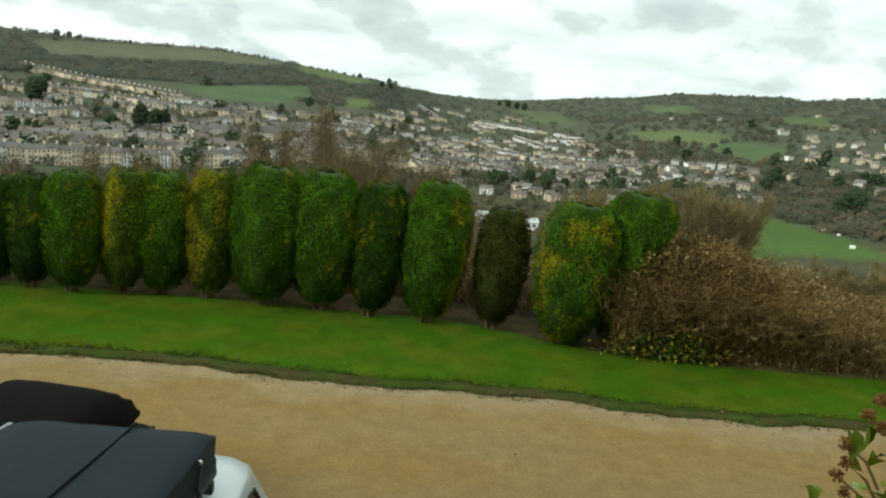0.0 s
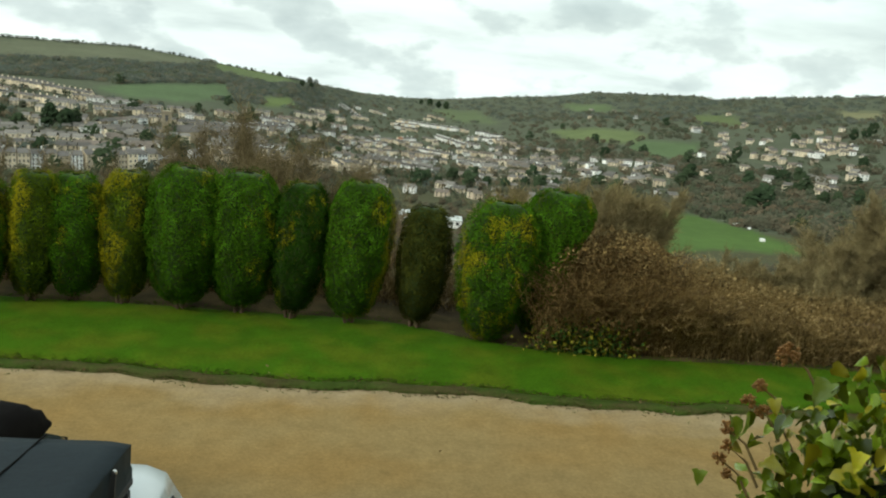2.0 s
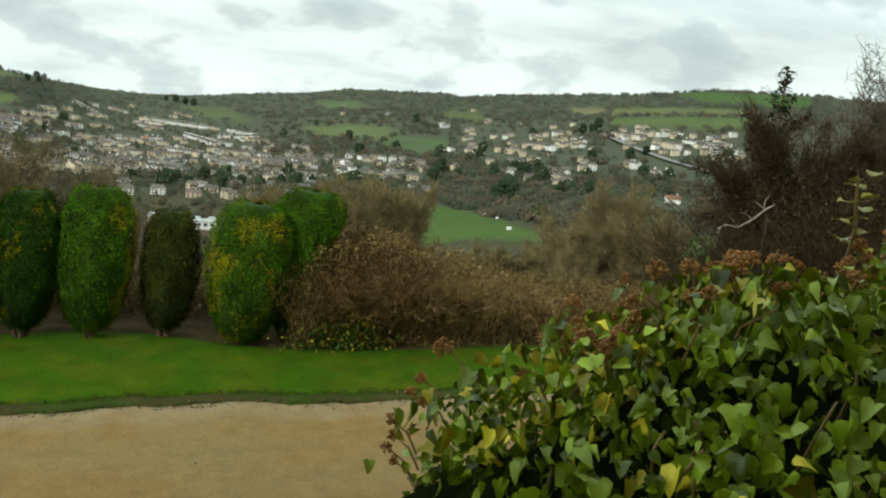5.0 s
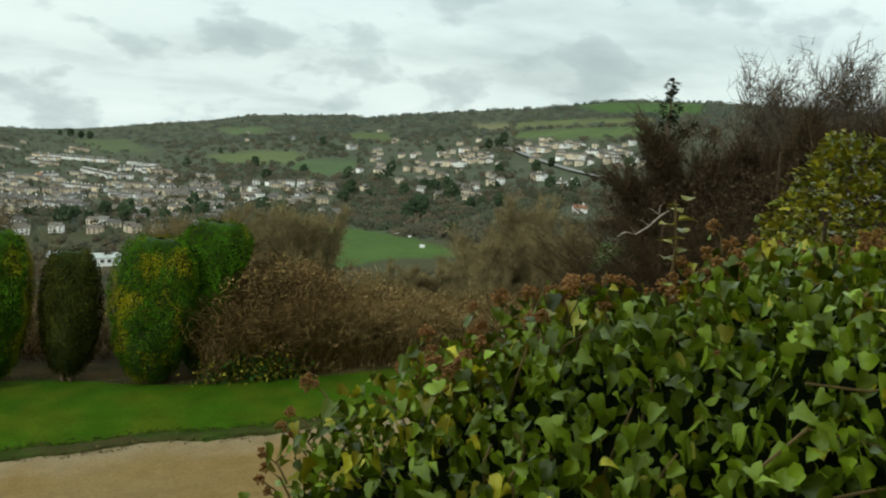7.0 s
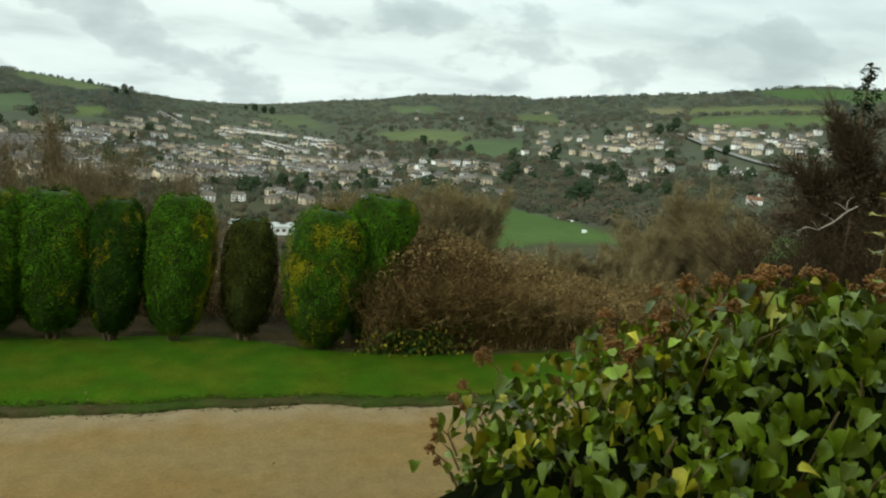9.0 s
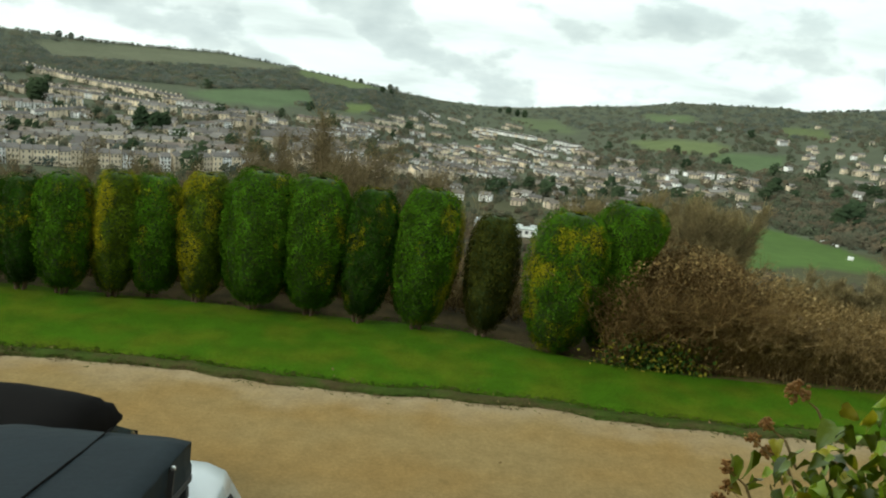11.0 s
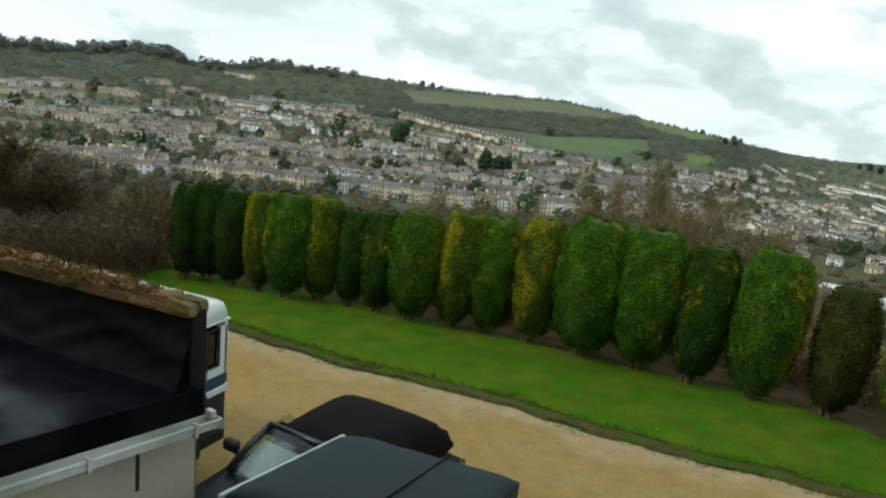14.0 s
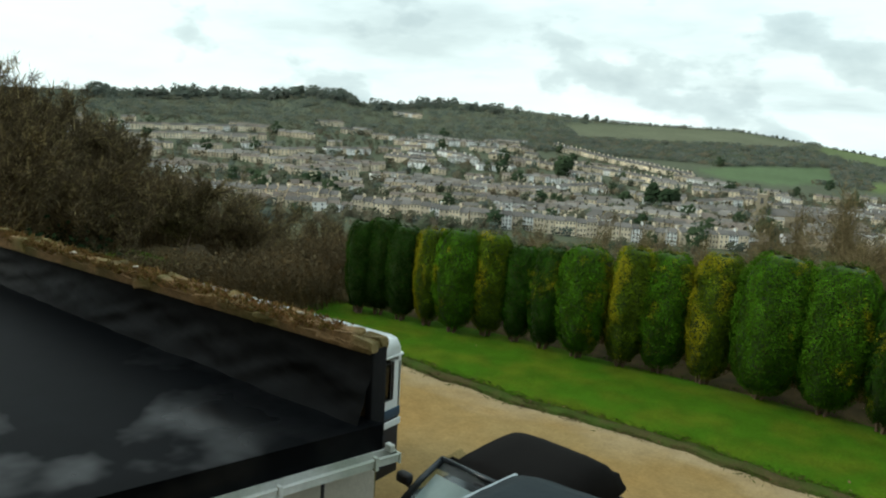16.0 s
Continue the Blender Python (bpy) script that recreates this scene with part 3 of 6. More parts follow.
while x > -10.5:
    w = random.uniform(0.13, 0.30)
    for k in range(2):
        y0 = GY - 0.045 + 0.085 * k + random.uniform(-0.012, 0.012)
        bm = bmesh.new()
        h = random.uniform(0.045, 0.09)
        box(bm, (x - w + random.uniform(0.005, 0.03), y0, 3.165), (x, y0 + random.uniform(0.06, 0.09), 3.17 + 0.004 * (GX - x) + h), 0.018, Matrix.Translation((x, y0, 3.17)) @ Euler((random.gauss(0, 0.05), random.gauss(0, 0.05), random.gauss(0, 0.10))).to_matrix().to_4x4() @ Matrix.Translation((-x, -y0, -3.17)))
        for vv in bm.verts:
            vv.co += 0.024 * noise.noise_vector(vv.co * 11)
        part("coping_stone", bm, M_COPING, parapet)
    if random.random() < 0.22:
        bm = bmesh.new()
        c = Vector((x - w * random.random(), GY - 0.02 + random.uniform(0, 0.08), 3.25 + 0.004 * (GX - x)))
        bmesh.ops.create_icosphere(bm, subdivisions=2, radius=0.02, matrix=Matrix.Translation(c) @ Matrix.Diagonal((random.uniform(1, 2.2), 1, 0.5, 1)))
        for vv in bm.verts:
            vv.co += 0.012 * noise.noise_vector(vv.co * 30)
        part("lichen", bm, M_LICHEN, parapet, "pale crumb of mortar and lichen")
    x -= w
# moss tufts and dead stems along the coping
rng = np.random.default_rng(5)
n = 8000
bx = GX - rng.uniform(0.4, 7.5, n)
base = np.stack([bx, GY + rng.uniform(-0.06, 0.12, n), 3.2 + 0.004 * (GX - bx) + rng.uniform(0, 0.05, n)], 1)
tip = base + np.stack([rng.normal(0, 0.02, n), rng.normal(-0.008, 0.02, n), rng.uniform(0.006, 0.034, n)], 1)
v, f = slivers(base, tip, rng.uniform(0.004, 0.009, n), rng)
c = np.where(rng.uniform(size=(2 * n, 1)) < 0.4, np.array([[0.19, 0.15, 0.045]]), np.array([[0.30, 0.18, 0.08]]))
part("moss", mesh_from("moss", v, f, M_TWIG, c), M_TWIG, parapet, "brown moss and dry stems")
# gutter: a square channel with brackets and an end cap
gutter = thing("gutter", pose(GX, GY, 2.54, 0, 0, -15.5), "white plastic gutter, stained green along its lip", "gutter")
prof = [(-0.045, 0.03), (-0.045, -0.015), (-0.03, -0.026), (0.045, -0.026), (0.06, -0.018), (0.06, 0.027), (0.068, 0.03), (0.052, 0.034), (0.048, -0.012), (0.038, -0.018), (-0.025, -0.018), (-0.035, -0.01), (-0.035, 0.03)]
part("channel", loft([[(px, 0.04, pz) for px, pz in prof], [(px, -4.1, pz) for px, pz in prof]]), M_GUTTER, gutter)
part("end_cap", boxes(((-0.05, 0.04, -0.03), (0.07, 0.052, 0.036)), bevel=0.004), M_GUTTER, gutter)
for k in range(7):
    y = -0.12 - 0.62 * k
    part("bracket", boxes(((-0.05, y - 0.012, -0.034), (0.072, y + 0.012, -0.026)), ((0.062, y - 0.012, -0.032), (0.073, y + 0.012, 0.045)), ((0.035, y - 0.012, 0.036), (0.073, y + 0.012, 0.047)), bevel=0.003), M_GUTTER, gutter)
part("fascia", boxes(((-0.075, -4.1, -0.02), (-0.046, 0.0, 0.195)), bevel=0.006), M_MEMBRANE, gutter, "black membrane edge above the gutter")
part("outlet_lug", boxes(((-0.03, 0.0, 0.03), (0.03, 0.035, 0.075)), bevel=0.006), M_GUTTER, gutter)
part("drip_rod", boxes(((-0.052, -0.42, -0.30), (-0.04, -0.40, -0.04)), bevel=0.003), M_TRIM, gutter, "dark iron rod below the gutter")

# the house behind the camera
house = tagged(new("wall_house", set_mesh("wall_house", boxes(((-14, -0.65, -0.1), (16, -0.25, 9.5)), ((2.4, -0.25, -0.1), (16, 0.3, 9.5))), M_HOUSE)), "stone front of the house", "wall", kind="structure")


# ---------- vehicles ----------
def mirror_y(bm):
    r = bmesh.ops.duplicate(bm, geom=bm.verts[:] + bm.edges[:] + bm.faces[:])
    vs = [g for g in r["geom"] if isinstance(g, bmesh.types.BMVert)]
    for vv in vs:
        vv.co.y *= -1
    return bm


def car_body(stations, n=2):
    """Rings across the car: (x, half width low, half width at waist, z low, z waist, half width top, z top)."""
    rings = []
    for x, wl_, ww, z0, zw, wt, zt in stations:
        rings.append([(x, -wl_, z0), (x, -ww, z0 + 0.18), (x, -ww, zw - 0.06), (x, -ww + 0.03, zw), (x, -wt, zt - 0.03), (x, -wt * 0.8, zt), (x, wt * 0.8, zt), (x, wt, zt - 0.03), (x, ww - 0.03, zw), (x, ww, zw - 0.06), (x, ww, z0 + 0.18), (x, wl_, z0)])
    return loft(rings)


# white estate car whose roof carries a folded tent; +x is its tail
suv = thing("estate_car", pose(-1.82, 3.68, 0, 0, 0, 91), "white estate car parked on gravel, roof tent on top", "car")
part("body", car_body([(-2.2, 0.70, 0.75, 0.45, 0.72, 0.62, 0.74), (-2.0, 0.78, 0.86, 0.3, 0.85, 0.74, 0.9), (-1.1, 0.8, 0.9, 0.28, 0.97, 0.78, 1.02), (0.0, 0.8, 0.9, 0.28, 1.0, 0.8, 1.04), (1.2, 0.8, 0.9, 0.28, 1.0, 0.8, 1.04), (2.05, 0.78, 0.88, 0.32, 1.0, 0.78, 1.02), (2.2, 0.7, 0.8, 0.4, 0.95, 0.7, 0.97)]), M_WHITE, suv, "glossy white painted body", True)
roof = [[(x, -w - 0.05, z - 0.13), (x, -w, z - 0.05), (x, -w * 0.8, z), (x, 0, z + 0.02), (x, w * 0.8, z), (x, w, z - 0.05), (x, w + 0.05, z - 0.13), (x, w - 0.0, z - 0.16), (x, -w + 0.0, z - 0.16)] for x, w, z in [(-0.62, 0.6, 1.58), (-0.3, 0.66, 1.65), (0.4, 0.68, 1.69), (1.2, 0.68, 1.69), (1.7, 0.66, 1.655), (1.95, 0.62, 1.60), (2.06, 0.58, 1.53)]]
part("roof", loft(roof), M_WHITE, suv, "", True)
for s in (-1, 1):
    for x0, x1, wd in ((-1.25, -0.6, 0.045), (0.35, 0.4, 0.035)):
        bm = tube(bmesh.new(), [(x0, s * 0.82, 1.0), ((x0 + x1) / 2 + 0.02, s * 0.77, 1.3), (x1, s * 0.67, 1.53)], [wd * 1.1, wd, wd * 0.9], 8)
        part("pillar", bm, M_WHITE, suv, "", True)
    bm = bmesh.new()
    q = [(-1.15, s * 0.82, 1.02), (1.9, s * 0.82, 1.02), (1.92, s * 0.78, 1.24), (1.76, s * 0.70, 1.47), (1.58, s * 0.70, 1.52), (-0.6, s * 0.70, 1.53)]
    bm.faces.new([bm.verts.new(p) for p in q])
    sw = part("side_window", bm, M_GLASS_D, suv)
    outer = [(1.0, 0.70, 1.60), (1.6, 0.69, 1.60), (1.97, 0.62, 1.54), (2.1, 0.73, 1.22), (2.13, 0.85, 1.0), (1.0, 0.86, 1.0)]
    inner = [(1.05, 0.725, 1.53), (1.56, 0.717, 1.525), (1.76, 0.715, 1.46), (1.90, 0.77, 1.24), (1.93, 0.84, 1.05), (1.05, 0.845, 1.05)]
    bm = bmesh.new()
    vo = [bm.verts.new((x, s * y, z)) for x, y, z in outer]
    vi = [bm.verts.new((x, s * y, z)) for x, y, z in inner]
    for i in range(6):
        bm.faces.new((vo[i], vo[(i + 1) % 6], vi[(i + 1) % 6], vi[i]))
    bmesh.ops.solidify(bm, geom=bm.faces[:], thickness=0.03)
    part("rear_quarter", bm, M_WHITE, suv, "white panel round the rear side window")
    part("window_seal", tube(bmesh.new(), [(1.1, s * 0.725, 1.53), (1.57, s * 0.715, 1.525), (1.76, s * 0.71, 1.47), (1.90, s * 0.765, 1.24), (1.92, s * 0.835, 1.03), (1.1, s * 0.835, 1.03)], 0.014, 6), M_TRIM, sw)
bm = bmesh.new()
bm.faces.new([bm.verts.new(p) for p in [(2.2, -0.70, 1.0), (2.2, 0.70, 1.0), (2.07, 0.56, 1.5), (2.07, -0.56, 1.5)]])
part("rear_window", bm, M_GLASS_D, suv, "tailgate glass")
bm = bmesh.new()
bm.faces.new([bm.verts.new(p) for p in [(-1.3, -0.72, 1.0), (-1.3, 0.72, 1.0), (-0.62, 0.58, 1.53), (-0.62, -0.58, 1.53)]])
part("windscreen", bm, M_GLASS, suv)
part("rear_seat", boxes(((0.85, -0.6, 0.5), (1.02, 0.6, 1.22)), ((1.1, -0.66, 0.95), (2.0, 0.66, 0.98)), bevel=0.03), M_SEAT, suv, "beige seat back seen through the glass")
for s in (-1, 1):
    part("tail_light", boxes(((2.06, s * 0.74 - 0.08, 0.72), (2.17, s * 0.74 + 0.08, 0.98)), bevel=0.02), M_TAIL, suv)
    part("roof_bar", boxes(((0.2 if s < 0 else 1.3, -0.54, 1.68), (0.26 if s < 0 else 1.36, 0.54, 1.76)), bevel=0.008), M_TRIM, suv)
    for x in (-1.35, 1.3):
        wheel(x, s * 0.8, 0.33, 0.21, suv)

# folded roof tent under its cover
tent = thing("roof_tent", pose(-1.95, 4.50, 2.11, -8.5, 0, 1.5), "folded roof tent in a dark blue-black vinyl cover", "roof tent")
bm = bmesh.new()
box(bm, (-0.645, -0.80, -0.25), (0.635, 0.66, 0.03), 0.0)
bmesh.ops.subdivide_edges(bm, edges=bm.edges[:], cuts=9, use_grid_fill=True)
for vv in bm.verts:
    p = vv.co
    ex, ey = abs(p.x) / 0.645, abs(p.y + 0.07) / 0.73
    if p.z > 0:
        p.z -= 0.05 * max(0, ex - 0.8) * 5 * 0.4 + 0.05 * max(0, ey - 0.85) * 6 * 0.5
    p += Vector((0.006, 0.006, 0.010)) * noise.noise(p * 3.2) + Vector((0, 0, 0.006 * noise.noise(p * 9)))
    if p.z < -0.16:
        p.x *= 1.015
        p.y = (p.y + 0.07) * 1.015 - 0.07
part("cover", bm, M_TENT, tent, "dark vinyl cover with soft dents", True)
bm = bmesh.new()
pts = [(0.12 - 0.02 * t, 0.655 - 1.45 * t, 0.037 + 0.006 * noise.noise((t * 5, 0, 0))) for t in [k / 12 for k in range(13)]]
tube(bm, pts, 0.007, 6)
part("seam", bm, M_SOFTTOP, tent, "raised welded seam")
part("base_rim", boxes(((-0.66, -0.82, -0.275), (0.652, 0.675, -0.225)), bevel=0.012), M_TRIM, tent)
part("edge_strip", boxes(((-0.685, -0.82, -0.04), (-0.655, 0.62, 0.0)), bevel=0.01), M_ALU, tent, "pale aluminium strip along one edge")
bm = bmesh.new()
for a in (((0.655, 0.2, -0.03), (0.665, 0.14, -0.16), (0.76, 0.05, -0.34)),):
    tube(bm, a, [0.02, 0.022, 0.02], 4)
part("strap", bm, M_TRIM, tent, "black webbing strap over the end")
for p in ((0.655, 0.215, -0.02), (0.672, 0.13, -0.19)):
    bm = bmesh.new()
    bmesh.ops.create_uvsphere(bm, u_segments=10, v_segments=8, radius=0.017, matrix=Matrix.Translation(p))
    part("buckle", bm, M_CHROME, tent, "small bright buckle stud")

# grey roadster with its canvas top up, nose to the house; +x is its nose
road = thing("convertible_car", pose(-3.52, 6.73, 0.025, 0, 0, -97), "dark grey convertible with its black canvas top up", "car")
part("body", car_body([(-1.3, 0.55, 0.62, 0.36, 0.52, 0.46, 0.54), (-1.18, 0.62, 0.68, 0.28, 0.60, 0.52, 0.63), (-0.95, 0.68, 0.74, 0.25, 0.74, 0.60, 0.78), (0.0, 0.72, 0.81, 0.22, 0.82, 0.7, 0.85), (0.7, 0.72, 0.81, 0.22, 0.81, 0.7, 0.84), (1.3, 0.72, 0.81, 0.25, 0.74, 0.66, 0.78), (1.85, 0.68, 0.75, 0.28, 0.62, 0.56, 0.66), (2.05, 0.55, 0.6, 0.35, 0.52, 0.42, 0.54)]), M_GREYCAR, road, "metallic grey painted body", True)
top = []
for x, w, z in [(-1.02, 0.50, 0.86), (-0.97, 0.55, 0.94), (-0.90, 0.585, 1.03), (-0.78, 0.60, 1.125), (-0.62, 0.60, 1.175), (-0.42, 0.595, 1.195), (-0.12, 0.59, 1.19), (0.16, 0.585, 1.175), (0.43, 0.58, 1.15)]:
    low = 0.86 if x < 0.12 else z - 0.1
    top.append([(x, -w - 0.09, min(low, z - 0.03)), (x, -w, z - 0.10 if z > 1.04 else z - 0.02), (x, -w * 0.86, z - 0.02), (x, -w * 0.45, z), (x, w * 0.45, z), (x, w * 0.86, z - 0.02), (x, w, z - 0.10 if z > 1.04 else z - 0.02), (x, w + 0.09, min(low, z - 0.03))])
part("soft_top", loft(top), M_SOFTTOP, road, "black canvas hood stretched over hoops", True)
bm = bmesh.new()
n = 8
arc = [radians(-85 + 170 * k / n) for k in range(n + 1)]
lowr = [bm.verts.new((0.84 + 0.16 * math.cos(a), 0.66 * math.sin(a), 0.84)) for a in arc]
upr = [bm.verts.new((0.42 + 0.05 * math.cos(a), 0.57 * math.sin(a), 1.17)) for a in arc]
for k in range(n):
    bm.faces.new((lowr[k], lowr[k + 1], upr[k + 1], upr[k]))
part("windscreen", bm, M_GLASS, road, "pale reflecting windscreen", True)
for s in (-1, 1):
    part("pillar", tube(bmesh.new(), [(0.88, s * 0.67, 0.83), (0.66, s * 0.625, 1.02), (0.42, s * 0.575, 1.17)], [0.035, 0.032, 0.03], 8), M_ALU if s > 0 else M_GREYCAR, road, "", True)
    mir = part("door_mirror", boxes(((0.58, s * 0.87 - 0.08, 0.88), (0.68, s * 0.87 + 0.08, 0.99)), bevel=0.035), M_TRIM, road, "", True)
    part("mirror_arm", boxes(((0.61, s * 0.77 - 0.06, 0.86), (0.65, s * 0.77 + 0.06, 0.89)), bevel=0.008), M_TRIM, mir)
    bm = bmesh.new()
    bm.faces.new([bm.verts.new(p) for p in [(0.8, s * 0.69, 0.85), (-0.2, s * 0.70, 0.87), (0.1, s * 0.62, 1.16), (0.42, s * 0.6, 1.15)]])
    part("side_window", bm, M_GLASS, road)
    part("head_light", boxes(((1.72, s * 0.58 - 0.14, 0.6), (1.9, s * 0.58 + 0.14, 0.7)), bevel=0.03), M_GLASS, road)
    part("tail_light", boxes(((-1.30, s * 0.5 - 0.08, 0.42), (-1.22, s * 0.5 + 0.08, 0.52)), bevel=0.02), M_TAIL, road)
    for x in (-0.95, 1.3):
        wheel(x, s * 0.71, 0.29, 0.19, road)
part("header_rail", tube(bmesh.new(), [(0.43, -0.57, 1.175), (0.47, 0, 1.19), (0.43, 0.57, 1.175)], 0.028, 8), M_GREYCAR, road, "", True)
# pale panel added behind the glass in place of the reflected sky
bm = bmesh.new()
bm.faces.new([bm.verts.new(p) for p in [(0.82, -0.60, 0.85), (0.95, 0.0, 0.85), (0.82, 0.60, 0.85), (0.545, 0.54, 1.065), (0.585, 0.0, 1.075), (0.545, -0.54, 1.065)]])
part("sun_shade", bm, M_REFLECTION, road, "pale panel imitating sky reflected in the windscreen")
part("interior_mirror", boxes(((0.5, -0.1, 1.10), (0.53, 0.1, 1.15)), bevel=0.01), M_TRIM, road)
part("dashboard", boxes(((0.5, -0.6, 0.76), (0.86, 0.6, 0.845)), bevel=0.03), M_ALU, road, "pale dashboard behind the glass")
for s in (-0.35, 0.35):
    part("seat", boxes(((-0.45, s - 0.22, 0.35), (-0.27, s + 0.22, 1.0)), ((-0.4, s - 0.24, 0.35), (0.15, s + 0.24, 0.5)), bevel=0.05), M_TRIM, road)

# old long-wheelbase off-roader; +x is its tail
lr = thing("off_roader", pose(-5.23, 6.22, 0, 0, 0, 0), "boxy dark blue off-roader with a white roof and window band", "off-road vehicle")


def tub(x0, x1, w0, w1, z0, z1, b=0.03):
    q = [[(x0, -w0, z0), (x1, -w0, z0), (x1, w0, z0), (x0, w0, z0)], [(x0, -w1, z1), (x1, -w1, z1), (x1, w1, z1), (x0, w1, z1)]]
    bm = loft(q)
    bmesh.ops.bevel(bm, geom=bm.edges[:], offset=b, segments=3, affect="EDGES", profile=0.6)
    return bm


part("lower_body", tub(-3.6, 0, 0.87, 0.87, 0.52, 1.18), M_BLUE, lr, "dark blue panels")
part("bonnet", tub(-4.5, -3.5, 0.72, 0.66, 0.6, 1.15), M_BLUE, lr)
for s in (-1, 1):
    part("front_wing", boxes(((-4.5, s * 0.76 - 0.12, 0.55), (-3.5, s * 0.76 + 0.12, 1.02)), bevel=0.03), M_BLUE, lr)
    part("mud_flap", boxes(((-0.34, s * 0.72 - 0.14, 0.16), (-0.31, s * 0.72 + 0.14, 0.56)), bevel=0.006), M_TRIM, lr)
    for x in (-0.85, -3.75):
        wheel(x, s * 0.74, 0.38, 0.22, lr)
part("waist_stripe", tub(-3.58, 0.006, 0.877, 0.876, 1.07, 1.17, 0.01), M_STRIPE, lr, "mid blue stripe")
part("lower_stripe", tub(-3.58, 0.010, 0.882, 0.882, 0.97, 1.045, 0.01), M_WHITE, lr, "white stripe along the waist")
# upper body as a frame, with the panes set into it
for s in (-1, 1):
    for x in (-3.3, -2.45, -1.6, -0.06):
        part("pillar", boxes(((x - 0.06, s * 0.845 - 0.025, 1.17), (x + 0.06, s * 0.845 + 0.025, 1.74)), bevel=0.01), M_WHITE, lr)
    part("side_panel", boxes(((-3.3, s * 0.85 - 0.02, 1.17), (-0.02, s * 0.85 + 0.02, 1.25)), ((-3.3, s * 0.845 - 0.02, 1.66), (-0.02, s * 0.845 + 0.02, 1.76)), bevel=0.008), M_WHITE, lr)
    bm = boxes(((-3.25, s * 0.84 - 0.004, 1.25), (-0.1, s * 0.84 + 0.004, 1.66)))
    part("side_window", bm, M_GLASS_D, lr)
    part("rear_panel", boxes(((-0.05, s * 0.71 - 0.155, 1.17), (0.0, s * 0.71 + 0.155, 1.27)), ((-0.05, s * 0.80 - 0.065, 1.25), (0.0, s * 0.80 + 0.065, 1.68)), ((-0.05, s * 0.50 - 0.035, 1.25), (0.0, s * 0.50 + 0.035, 1.68)), bevel=0.008), M_WHITE, lr)
    win = part("corner_window", boxes(((-0.03, s * 0.635 - 0.095, 1.28), (-0.022, s * 0.635 + 0.095, 1.68))), M_GLASS_D, lr)
    part("seal", boxes(((-0.01, s * 0.735 - 0.012, 1.27), (0.006, s * 0.735 + 0.012, 1.68)), ((-0.01, s * 0.535 - 0.012, 1.27), (0.006, s * 0.535 + 0.012, 1.68)), ((-0.01, s * 0.635 - 0.1, 1.27), (0.006, s * 0.635 + 0.1, 1.29)), ((-0.01, s * 0.635 - 0.1, 1.66), (0.006, s * 0.635 + 0.1, 1.68)), bevel=0.004), M_TRIM, win)
part("rear_door", boxes(((-0.05, -0.465, 0.6), (0.012, 0.465, 1.25)), bevel=0.012), M_BLUE, lr)
part("rear_door_top", boxes(((-0.05, -0.465, 1.6), (0.005, 0.465, 1.72)), ((-0.05, -0.465, 1.25), (0.005, -0.40, 1.62)), ((-0.05, 0.40, 1.25), (0.005, 0.465, 1.62)), bevel=0.01), M_WHITE, lr)
part("rear_window", boxes(((-0.03, -0.4, 1.25), (-0.02, 0.4, 1.6))), M_GLASS_D, lr)
part("spare_wheel", disc_wheel(0.36, 0.2), M_TRIM, lr, "", True).matrix_world = lr.matrix_world @ pose(0.13, -0.02, 1.0, 0, 0, 90)
roof = []
for x, k in ((-3.35, 0.9), (-3.2, 1.0), (-0.1, 1.0), (-0.01, 0.985), (0.02, 0.96)):
    zt = 1.97 - (1 - k) * 0.6
    roof.append([(x, -0.86 * k, 1.73), (x, -0.86 * k, 1.85 * (1 - (1 - k) * 0.4)), (x, -0.80 * k, zt - 0.035), (x, -0.6 * k, zt - 0.005), (x, 0.6 * k, zt - 0.005), (x, 0.80 * k, zt - 0.035), (x, 0.86 * k, 1.85 * (1 - (1 - k) * 0.4)), (x, 0.86 * k, 1.73)])
part("roof", loft(roof), M_WHITE, lr, "white roof with a rain gutter", True)
part("rain_gutter", boxes(((-3.3, -0.885, 1.735), (0.01, -0.86, 1.755)), ((-3.3, 0.86, 1.735), (0.01, 0.885, 1.755)), ((0.0, -0.87, 1.735), (0.03, 0.87, 1.755)), bevel=0.004), M_WHITE, lr)
part("chassis", boxes(((-4.4, -0.45, 0.38), (0.02, 0.45, 0.54)), ((-0.08, -0.8, 0.48), (0.05, 0.8, 0.60)), ((-4.62, -0.8, 0.5), (-4.5, 0.8, 0.62)), bevel=0.01), M_TRIM, lr)
part("windscreen", boxes(((-3.45, -0.7, 1.2), (-3.44, 0.7, 1.68))), M_GLASS, lr)
lr.scale = (1, 1, 1.05)
for sx in (-1.6, -2.6):
    part("seat_back", boxes(((sx, -0.65, 0.8), (sx + 0.15, 0.65, 1.45)), bevel=0.04), M_SEAT, lr, "pale seat back")

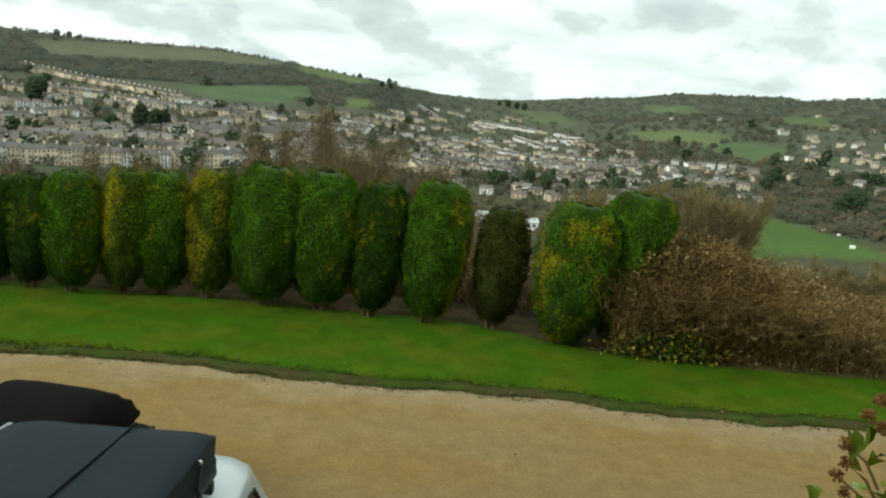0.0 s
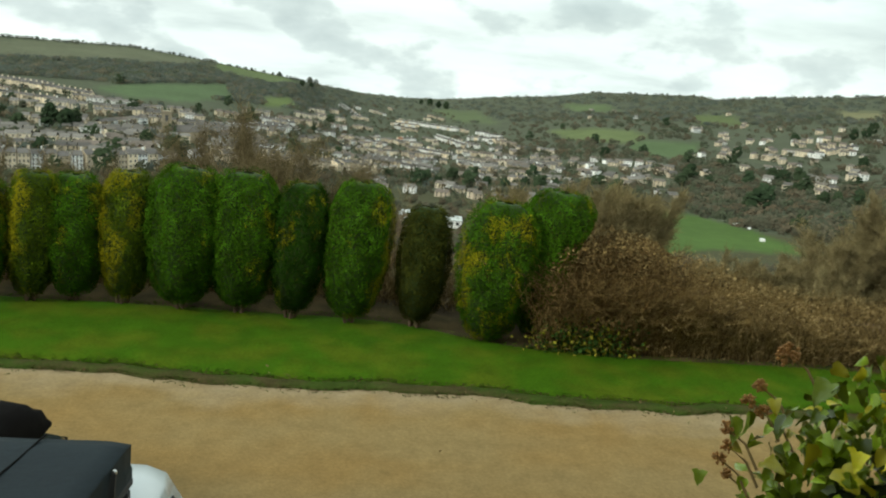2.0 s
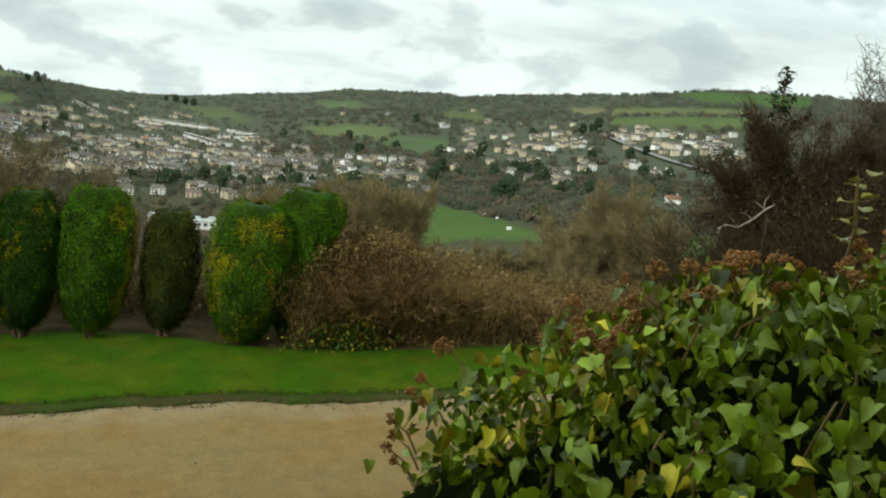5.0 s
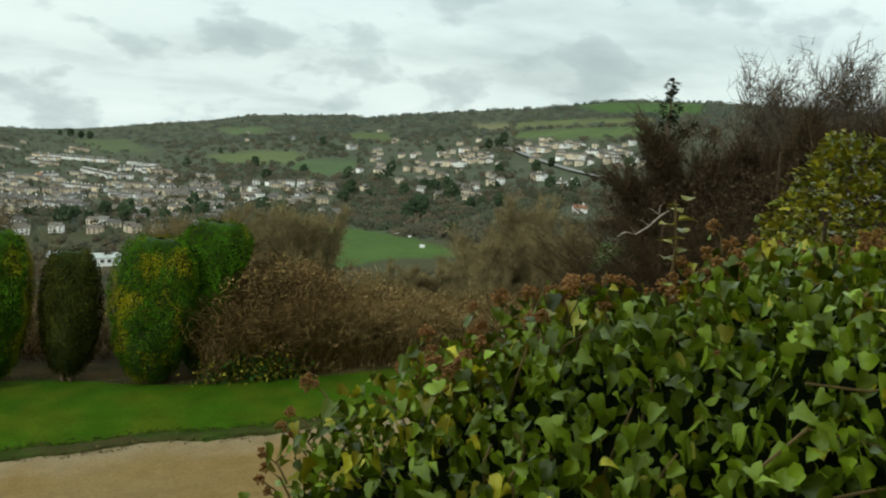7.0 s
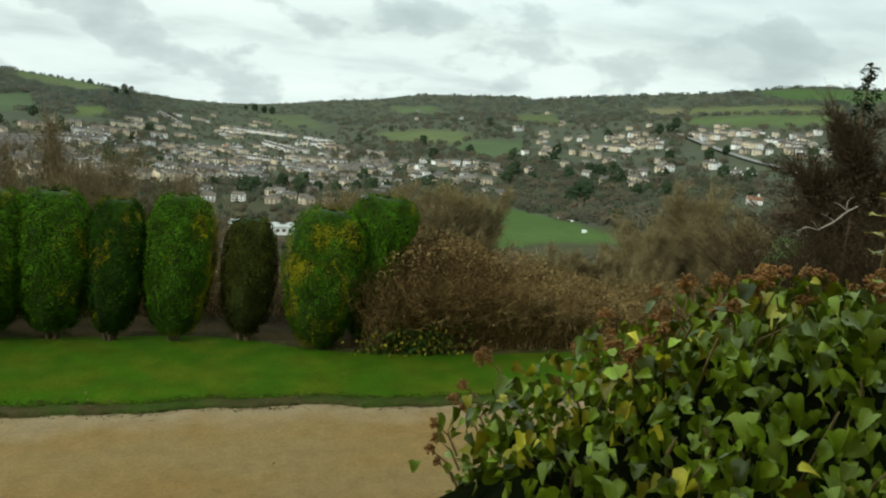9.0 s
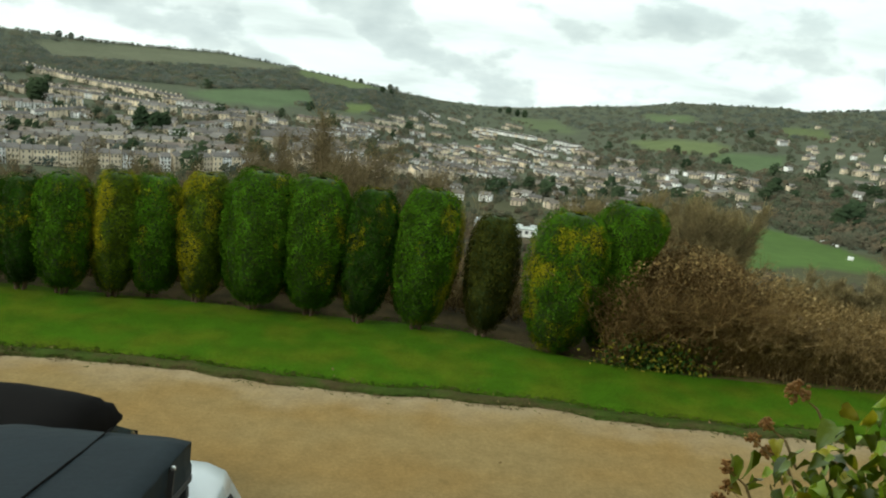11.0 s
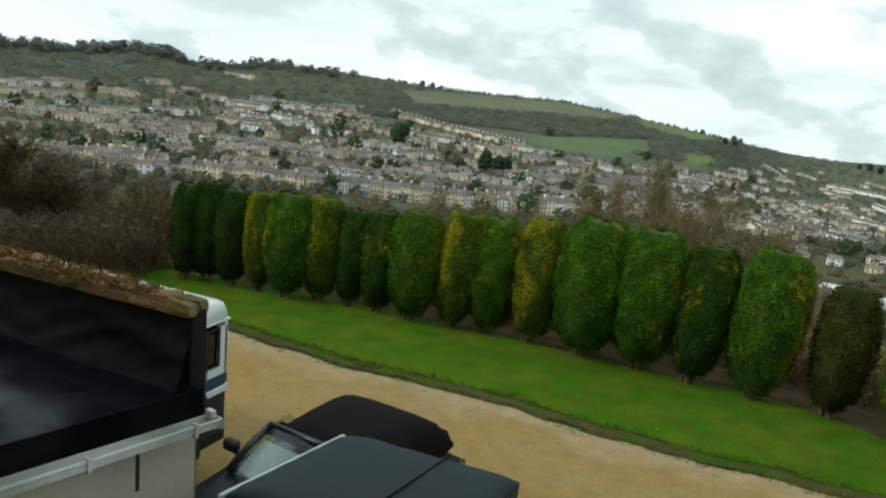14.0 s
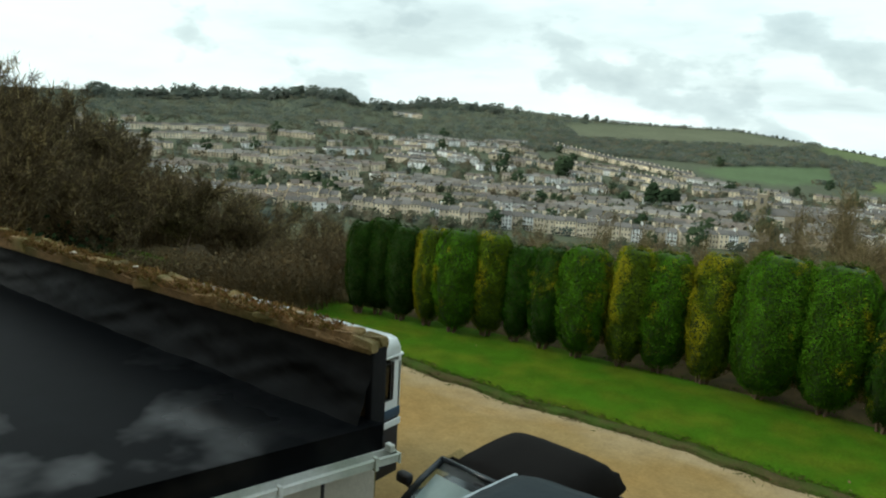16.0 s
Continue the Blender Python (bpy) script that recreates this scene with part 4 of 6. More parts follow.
# ---------- clipped conifers in a row ----------
GREEN, DEEP, GOLD, OLIVE, RUST, DARKER = (0.050, 0.116, 0.008), (0.023, 0.060, 0.006), (0.255, 0.24, 0.012), (0.068, 0.106, 0.008), (0.046, 0.052, 0.010), (0.017, 0.041, 0.006)
CONIFERS = [
    # x, y, height, width, colour, share of golden shoots, side they are on
    (-10.72, 12.80, 1.96, 0.72, DARKER, 0.0, 0), (-10.36, 13.0, 2.04, 0.92, DARKER, 0.0, 0), (-9.79, 13.02, 1.95, 0.94, DARKER, 0.0, 0),
    (-9.19, 13.07, 1.99, 0.80, OLIVE, 0.32, -1), (-8.55, 13.05, 2.06, 1.02, GREEN, 0.08, -1), (-7.94, 13.28, 2.05, 0.90, OLIVE, 0.3, -1),
    (-7.36, 13.36, 1.90, 0.76, DEEP, 0.0, 0), (-6.75, 13.35, 1.97, 0.84, DEEP, 0.04, 0), (-6.06, 13.34, 2.08, 1.05, GREEN, 0.07, 1),
    (-5.29, 13.48, 2.16, 0.94, OLIVE, 0.26, -1), (-4.66, 13.62, 2.15, 1.04, GREEN, 0.14, 0), (-3.87, 13.60, 2.27, 0.92, OLIVE, 0.36, -1),
    (-2.95, 13.54, 2.41, 1.34, GREEN, 0.05, 1), (-1.98, 13.54, 2.40, 1.25, GREEN, 0.04, 1), (-1.13, 13.42, 2.32, 0.94, DEEP, 0.1, 0),
    (-0.18, 13.34, 2.42, 1.13, GREEN, 0.16, 1), (0.92, 13.28, 2.10, 0.88, RUST, 0.0, 0), (2.02, 12.98, 2.33, 1.24, GREEN, 0.2, 0), (3.02, 13.22, 2.52, 1.36, GREEN, 0.03, 1),
]
rng = np.random.default_rng(21)
for k, (x, y, h, w, hue, gold, side) in enumerate(CONIFERS):
    label = "clipped pillar conifer, dense dark green" if gold < 0.2 else "clipped pillar conifer, green patched with golden shoots"
    if hue == RUST:
        label = "small clipped conifer, brownish dull green"
    c = thing("clipped_conifer", pose(x, y, 0, 0, 2.0, 0), label, "conifer", "row of clipped conifers")
    full = k >= 17
    z0 = 0.05 if full else 0.13
    hh, mid = (h - z0) / 2, z0 + (h - z0) / 2

    def shape(u, t, grow=1.0):
        """A point of the clipped outline: u round it, t from foot to top; the last of the row overhangs its foot."""
        s = np.sin(np.pi * t) ** 0.50 * (0.80 + 0.20 * np.sin(np.pi * (t * 0.86 + 0.02)))
        s = s * (1.0 - (0.16 if full else 0.24) * (1 - t) ** 1.9)
        lump = 1 + 0.07 * np.sin(3 * u + k) * np.sin(5 * t + k) + 0.04 * np.sin(7 * u + 2 * k + 4 * t)
        shift = 0.0
        if k == 18:
            low = 1 / (1 + np.exp((t - 0.66) * 26))
            s, shift = s * (1 - 0.26 * low), -0.13 * low
        r = w / 1.88 * s * lump * grow
        return np.stack([r * np.cos(u) + shift, r * 0.9 * np.sin(u), mid + hh * -np.cos(np.pi * t) * (1 if grow >= 1 else 0.96)], -1)

    # inner shell in dark green, painting the shade seen between the sprays
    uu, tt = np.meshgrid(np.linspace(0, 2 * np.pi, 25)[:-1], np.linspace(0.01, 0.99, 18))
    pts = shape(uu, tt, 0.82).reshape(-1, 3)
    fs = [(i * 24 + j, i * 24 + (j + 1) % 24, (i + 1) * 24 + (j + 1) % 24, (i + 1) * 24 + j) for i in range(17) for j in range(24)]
    part("core", mesh_from("core", pts, fs, M_CORE, None, True), M_CORE, c, "inner foliage shell, shade painted in as dark green")
    n = int(30000 * (w * h) / 2.2)
    u = rng.uniform(0, 2 * np.pi, n)
    t = np.arccos(1 - 2 * rng.uniform(0.005, 0.995, n)) / np.pi
    p = shape(u, t, 1.0) * np.array([1, 1, 1])
    out = np.stack([np.cos(u) * np.sin(np.pi * t) ** 0.7, np.sin(u) * np.sin(np.pi * t) ** 0.7, -np.cos(np.pi * t) * 1.1], 1)
    # the clipped face is cushioned: shoots stand proud in tufts with hollows between
    tuft = np.array([0.040 * noise.noise((q[0] * 5 + k * 3, q[1] * 5, q[2] * 4)) + 0.024 * noise.noise((q[0] * 13, q[1] * 13 + k, q[2] * 10)) for q in p.tolist()])
    p = p + out * (rng.uniform(-0.06, 0.012, n) + tuft)[:, None]
    stray = rng.uniform(size=n) < 0.012
    p[stray] += out[stray] * 0.06
    # sprays lie flat on the clipped surface, so that it takes the light as one body
    nrm = out * 1.0 + rng.normal(0, 0.42, p.shape)
    ax = np.cross(nrm, rng.normal(size=p.shape) + np.array([0, 0, 0.3]))
    ax /= np.linalg.norm(ax, axis=1)[:, None]
    bx = np.cross(nrm, ax)
    bx /= np.linalg.norm(bx, axis=1)[:, None]
    sz = rng.uniform(0.009, 0.020, n)[:, None]
    v = np.stack([p - ax * sz, p + bx * sz * 0.6, p + ax * sz, p - bx * sz * 0.6], 1).reshape(-1, 3)
    f = np.arange(4 * n).reshape(n, 4)
    # darker clumps in the needle colour imitate shadow among the shoots
    col = np.array([hue]) * rng.uniform(0.85, 1.15, (n, 1)) * (1 + 0.3 * np.sin(p[:, :1] * 11 + k) * np.sin(p[:, 2:] * 8 + 2 * k)) * np.array([[0.55 + 0.9 * abs(noise.noise((q[0] * 6 + k, q[1] * 6, q[2] * 6))) + 0.3] for q in p.tolist()])
    # golden shoots come in patches
    patch = np.array([noise.noise((q[0] * 3.2 + k * 7, q[1] * 3.2, q[2] * 2.0)) * 2.0 + noise.noise((q[0] * 9 + k, q[1] * 9, q[2] * 7)) * 1.0 for q in p.tolist()]) + 1.3 * side * p[:, 0] / w * 2 + 0.7 * (p[:, 2] / h - 0.45)
    cut = np.quantile(patch, max(0.0, 1 - 1.2 * gold)) if gold > 0 else 99
    wash = np.clip((patch + rng.normal(0, 0.25, n) - cut) / 1.0 + 0.3, 0, 1)[:, None] * (gold > 0)
    col = col * (1 - wash) + np.array([GOLD]) * rng.uniform(0.65, 1.2, (n, 1)) * wash
    dry = rng.uniform(size=n) < 0.05
    col[dry] = np.array([RUST]) * rng.uniform(0.7, 1.4, (dry.sum(), 1))
    part("foliage", mesh_from("foliage", v, f, M_NEEDLE, col), M_NEEDLE, c)
    bm = bmesh.new()
    for a in range(4):
        dx, dy = 0.09 * math.cos(a * 1.7 + k), 0.07 * math.sin(a * 1.7 + k)
        tube(bm, [(dx * 0.6, dy * 0.6, -0.08), (dx, dy, 0.12), (dx * 2.0, dy * 2.0, 0.42)], [0.035, 0.028, 0.02], 6)
    part("trunk", bm, M_BARK, c, "short bare brown stems")
    c.rotation_euler = (0, radians(3.8 + 1.4 * math.sin(k * 2.3)), 0)
    c.location.x -= 0.045


# ---------- bare brown shrubs beyond the last conifers ----------
def bramble(name, x0, x1, y0, y1, top, count, cols, label, seed, base_z=0.0, leafy=0.0):
    """A thicket of arching thin stems with side twigs; top(x): its height."""
    r = np.random.default_rng(seed)
    V, F, C = [], [], []
    off = 0
    root = np.stack([r.uniform(x0, x1, count), r.uniform(y0, y1, count), np.full(count, base_z)], 1)
    hgt = np.array([top(a) for a in root[:, 0]]) * r.uniform(0.45, 1.08, count)
    lean = r.normal(0, 0.36, (count, 2))
    segs = 5
    prev = root.copy()
    wid = r.uniform(0.004, 0.011, count)
    for s in range(1, segs + 1):
        t = s / segs
        cur = root + np.stack([lean[:, 0] * t ** 1.6 * hgt, lean[:, 1] * t ** 1.6 * hgt - 0.15 * t * t * hgt, hgt * (t - 0.22 * t ** 3)], 1) + r.normal(0, 0.03, (count, 3))
        v, f = slivers(prev, cur + (cur - prev) * 0.25, wid * (1.3 - t), r)
        V.append(v); F.append(f + off); off += len(v)
        col = np.array(cols)[r.integers(0, len(cols), count)] * r.uniform(0.6, 1.4, (count, 1))
        C.append(np.repeat(col, 2, 0))
        m = int(count * 1.6)
        pick = r.integers(0, count, m)
        a = prev[pick] + (cur - prev)[pick] * r.uniform(0, 1, (m, 1))
        b = a + r.normal(0, 0.11, (m, 3)) + np.array([0, -0.03, 0.05])
        v, f = slivers(a, b, r.uniform(0.002, 0.005, m), r)
        V.append(v); F.append(f + off); off += len(v)
        C.append(np.repeat(col[pick] * 1.1, 2, 0))
        prev = cur
    ob = new(name, mesh_from(name, np.concatenate(V), np.concatenate(F), M_TWIG, np.concatenate(C)))
    if leafy:
        m = int(count * leafy)
        p = np.stack([r.uniform(x0, x1, m), r.uniform(y0 - 0.15, y1, m), np.zeros(m)], 1)
        p[:, 2] = base_z + np.array([top(a) for a in p[:, 0]]) * r.uniform(0.05, 0.95, m)
        v, f = blades(r, p, r.uniform(0.015, 0.035, m))
        cc = np.array(cols)[r.integers(0, len(cols), m)] * r.uniform(0.6, 1.3, (m, 1))
        part("dry_leaf", mesh_from("dry_leaf", v, f, M_TWIG, cc), M_TWIG, ob)
    return tagged(ob, label, "shrub", kind="stuff")


BROWN = [(0.235, 0.166, 0.068), (0.185, 0.13, 0.054), (0.36, 0.268, 0.125), (0.10, 0.072, 0.031)]
RUSSET = [(0.165, 0.104, 0.042), (0.12, 0.08, 0.034), (0.21, 0.145, 0.062)]
shrub_top = lambda x: 1.16 * float(np.interp(x, [2.6, 2.85, 3.05, 4.0, 4.5, 5.5, 6.5, 7.6, 8.7, 10.5], [0.7, 1.2, 1.55, 1.68, 1.6, 1.28, 1.06, 0.72, 0.66, 0.6]))
bramble("bare_shrub", 2.85, 5.0, 12.62, 14.2, shrub_top, 4200, RUSSET + BROWN[:2], "tangled russet shrub with dry leaves, unclipped", 31, 0.0, 6.0)
bramble("bare_shrub", 4.6, 10.5, 12.62, 14.8, shrub_top, 7600, BROWN, "leafless grey-brown thicket of arching stems", 32, 0.0, 1.6)
# dark heart of the thicket
bm = bmesh.new()
for k in range(16):
    x = 3.3 + 0.45 * k
    h = shrub_top(x) * 0.33
    bmesh.ops.create_icosphere(bm, subdivisions=3, radius=1, matrix=Matrix.Translation((x, 13.7, h * 0.8)) @ Matrix.Diagonal((0.5, 0.55, h, 1)))
for vv in bm.verts:
    vv.co += 0.12 * noise.noise_vector(vv.co * 3)
tagged(new("thicket_heart", set_mesh("thicket_heart", bm, M_BARK)), "dense dark stems inside the thicket", "shrub", kind="stuff")
# scrub on the slope behind the conifers
bramble("bare_shrub", -11.8, 3.6, 14.4, 16.2, lambda x: 1.35 + 0.25 * math.sin(x * 2.1), 4200, BROWN, "grey-brown scrub behind the conifer row", 33, -0.3, 1.2)
# low green and yellow leaves at the thicket's foot
n = 2600
p = np.stack([rng.normal(3.55, 0.38, n), rng.normal(12.6, 0.1, n), np.abs(rng.normal(0.22, 0.19, n))], 1)
v, f = blades(rng, p, rng.uniform(0.02, 0.045, n), np.tile((0.0, -0.3, 0.3), (n, 1)), 1.3)
c = np.where(rng.uniform(size=(n, 1)) < 0.35, np.array([[0.25, 0.23, 0.03]]), np.array([[0.05, 0.10, 0.022]])) * rng.uniform(0.6, 1.3, (n, 1))
tagged(new("privet_bush", mesh_from("privet_bush", v, f, M_NEEDLE, c)), "low evergreen bush with yellow-green leaves", "shrub", kind="stuff")


# ---------- ivy over the wall beside the window ----------
def ivy_z(x, y):
    """The height of the ivy's top."""
    edge = max(0.0, y - 0.97)
    crest = float(np.interp(x, [0.42, 0.57, 0.68, 0.8, 0.87, 0.96, 1.13, 1.3, 1.6, 2.6], [4.19, 4.265, 4.305, 4.36, 4.405, 4.445, 4.465, 4.49, 4.50, 4.58]))
    slope = 4.03 + 0.40 * min(x, 1.3) + 0.08 * max(0.0, x - 1.3)
    k = min(1.0, max(0.0, (y - 0.35) / 0.5))
    return slope + (crest - slope) * k * k * (3 - 2 * k) - 1.6 * edge ** 1.4 + 0.05 * noise.noise((x * 4, y * 4, 0)) + 0.03 * noise.noise((x * 9, y * 9, 3))


def leaf_mesh(variant):
    """A leathery leaf on a five by five net: lobed at the base, folded along the rib, its margin wavy and its tip bent down."""
    r = random.Random(variant)
    broad, lobe = [0.46, 0.52, 0.38, 0.48, 0.42][variant], [0.10, 0.16, 0.0, 0.05, 0.2][variant]
    fold, bend, wave, ph = r.uniform(0.12, 0.32), r.uniform(0.15, 0.4), r.uniform(0.04, 0.09), r.uniform(0, 6)
    vs = []
    for a in range(5):
        v = a / 4
        half = [0.55, 1.0, 0.84 - lobe, 0.46, 0.02][a] * broad * r.uniform(0.94, 1.06)
        for b in range(5):
            u = b / 2 - 1
            back = (0.10 - 0.22 * abs(u) + 0.16 * u * u, -0.05 * abs(u), -0.06 * abs(u) * (lobe > 0.08), 0.0, 0.0)[a]
            vs.append((u * half, v * 1.05 + back, fold * abs(u) * half * 2 - bend * v * v + wave * math.sin(ph + 2.6 * v * 3 + 2.0 * u) * abs(u)))
    fs = []
    for a in range(4):
        for b in range(4):
            q = a * 5 + b
            fs += [(q, q + 1, q + 6), (q, q + 6, q + 5)]
    return np.array(vs), np.array(fs)


ivy = thing("ivy", pose(0, 0, 0), "glossy green ivy with brown flower heads over a wall", "ivy")
LEAFMESH = [leaf_mesh(i) for i in range(5)]
ONE = []
for i, (lv, lf) in enumerate(LEAFMESH):
    for mat in (M_IVY_EACH, M_IVY_OLD):
        ONE.append(mesh_from("ivy_leaf", lv, lf, mat, None, True))
rl = random.Random(77)


def leaf_pose(x, y, z, size, droop=0.0):
    """Leaves hang with their tips down and face up and towards the open side."""
    ta = rl.gauss(200, 95)
    m = pose(x, y, z, rl.gauss(-48, 30) - droop, rl.gauss(0, 28), ta)
    return m @ Matrix.Scale(size, 4)


spots = []
while len(spots) < 11800:
    x = 0.45 + 1.97 * rl.random() ** 1.2
    y = rl.uniform(0.12, 1.12)
    if x < 0.62 and y < 0.35:
        continue
    depth = abs(rl.gauss(0, 0.075))
    left = 0.45 + 0.12 * min(1.0, max(0.0, (y - 0.65) / 0.35))
    if x < left + 0.02 * math.sin(y * 23):
        continue
    if x > 0.55 + 0.06 * math.sin(y * 9) or rl.random() < 0.35:
        spots.append((x, y, ivy_z(x, y) - depth + 0.05, depth))
for _ in range(5600):  # the steep sides
    if rl.random() < 0.5:
        y = rl.uniform(0.3, 1.05)
        x = 0.47 + 0.12 * min(1.0, max(0.0, (y - 0.65) / 0.35)) + 0.03 * math.sin(y * 8)
        spots.append((x + abs(rl.gauss(0, 0.03)), y, ivy_z(0.5, y) - rl.uniform(0, 0.75), 0.02))
    else:
        x = rl.uniform(0.5, 2.6)
        x = x if rl.random() < 0.6 else rl.uniform(0.56, 1.1)
        spots.append((x, 1.08 + rl.gauss(0, 0.03), ivy_z(x, 0.95) - rl.uniform(-0.02, 0.5), 0.02))
near = sorted(range(len(spots)), key=lambda i: spots[i][3] + 0.35 * math.hypot(spots[i][0] - 0.9, spots[i][1] - 0.75))[:300]
near = set(near)
V, F, C = [], [], []
off = 0
for i, (x, y, z, depth) in enumerate(spots):
    size = rl.choice((rl.uniform(0.012, 0.022), rl.uniform(0.018, 0.034)))
    m = leaf_pose(x, y, z, size)
    yellow = rl.random() < 0.07 + 0.35 * max(0, x - 1.2) + 0.14 * (y > 0.93)
    which = rl.randrange(5)
    if i in near:
        ob = new("leaf", ONE[which * 2 + int(yellow)])
        ob.parent = ivy
        ob.matrix_local = m
        continue
    lv, lf = LEAFMESH[which]
    mm = np.array(m)
    V.append(lv @ mm[:3, :3].T + mm[:3, 3])
    F.append(lf + off)
    off += len(lv)
    col = np.array((0.50, 0.45, 0.03) if yellow else (0.215, 0.30, 0.018)) * rl.uniform(0.3, 1.65)
    C.append(np.tile(col, (len(lf), 1)))
lm = part("leaf_mass", mesh_from("leaf_mass", np.concatenate(V), np.concatenate(F), M_IVY, np.concatenate(C), True), M_IVY, ivy, "dense overlapping lobed leaves")
lm["kind"] = "stuff"
# bulk of the ivy wall, coloured near-black as shade between the leaves
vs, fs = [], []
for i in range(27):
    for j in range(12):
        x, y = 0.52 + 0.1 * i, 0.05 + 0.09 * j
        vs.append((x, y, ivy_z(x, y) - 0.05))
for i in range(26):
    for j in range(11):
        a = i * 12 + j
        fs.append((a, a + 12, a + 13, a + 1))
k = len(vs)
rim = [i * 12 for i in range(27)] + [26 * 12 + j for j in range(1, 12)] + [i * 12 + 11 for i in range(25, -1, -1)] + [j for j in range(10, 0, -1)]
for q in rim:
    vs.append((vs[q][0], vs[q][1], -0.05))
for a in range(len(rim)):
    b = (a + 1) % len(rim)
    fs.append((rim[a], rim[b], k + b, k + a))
part("woody_heart", mesh_from("woody_heart", vs, fs, M_IVYSHADE), M_IVYSHADE, ivy, "near-black bulk painting the shade under the leaves")


def umbel(at, size, lean, parent):
    """A dried ivy flower head: a ball of small fruits on rays, with its stalk."""
    bm = bmesh.new()
    tip = Vector(at)
    tube(bm, [tip - Vector(lean), tip - Vector(lean) * 0.45 + Vector((0.006, 0, 0.004)), tip], [0.002, 0.0017, 0.0014], 5)
    st = part("flower_stalk", bm, M_STALK, parent)
    bm = bmesh.new()
    r = random.Random(hash(tuple(round(c, 3) for c in at)) % 1000)
    for _ in range(34):
        d = Vector((r.gauss(0, 1), r.gauss(0, 1), r.gauss(0.25, 1))).normalized()
        e = tip + d * size * r.uniform(0.75, 1.05)
        bmesh.ops.create_icosphere(bm, subdivisions=1, radius=size * r.uniform(0.16, 0.24), matrix=Matrix.Translation(e))
        tube(bm, [tip, e], 0.0008, 3)
    part("flower_head", bm, M_UMBEL, st, "round dry brown flower head")


# ---------- trees ----------
def bare_tree(name, x, y, z, h, spread, seed, cols, label, twig=0.012, density=1.0, lean=0.0, group="", forks=5):
    """A leafless tree: tapered trunk, limbs in three orders and a haze of fine twigs."""
    r = random.Random(seed)
    g = np.random.default_rng(seed)
    t = thing(name, pose(x, y, z), label, "tree", group)
    bm = bmesh.new()
    ends = []

    def limb(p, d, length, rad, order):
        pts, rads = [p], [rad]
        n = 5
        for i in range(n):
            d = (d + Vector((r.gauss(0, 0.13), r.gauss(0, 0.13), r.gauss(0.05, 0.09)))).normalized()
            p = p + d * length / n
            pts.append(p)
            rads.append(rad * (1 - 0.75 * (i + 1) / n))
            if order < 2 and i >= 1:
                for _ in range(2 if order else max(1, forks - 3)):
                    a = (d + Vector((r.gauss(0, spread), r.gauss(0, spread), r.gauss(0.2, 0.3)))).normalized()
                    limb(p, a, length * r.uniform(0.45, 0.7), rads[-1] * 0.6, order + 1)
            if order >= 1:
                ends.append((p, d, order))
        tube(bm, pts, rads, 6 if order == 0 else 4)

    limb(Vector((0, 0, -0.4)), Vector((lean, 0, 1)), h * 0.72, h * 0.022, 0)
    for _ in range(forks):
        limb(Vector((0, 0, h * r.uniform(0.06, 0.3))), Vector((r.gauss(0, 0.5), r.gauss(0, 0.5), 0.9)).normalized(), h * r.uniform(0.45, 0.65), h * 0.012, 1)
    top = max(q[0].z for q in ends) + h * 0.04
    k = h / top
    for vv in bm.verts:
        vv.co *= k
    part("trunk", bm, M_BARK, t, "grey-brown trunk and limbs")
    e = np.array([q[0] for q in ends]) * k
    dd = np.array([q[1] for q in ends])
    m = int(14 * density)
    a = np.repeat(e, m, 0) + g.normal(0, h * 0.012, (len(e) * m, 3))
    b = a + (np.repeat(dd, m, 0) * 0.7 + g.normal(0, 0.55, a.shape) + np.array([0, 0, 0.1])) * h * g.uniform(0.02, 0.07, (len(a), 1))
    v, f = slivers(a, b, np.full(len(a), twig), g)
    a2 = a + (b - a) * g.uniform(0.3, 0.9, (len(a), 1))
    b2 = a2 + g.normal(0, h * 0.022, a2.shape)
    v2, f2 = slivers(a2, b2, np.full(len(a2), twig * 0.6), g)
    col = np.array(cols)[g.integers(0, len(cols), len(a))] * g.uniform(0.6, 1.35, (len(a), 1))
    part("crown", mesh_from("crown", np.concatenate([v, v2]), np.concatenate([f, f2 + len(v)]), M_TWIG, np.concatenate([np.repeat(col, 2, 0)] * 2)), M_TWIG, t, "haze of fine bare twigs")
    return t


def at_bearing(az, dist):
    a = radians(az)
    x, y = dist * math.sin(a), dist * math.cos(a)
    return x, y, float(near_z(np.array(x), np.array(y)))


def reach(az, dist, el):
    """The height a tree needs to show its top at this bearing and height."""
    return EYE_Z + dist * math.tan(radians(el)) - at_bearing(az, dist)[2]


DARK = [(0.066, 0.048, 0.028), (0.05, 0.038, 0.023), (0.09, 0.064, 0.036)]
OLDWOOD = [(0.125, 0.10, 0.058), (0.10, 0.08, 0.048), (0.15, 0.118, 0.068)]
WILLOW = [(0.245, 0.2, 0.098), (0.205, 0.17, 0.082), (0.29, 0.235, 0.12)]
# beside the end of the terrace
for k, (az, d, el) in enumerate([(44.2, 17, -1.8), (46.2, 16, -0.9), (48.6, 17, 0.2), (51.0, 16, 0.2), (54, 17, -0.2), (57, 16, 0.6), (60, 18, 1.0)]):
    bare_tree("bare_tree", *at_bearing(az, d), reach(az, d, el), 0.33, 300 + k, DARK, "dark leafless tree with tangled twigs", 0.007, 2.4, 0.0, "trees past the terrace")
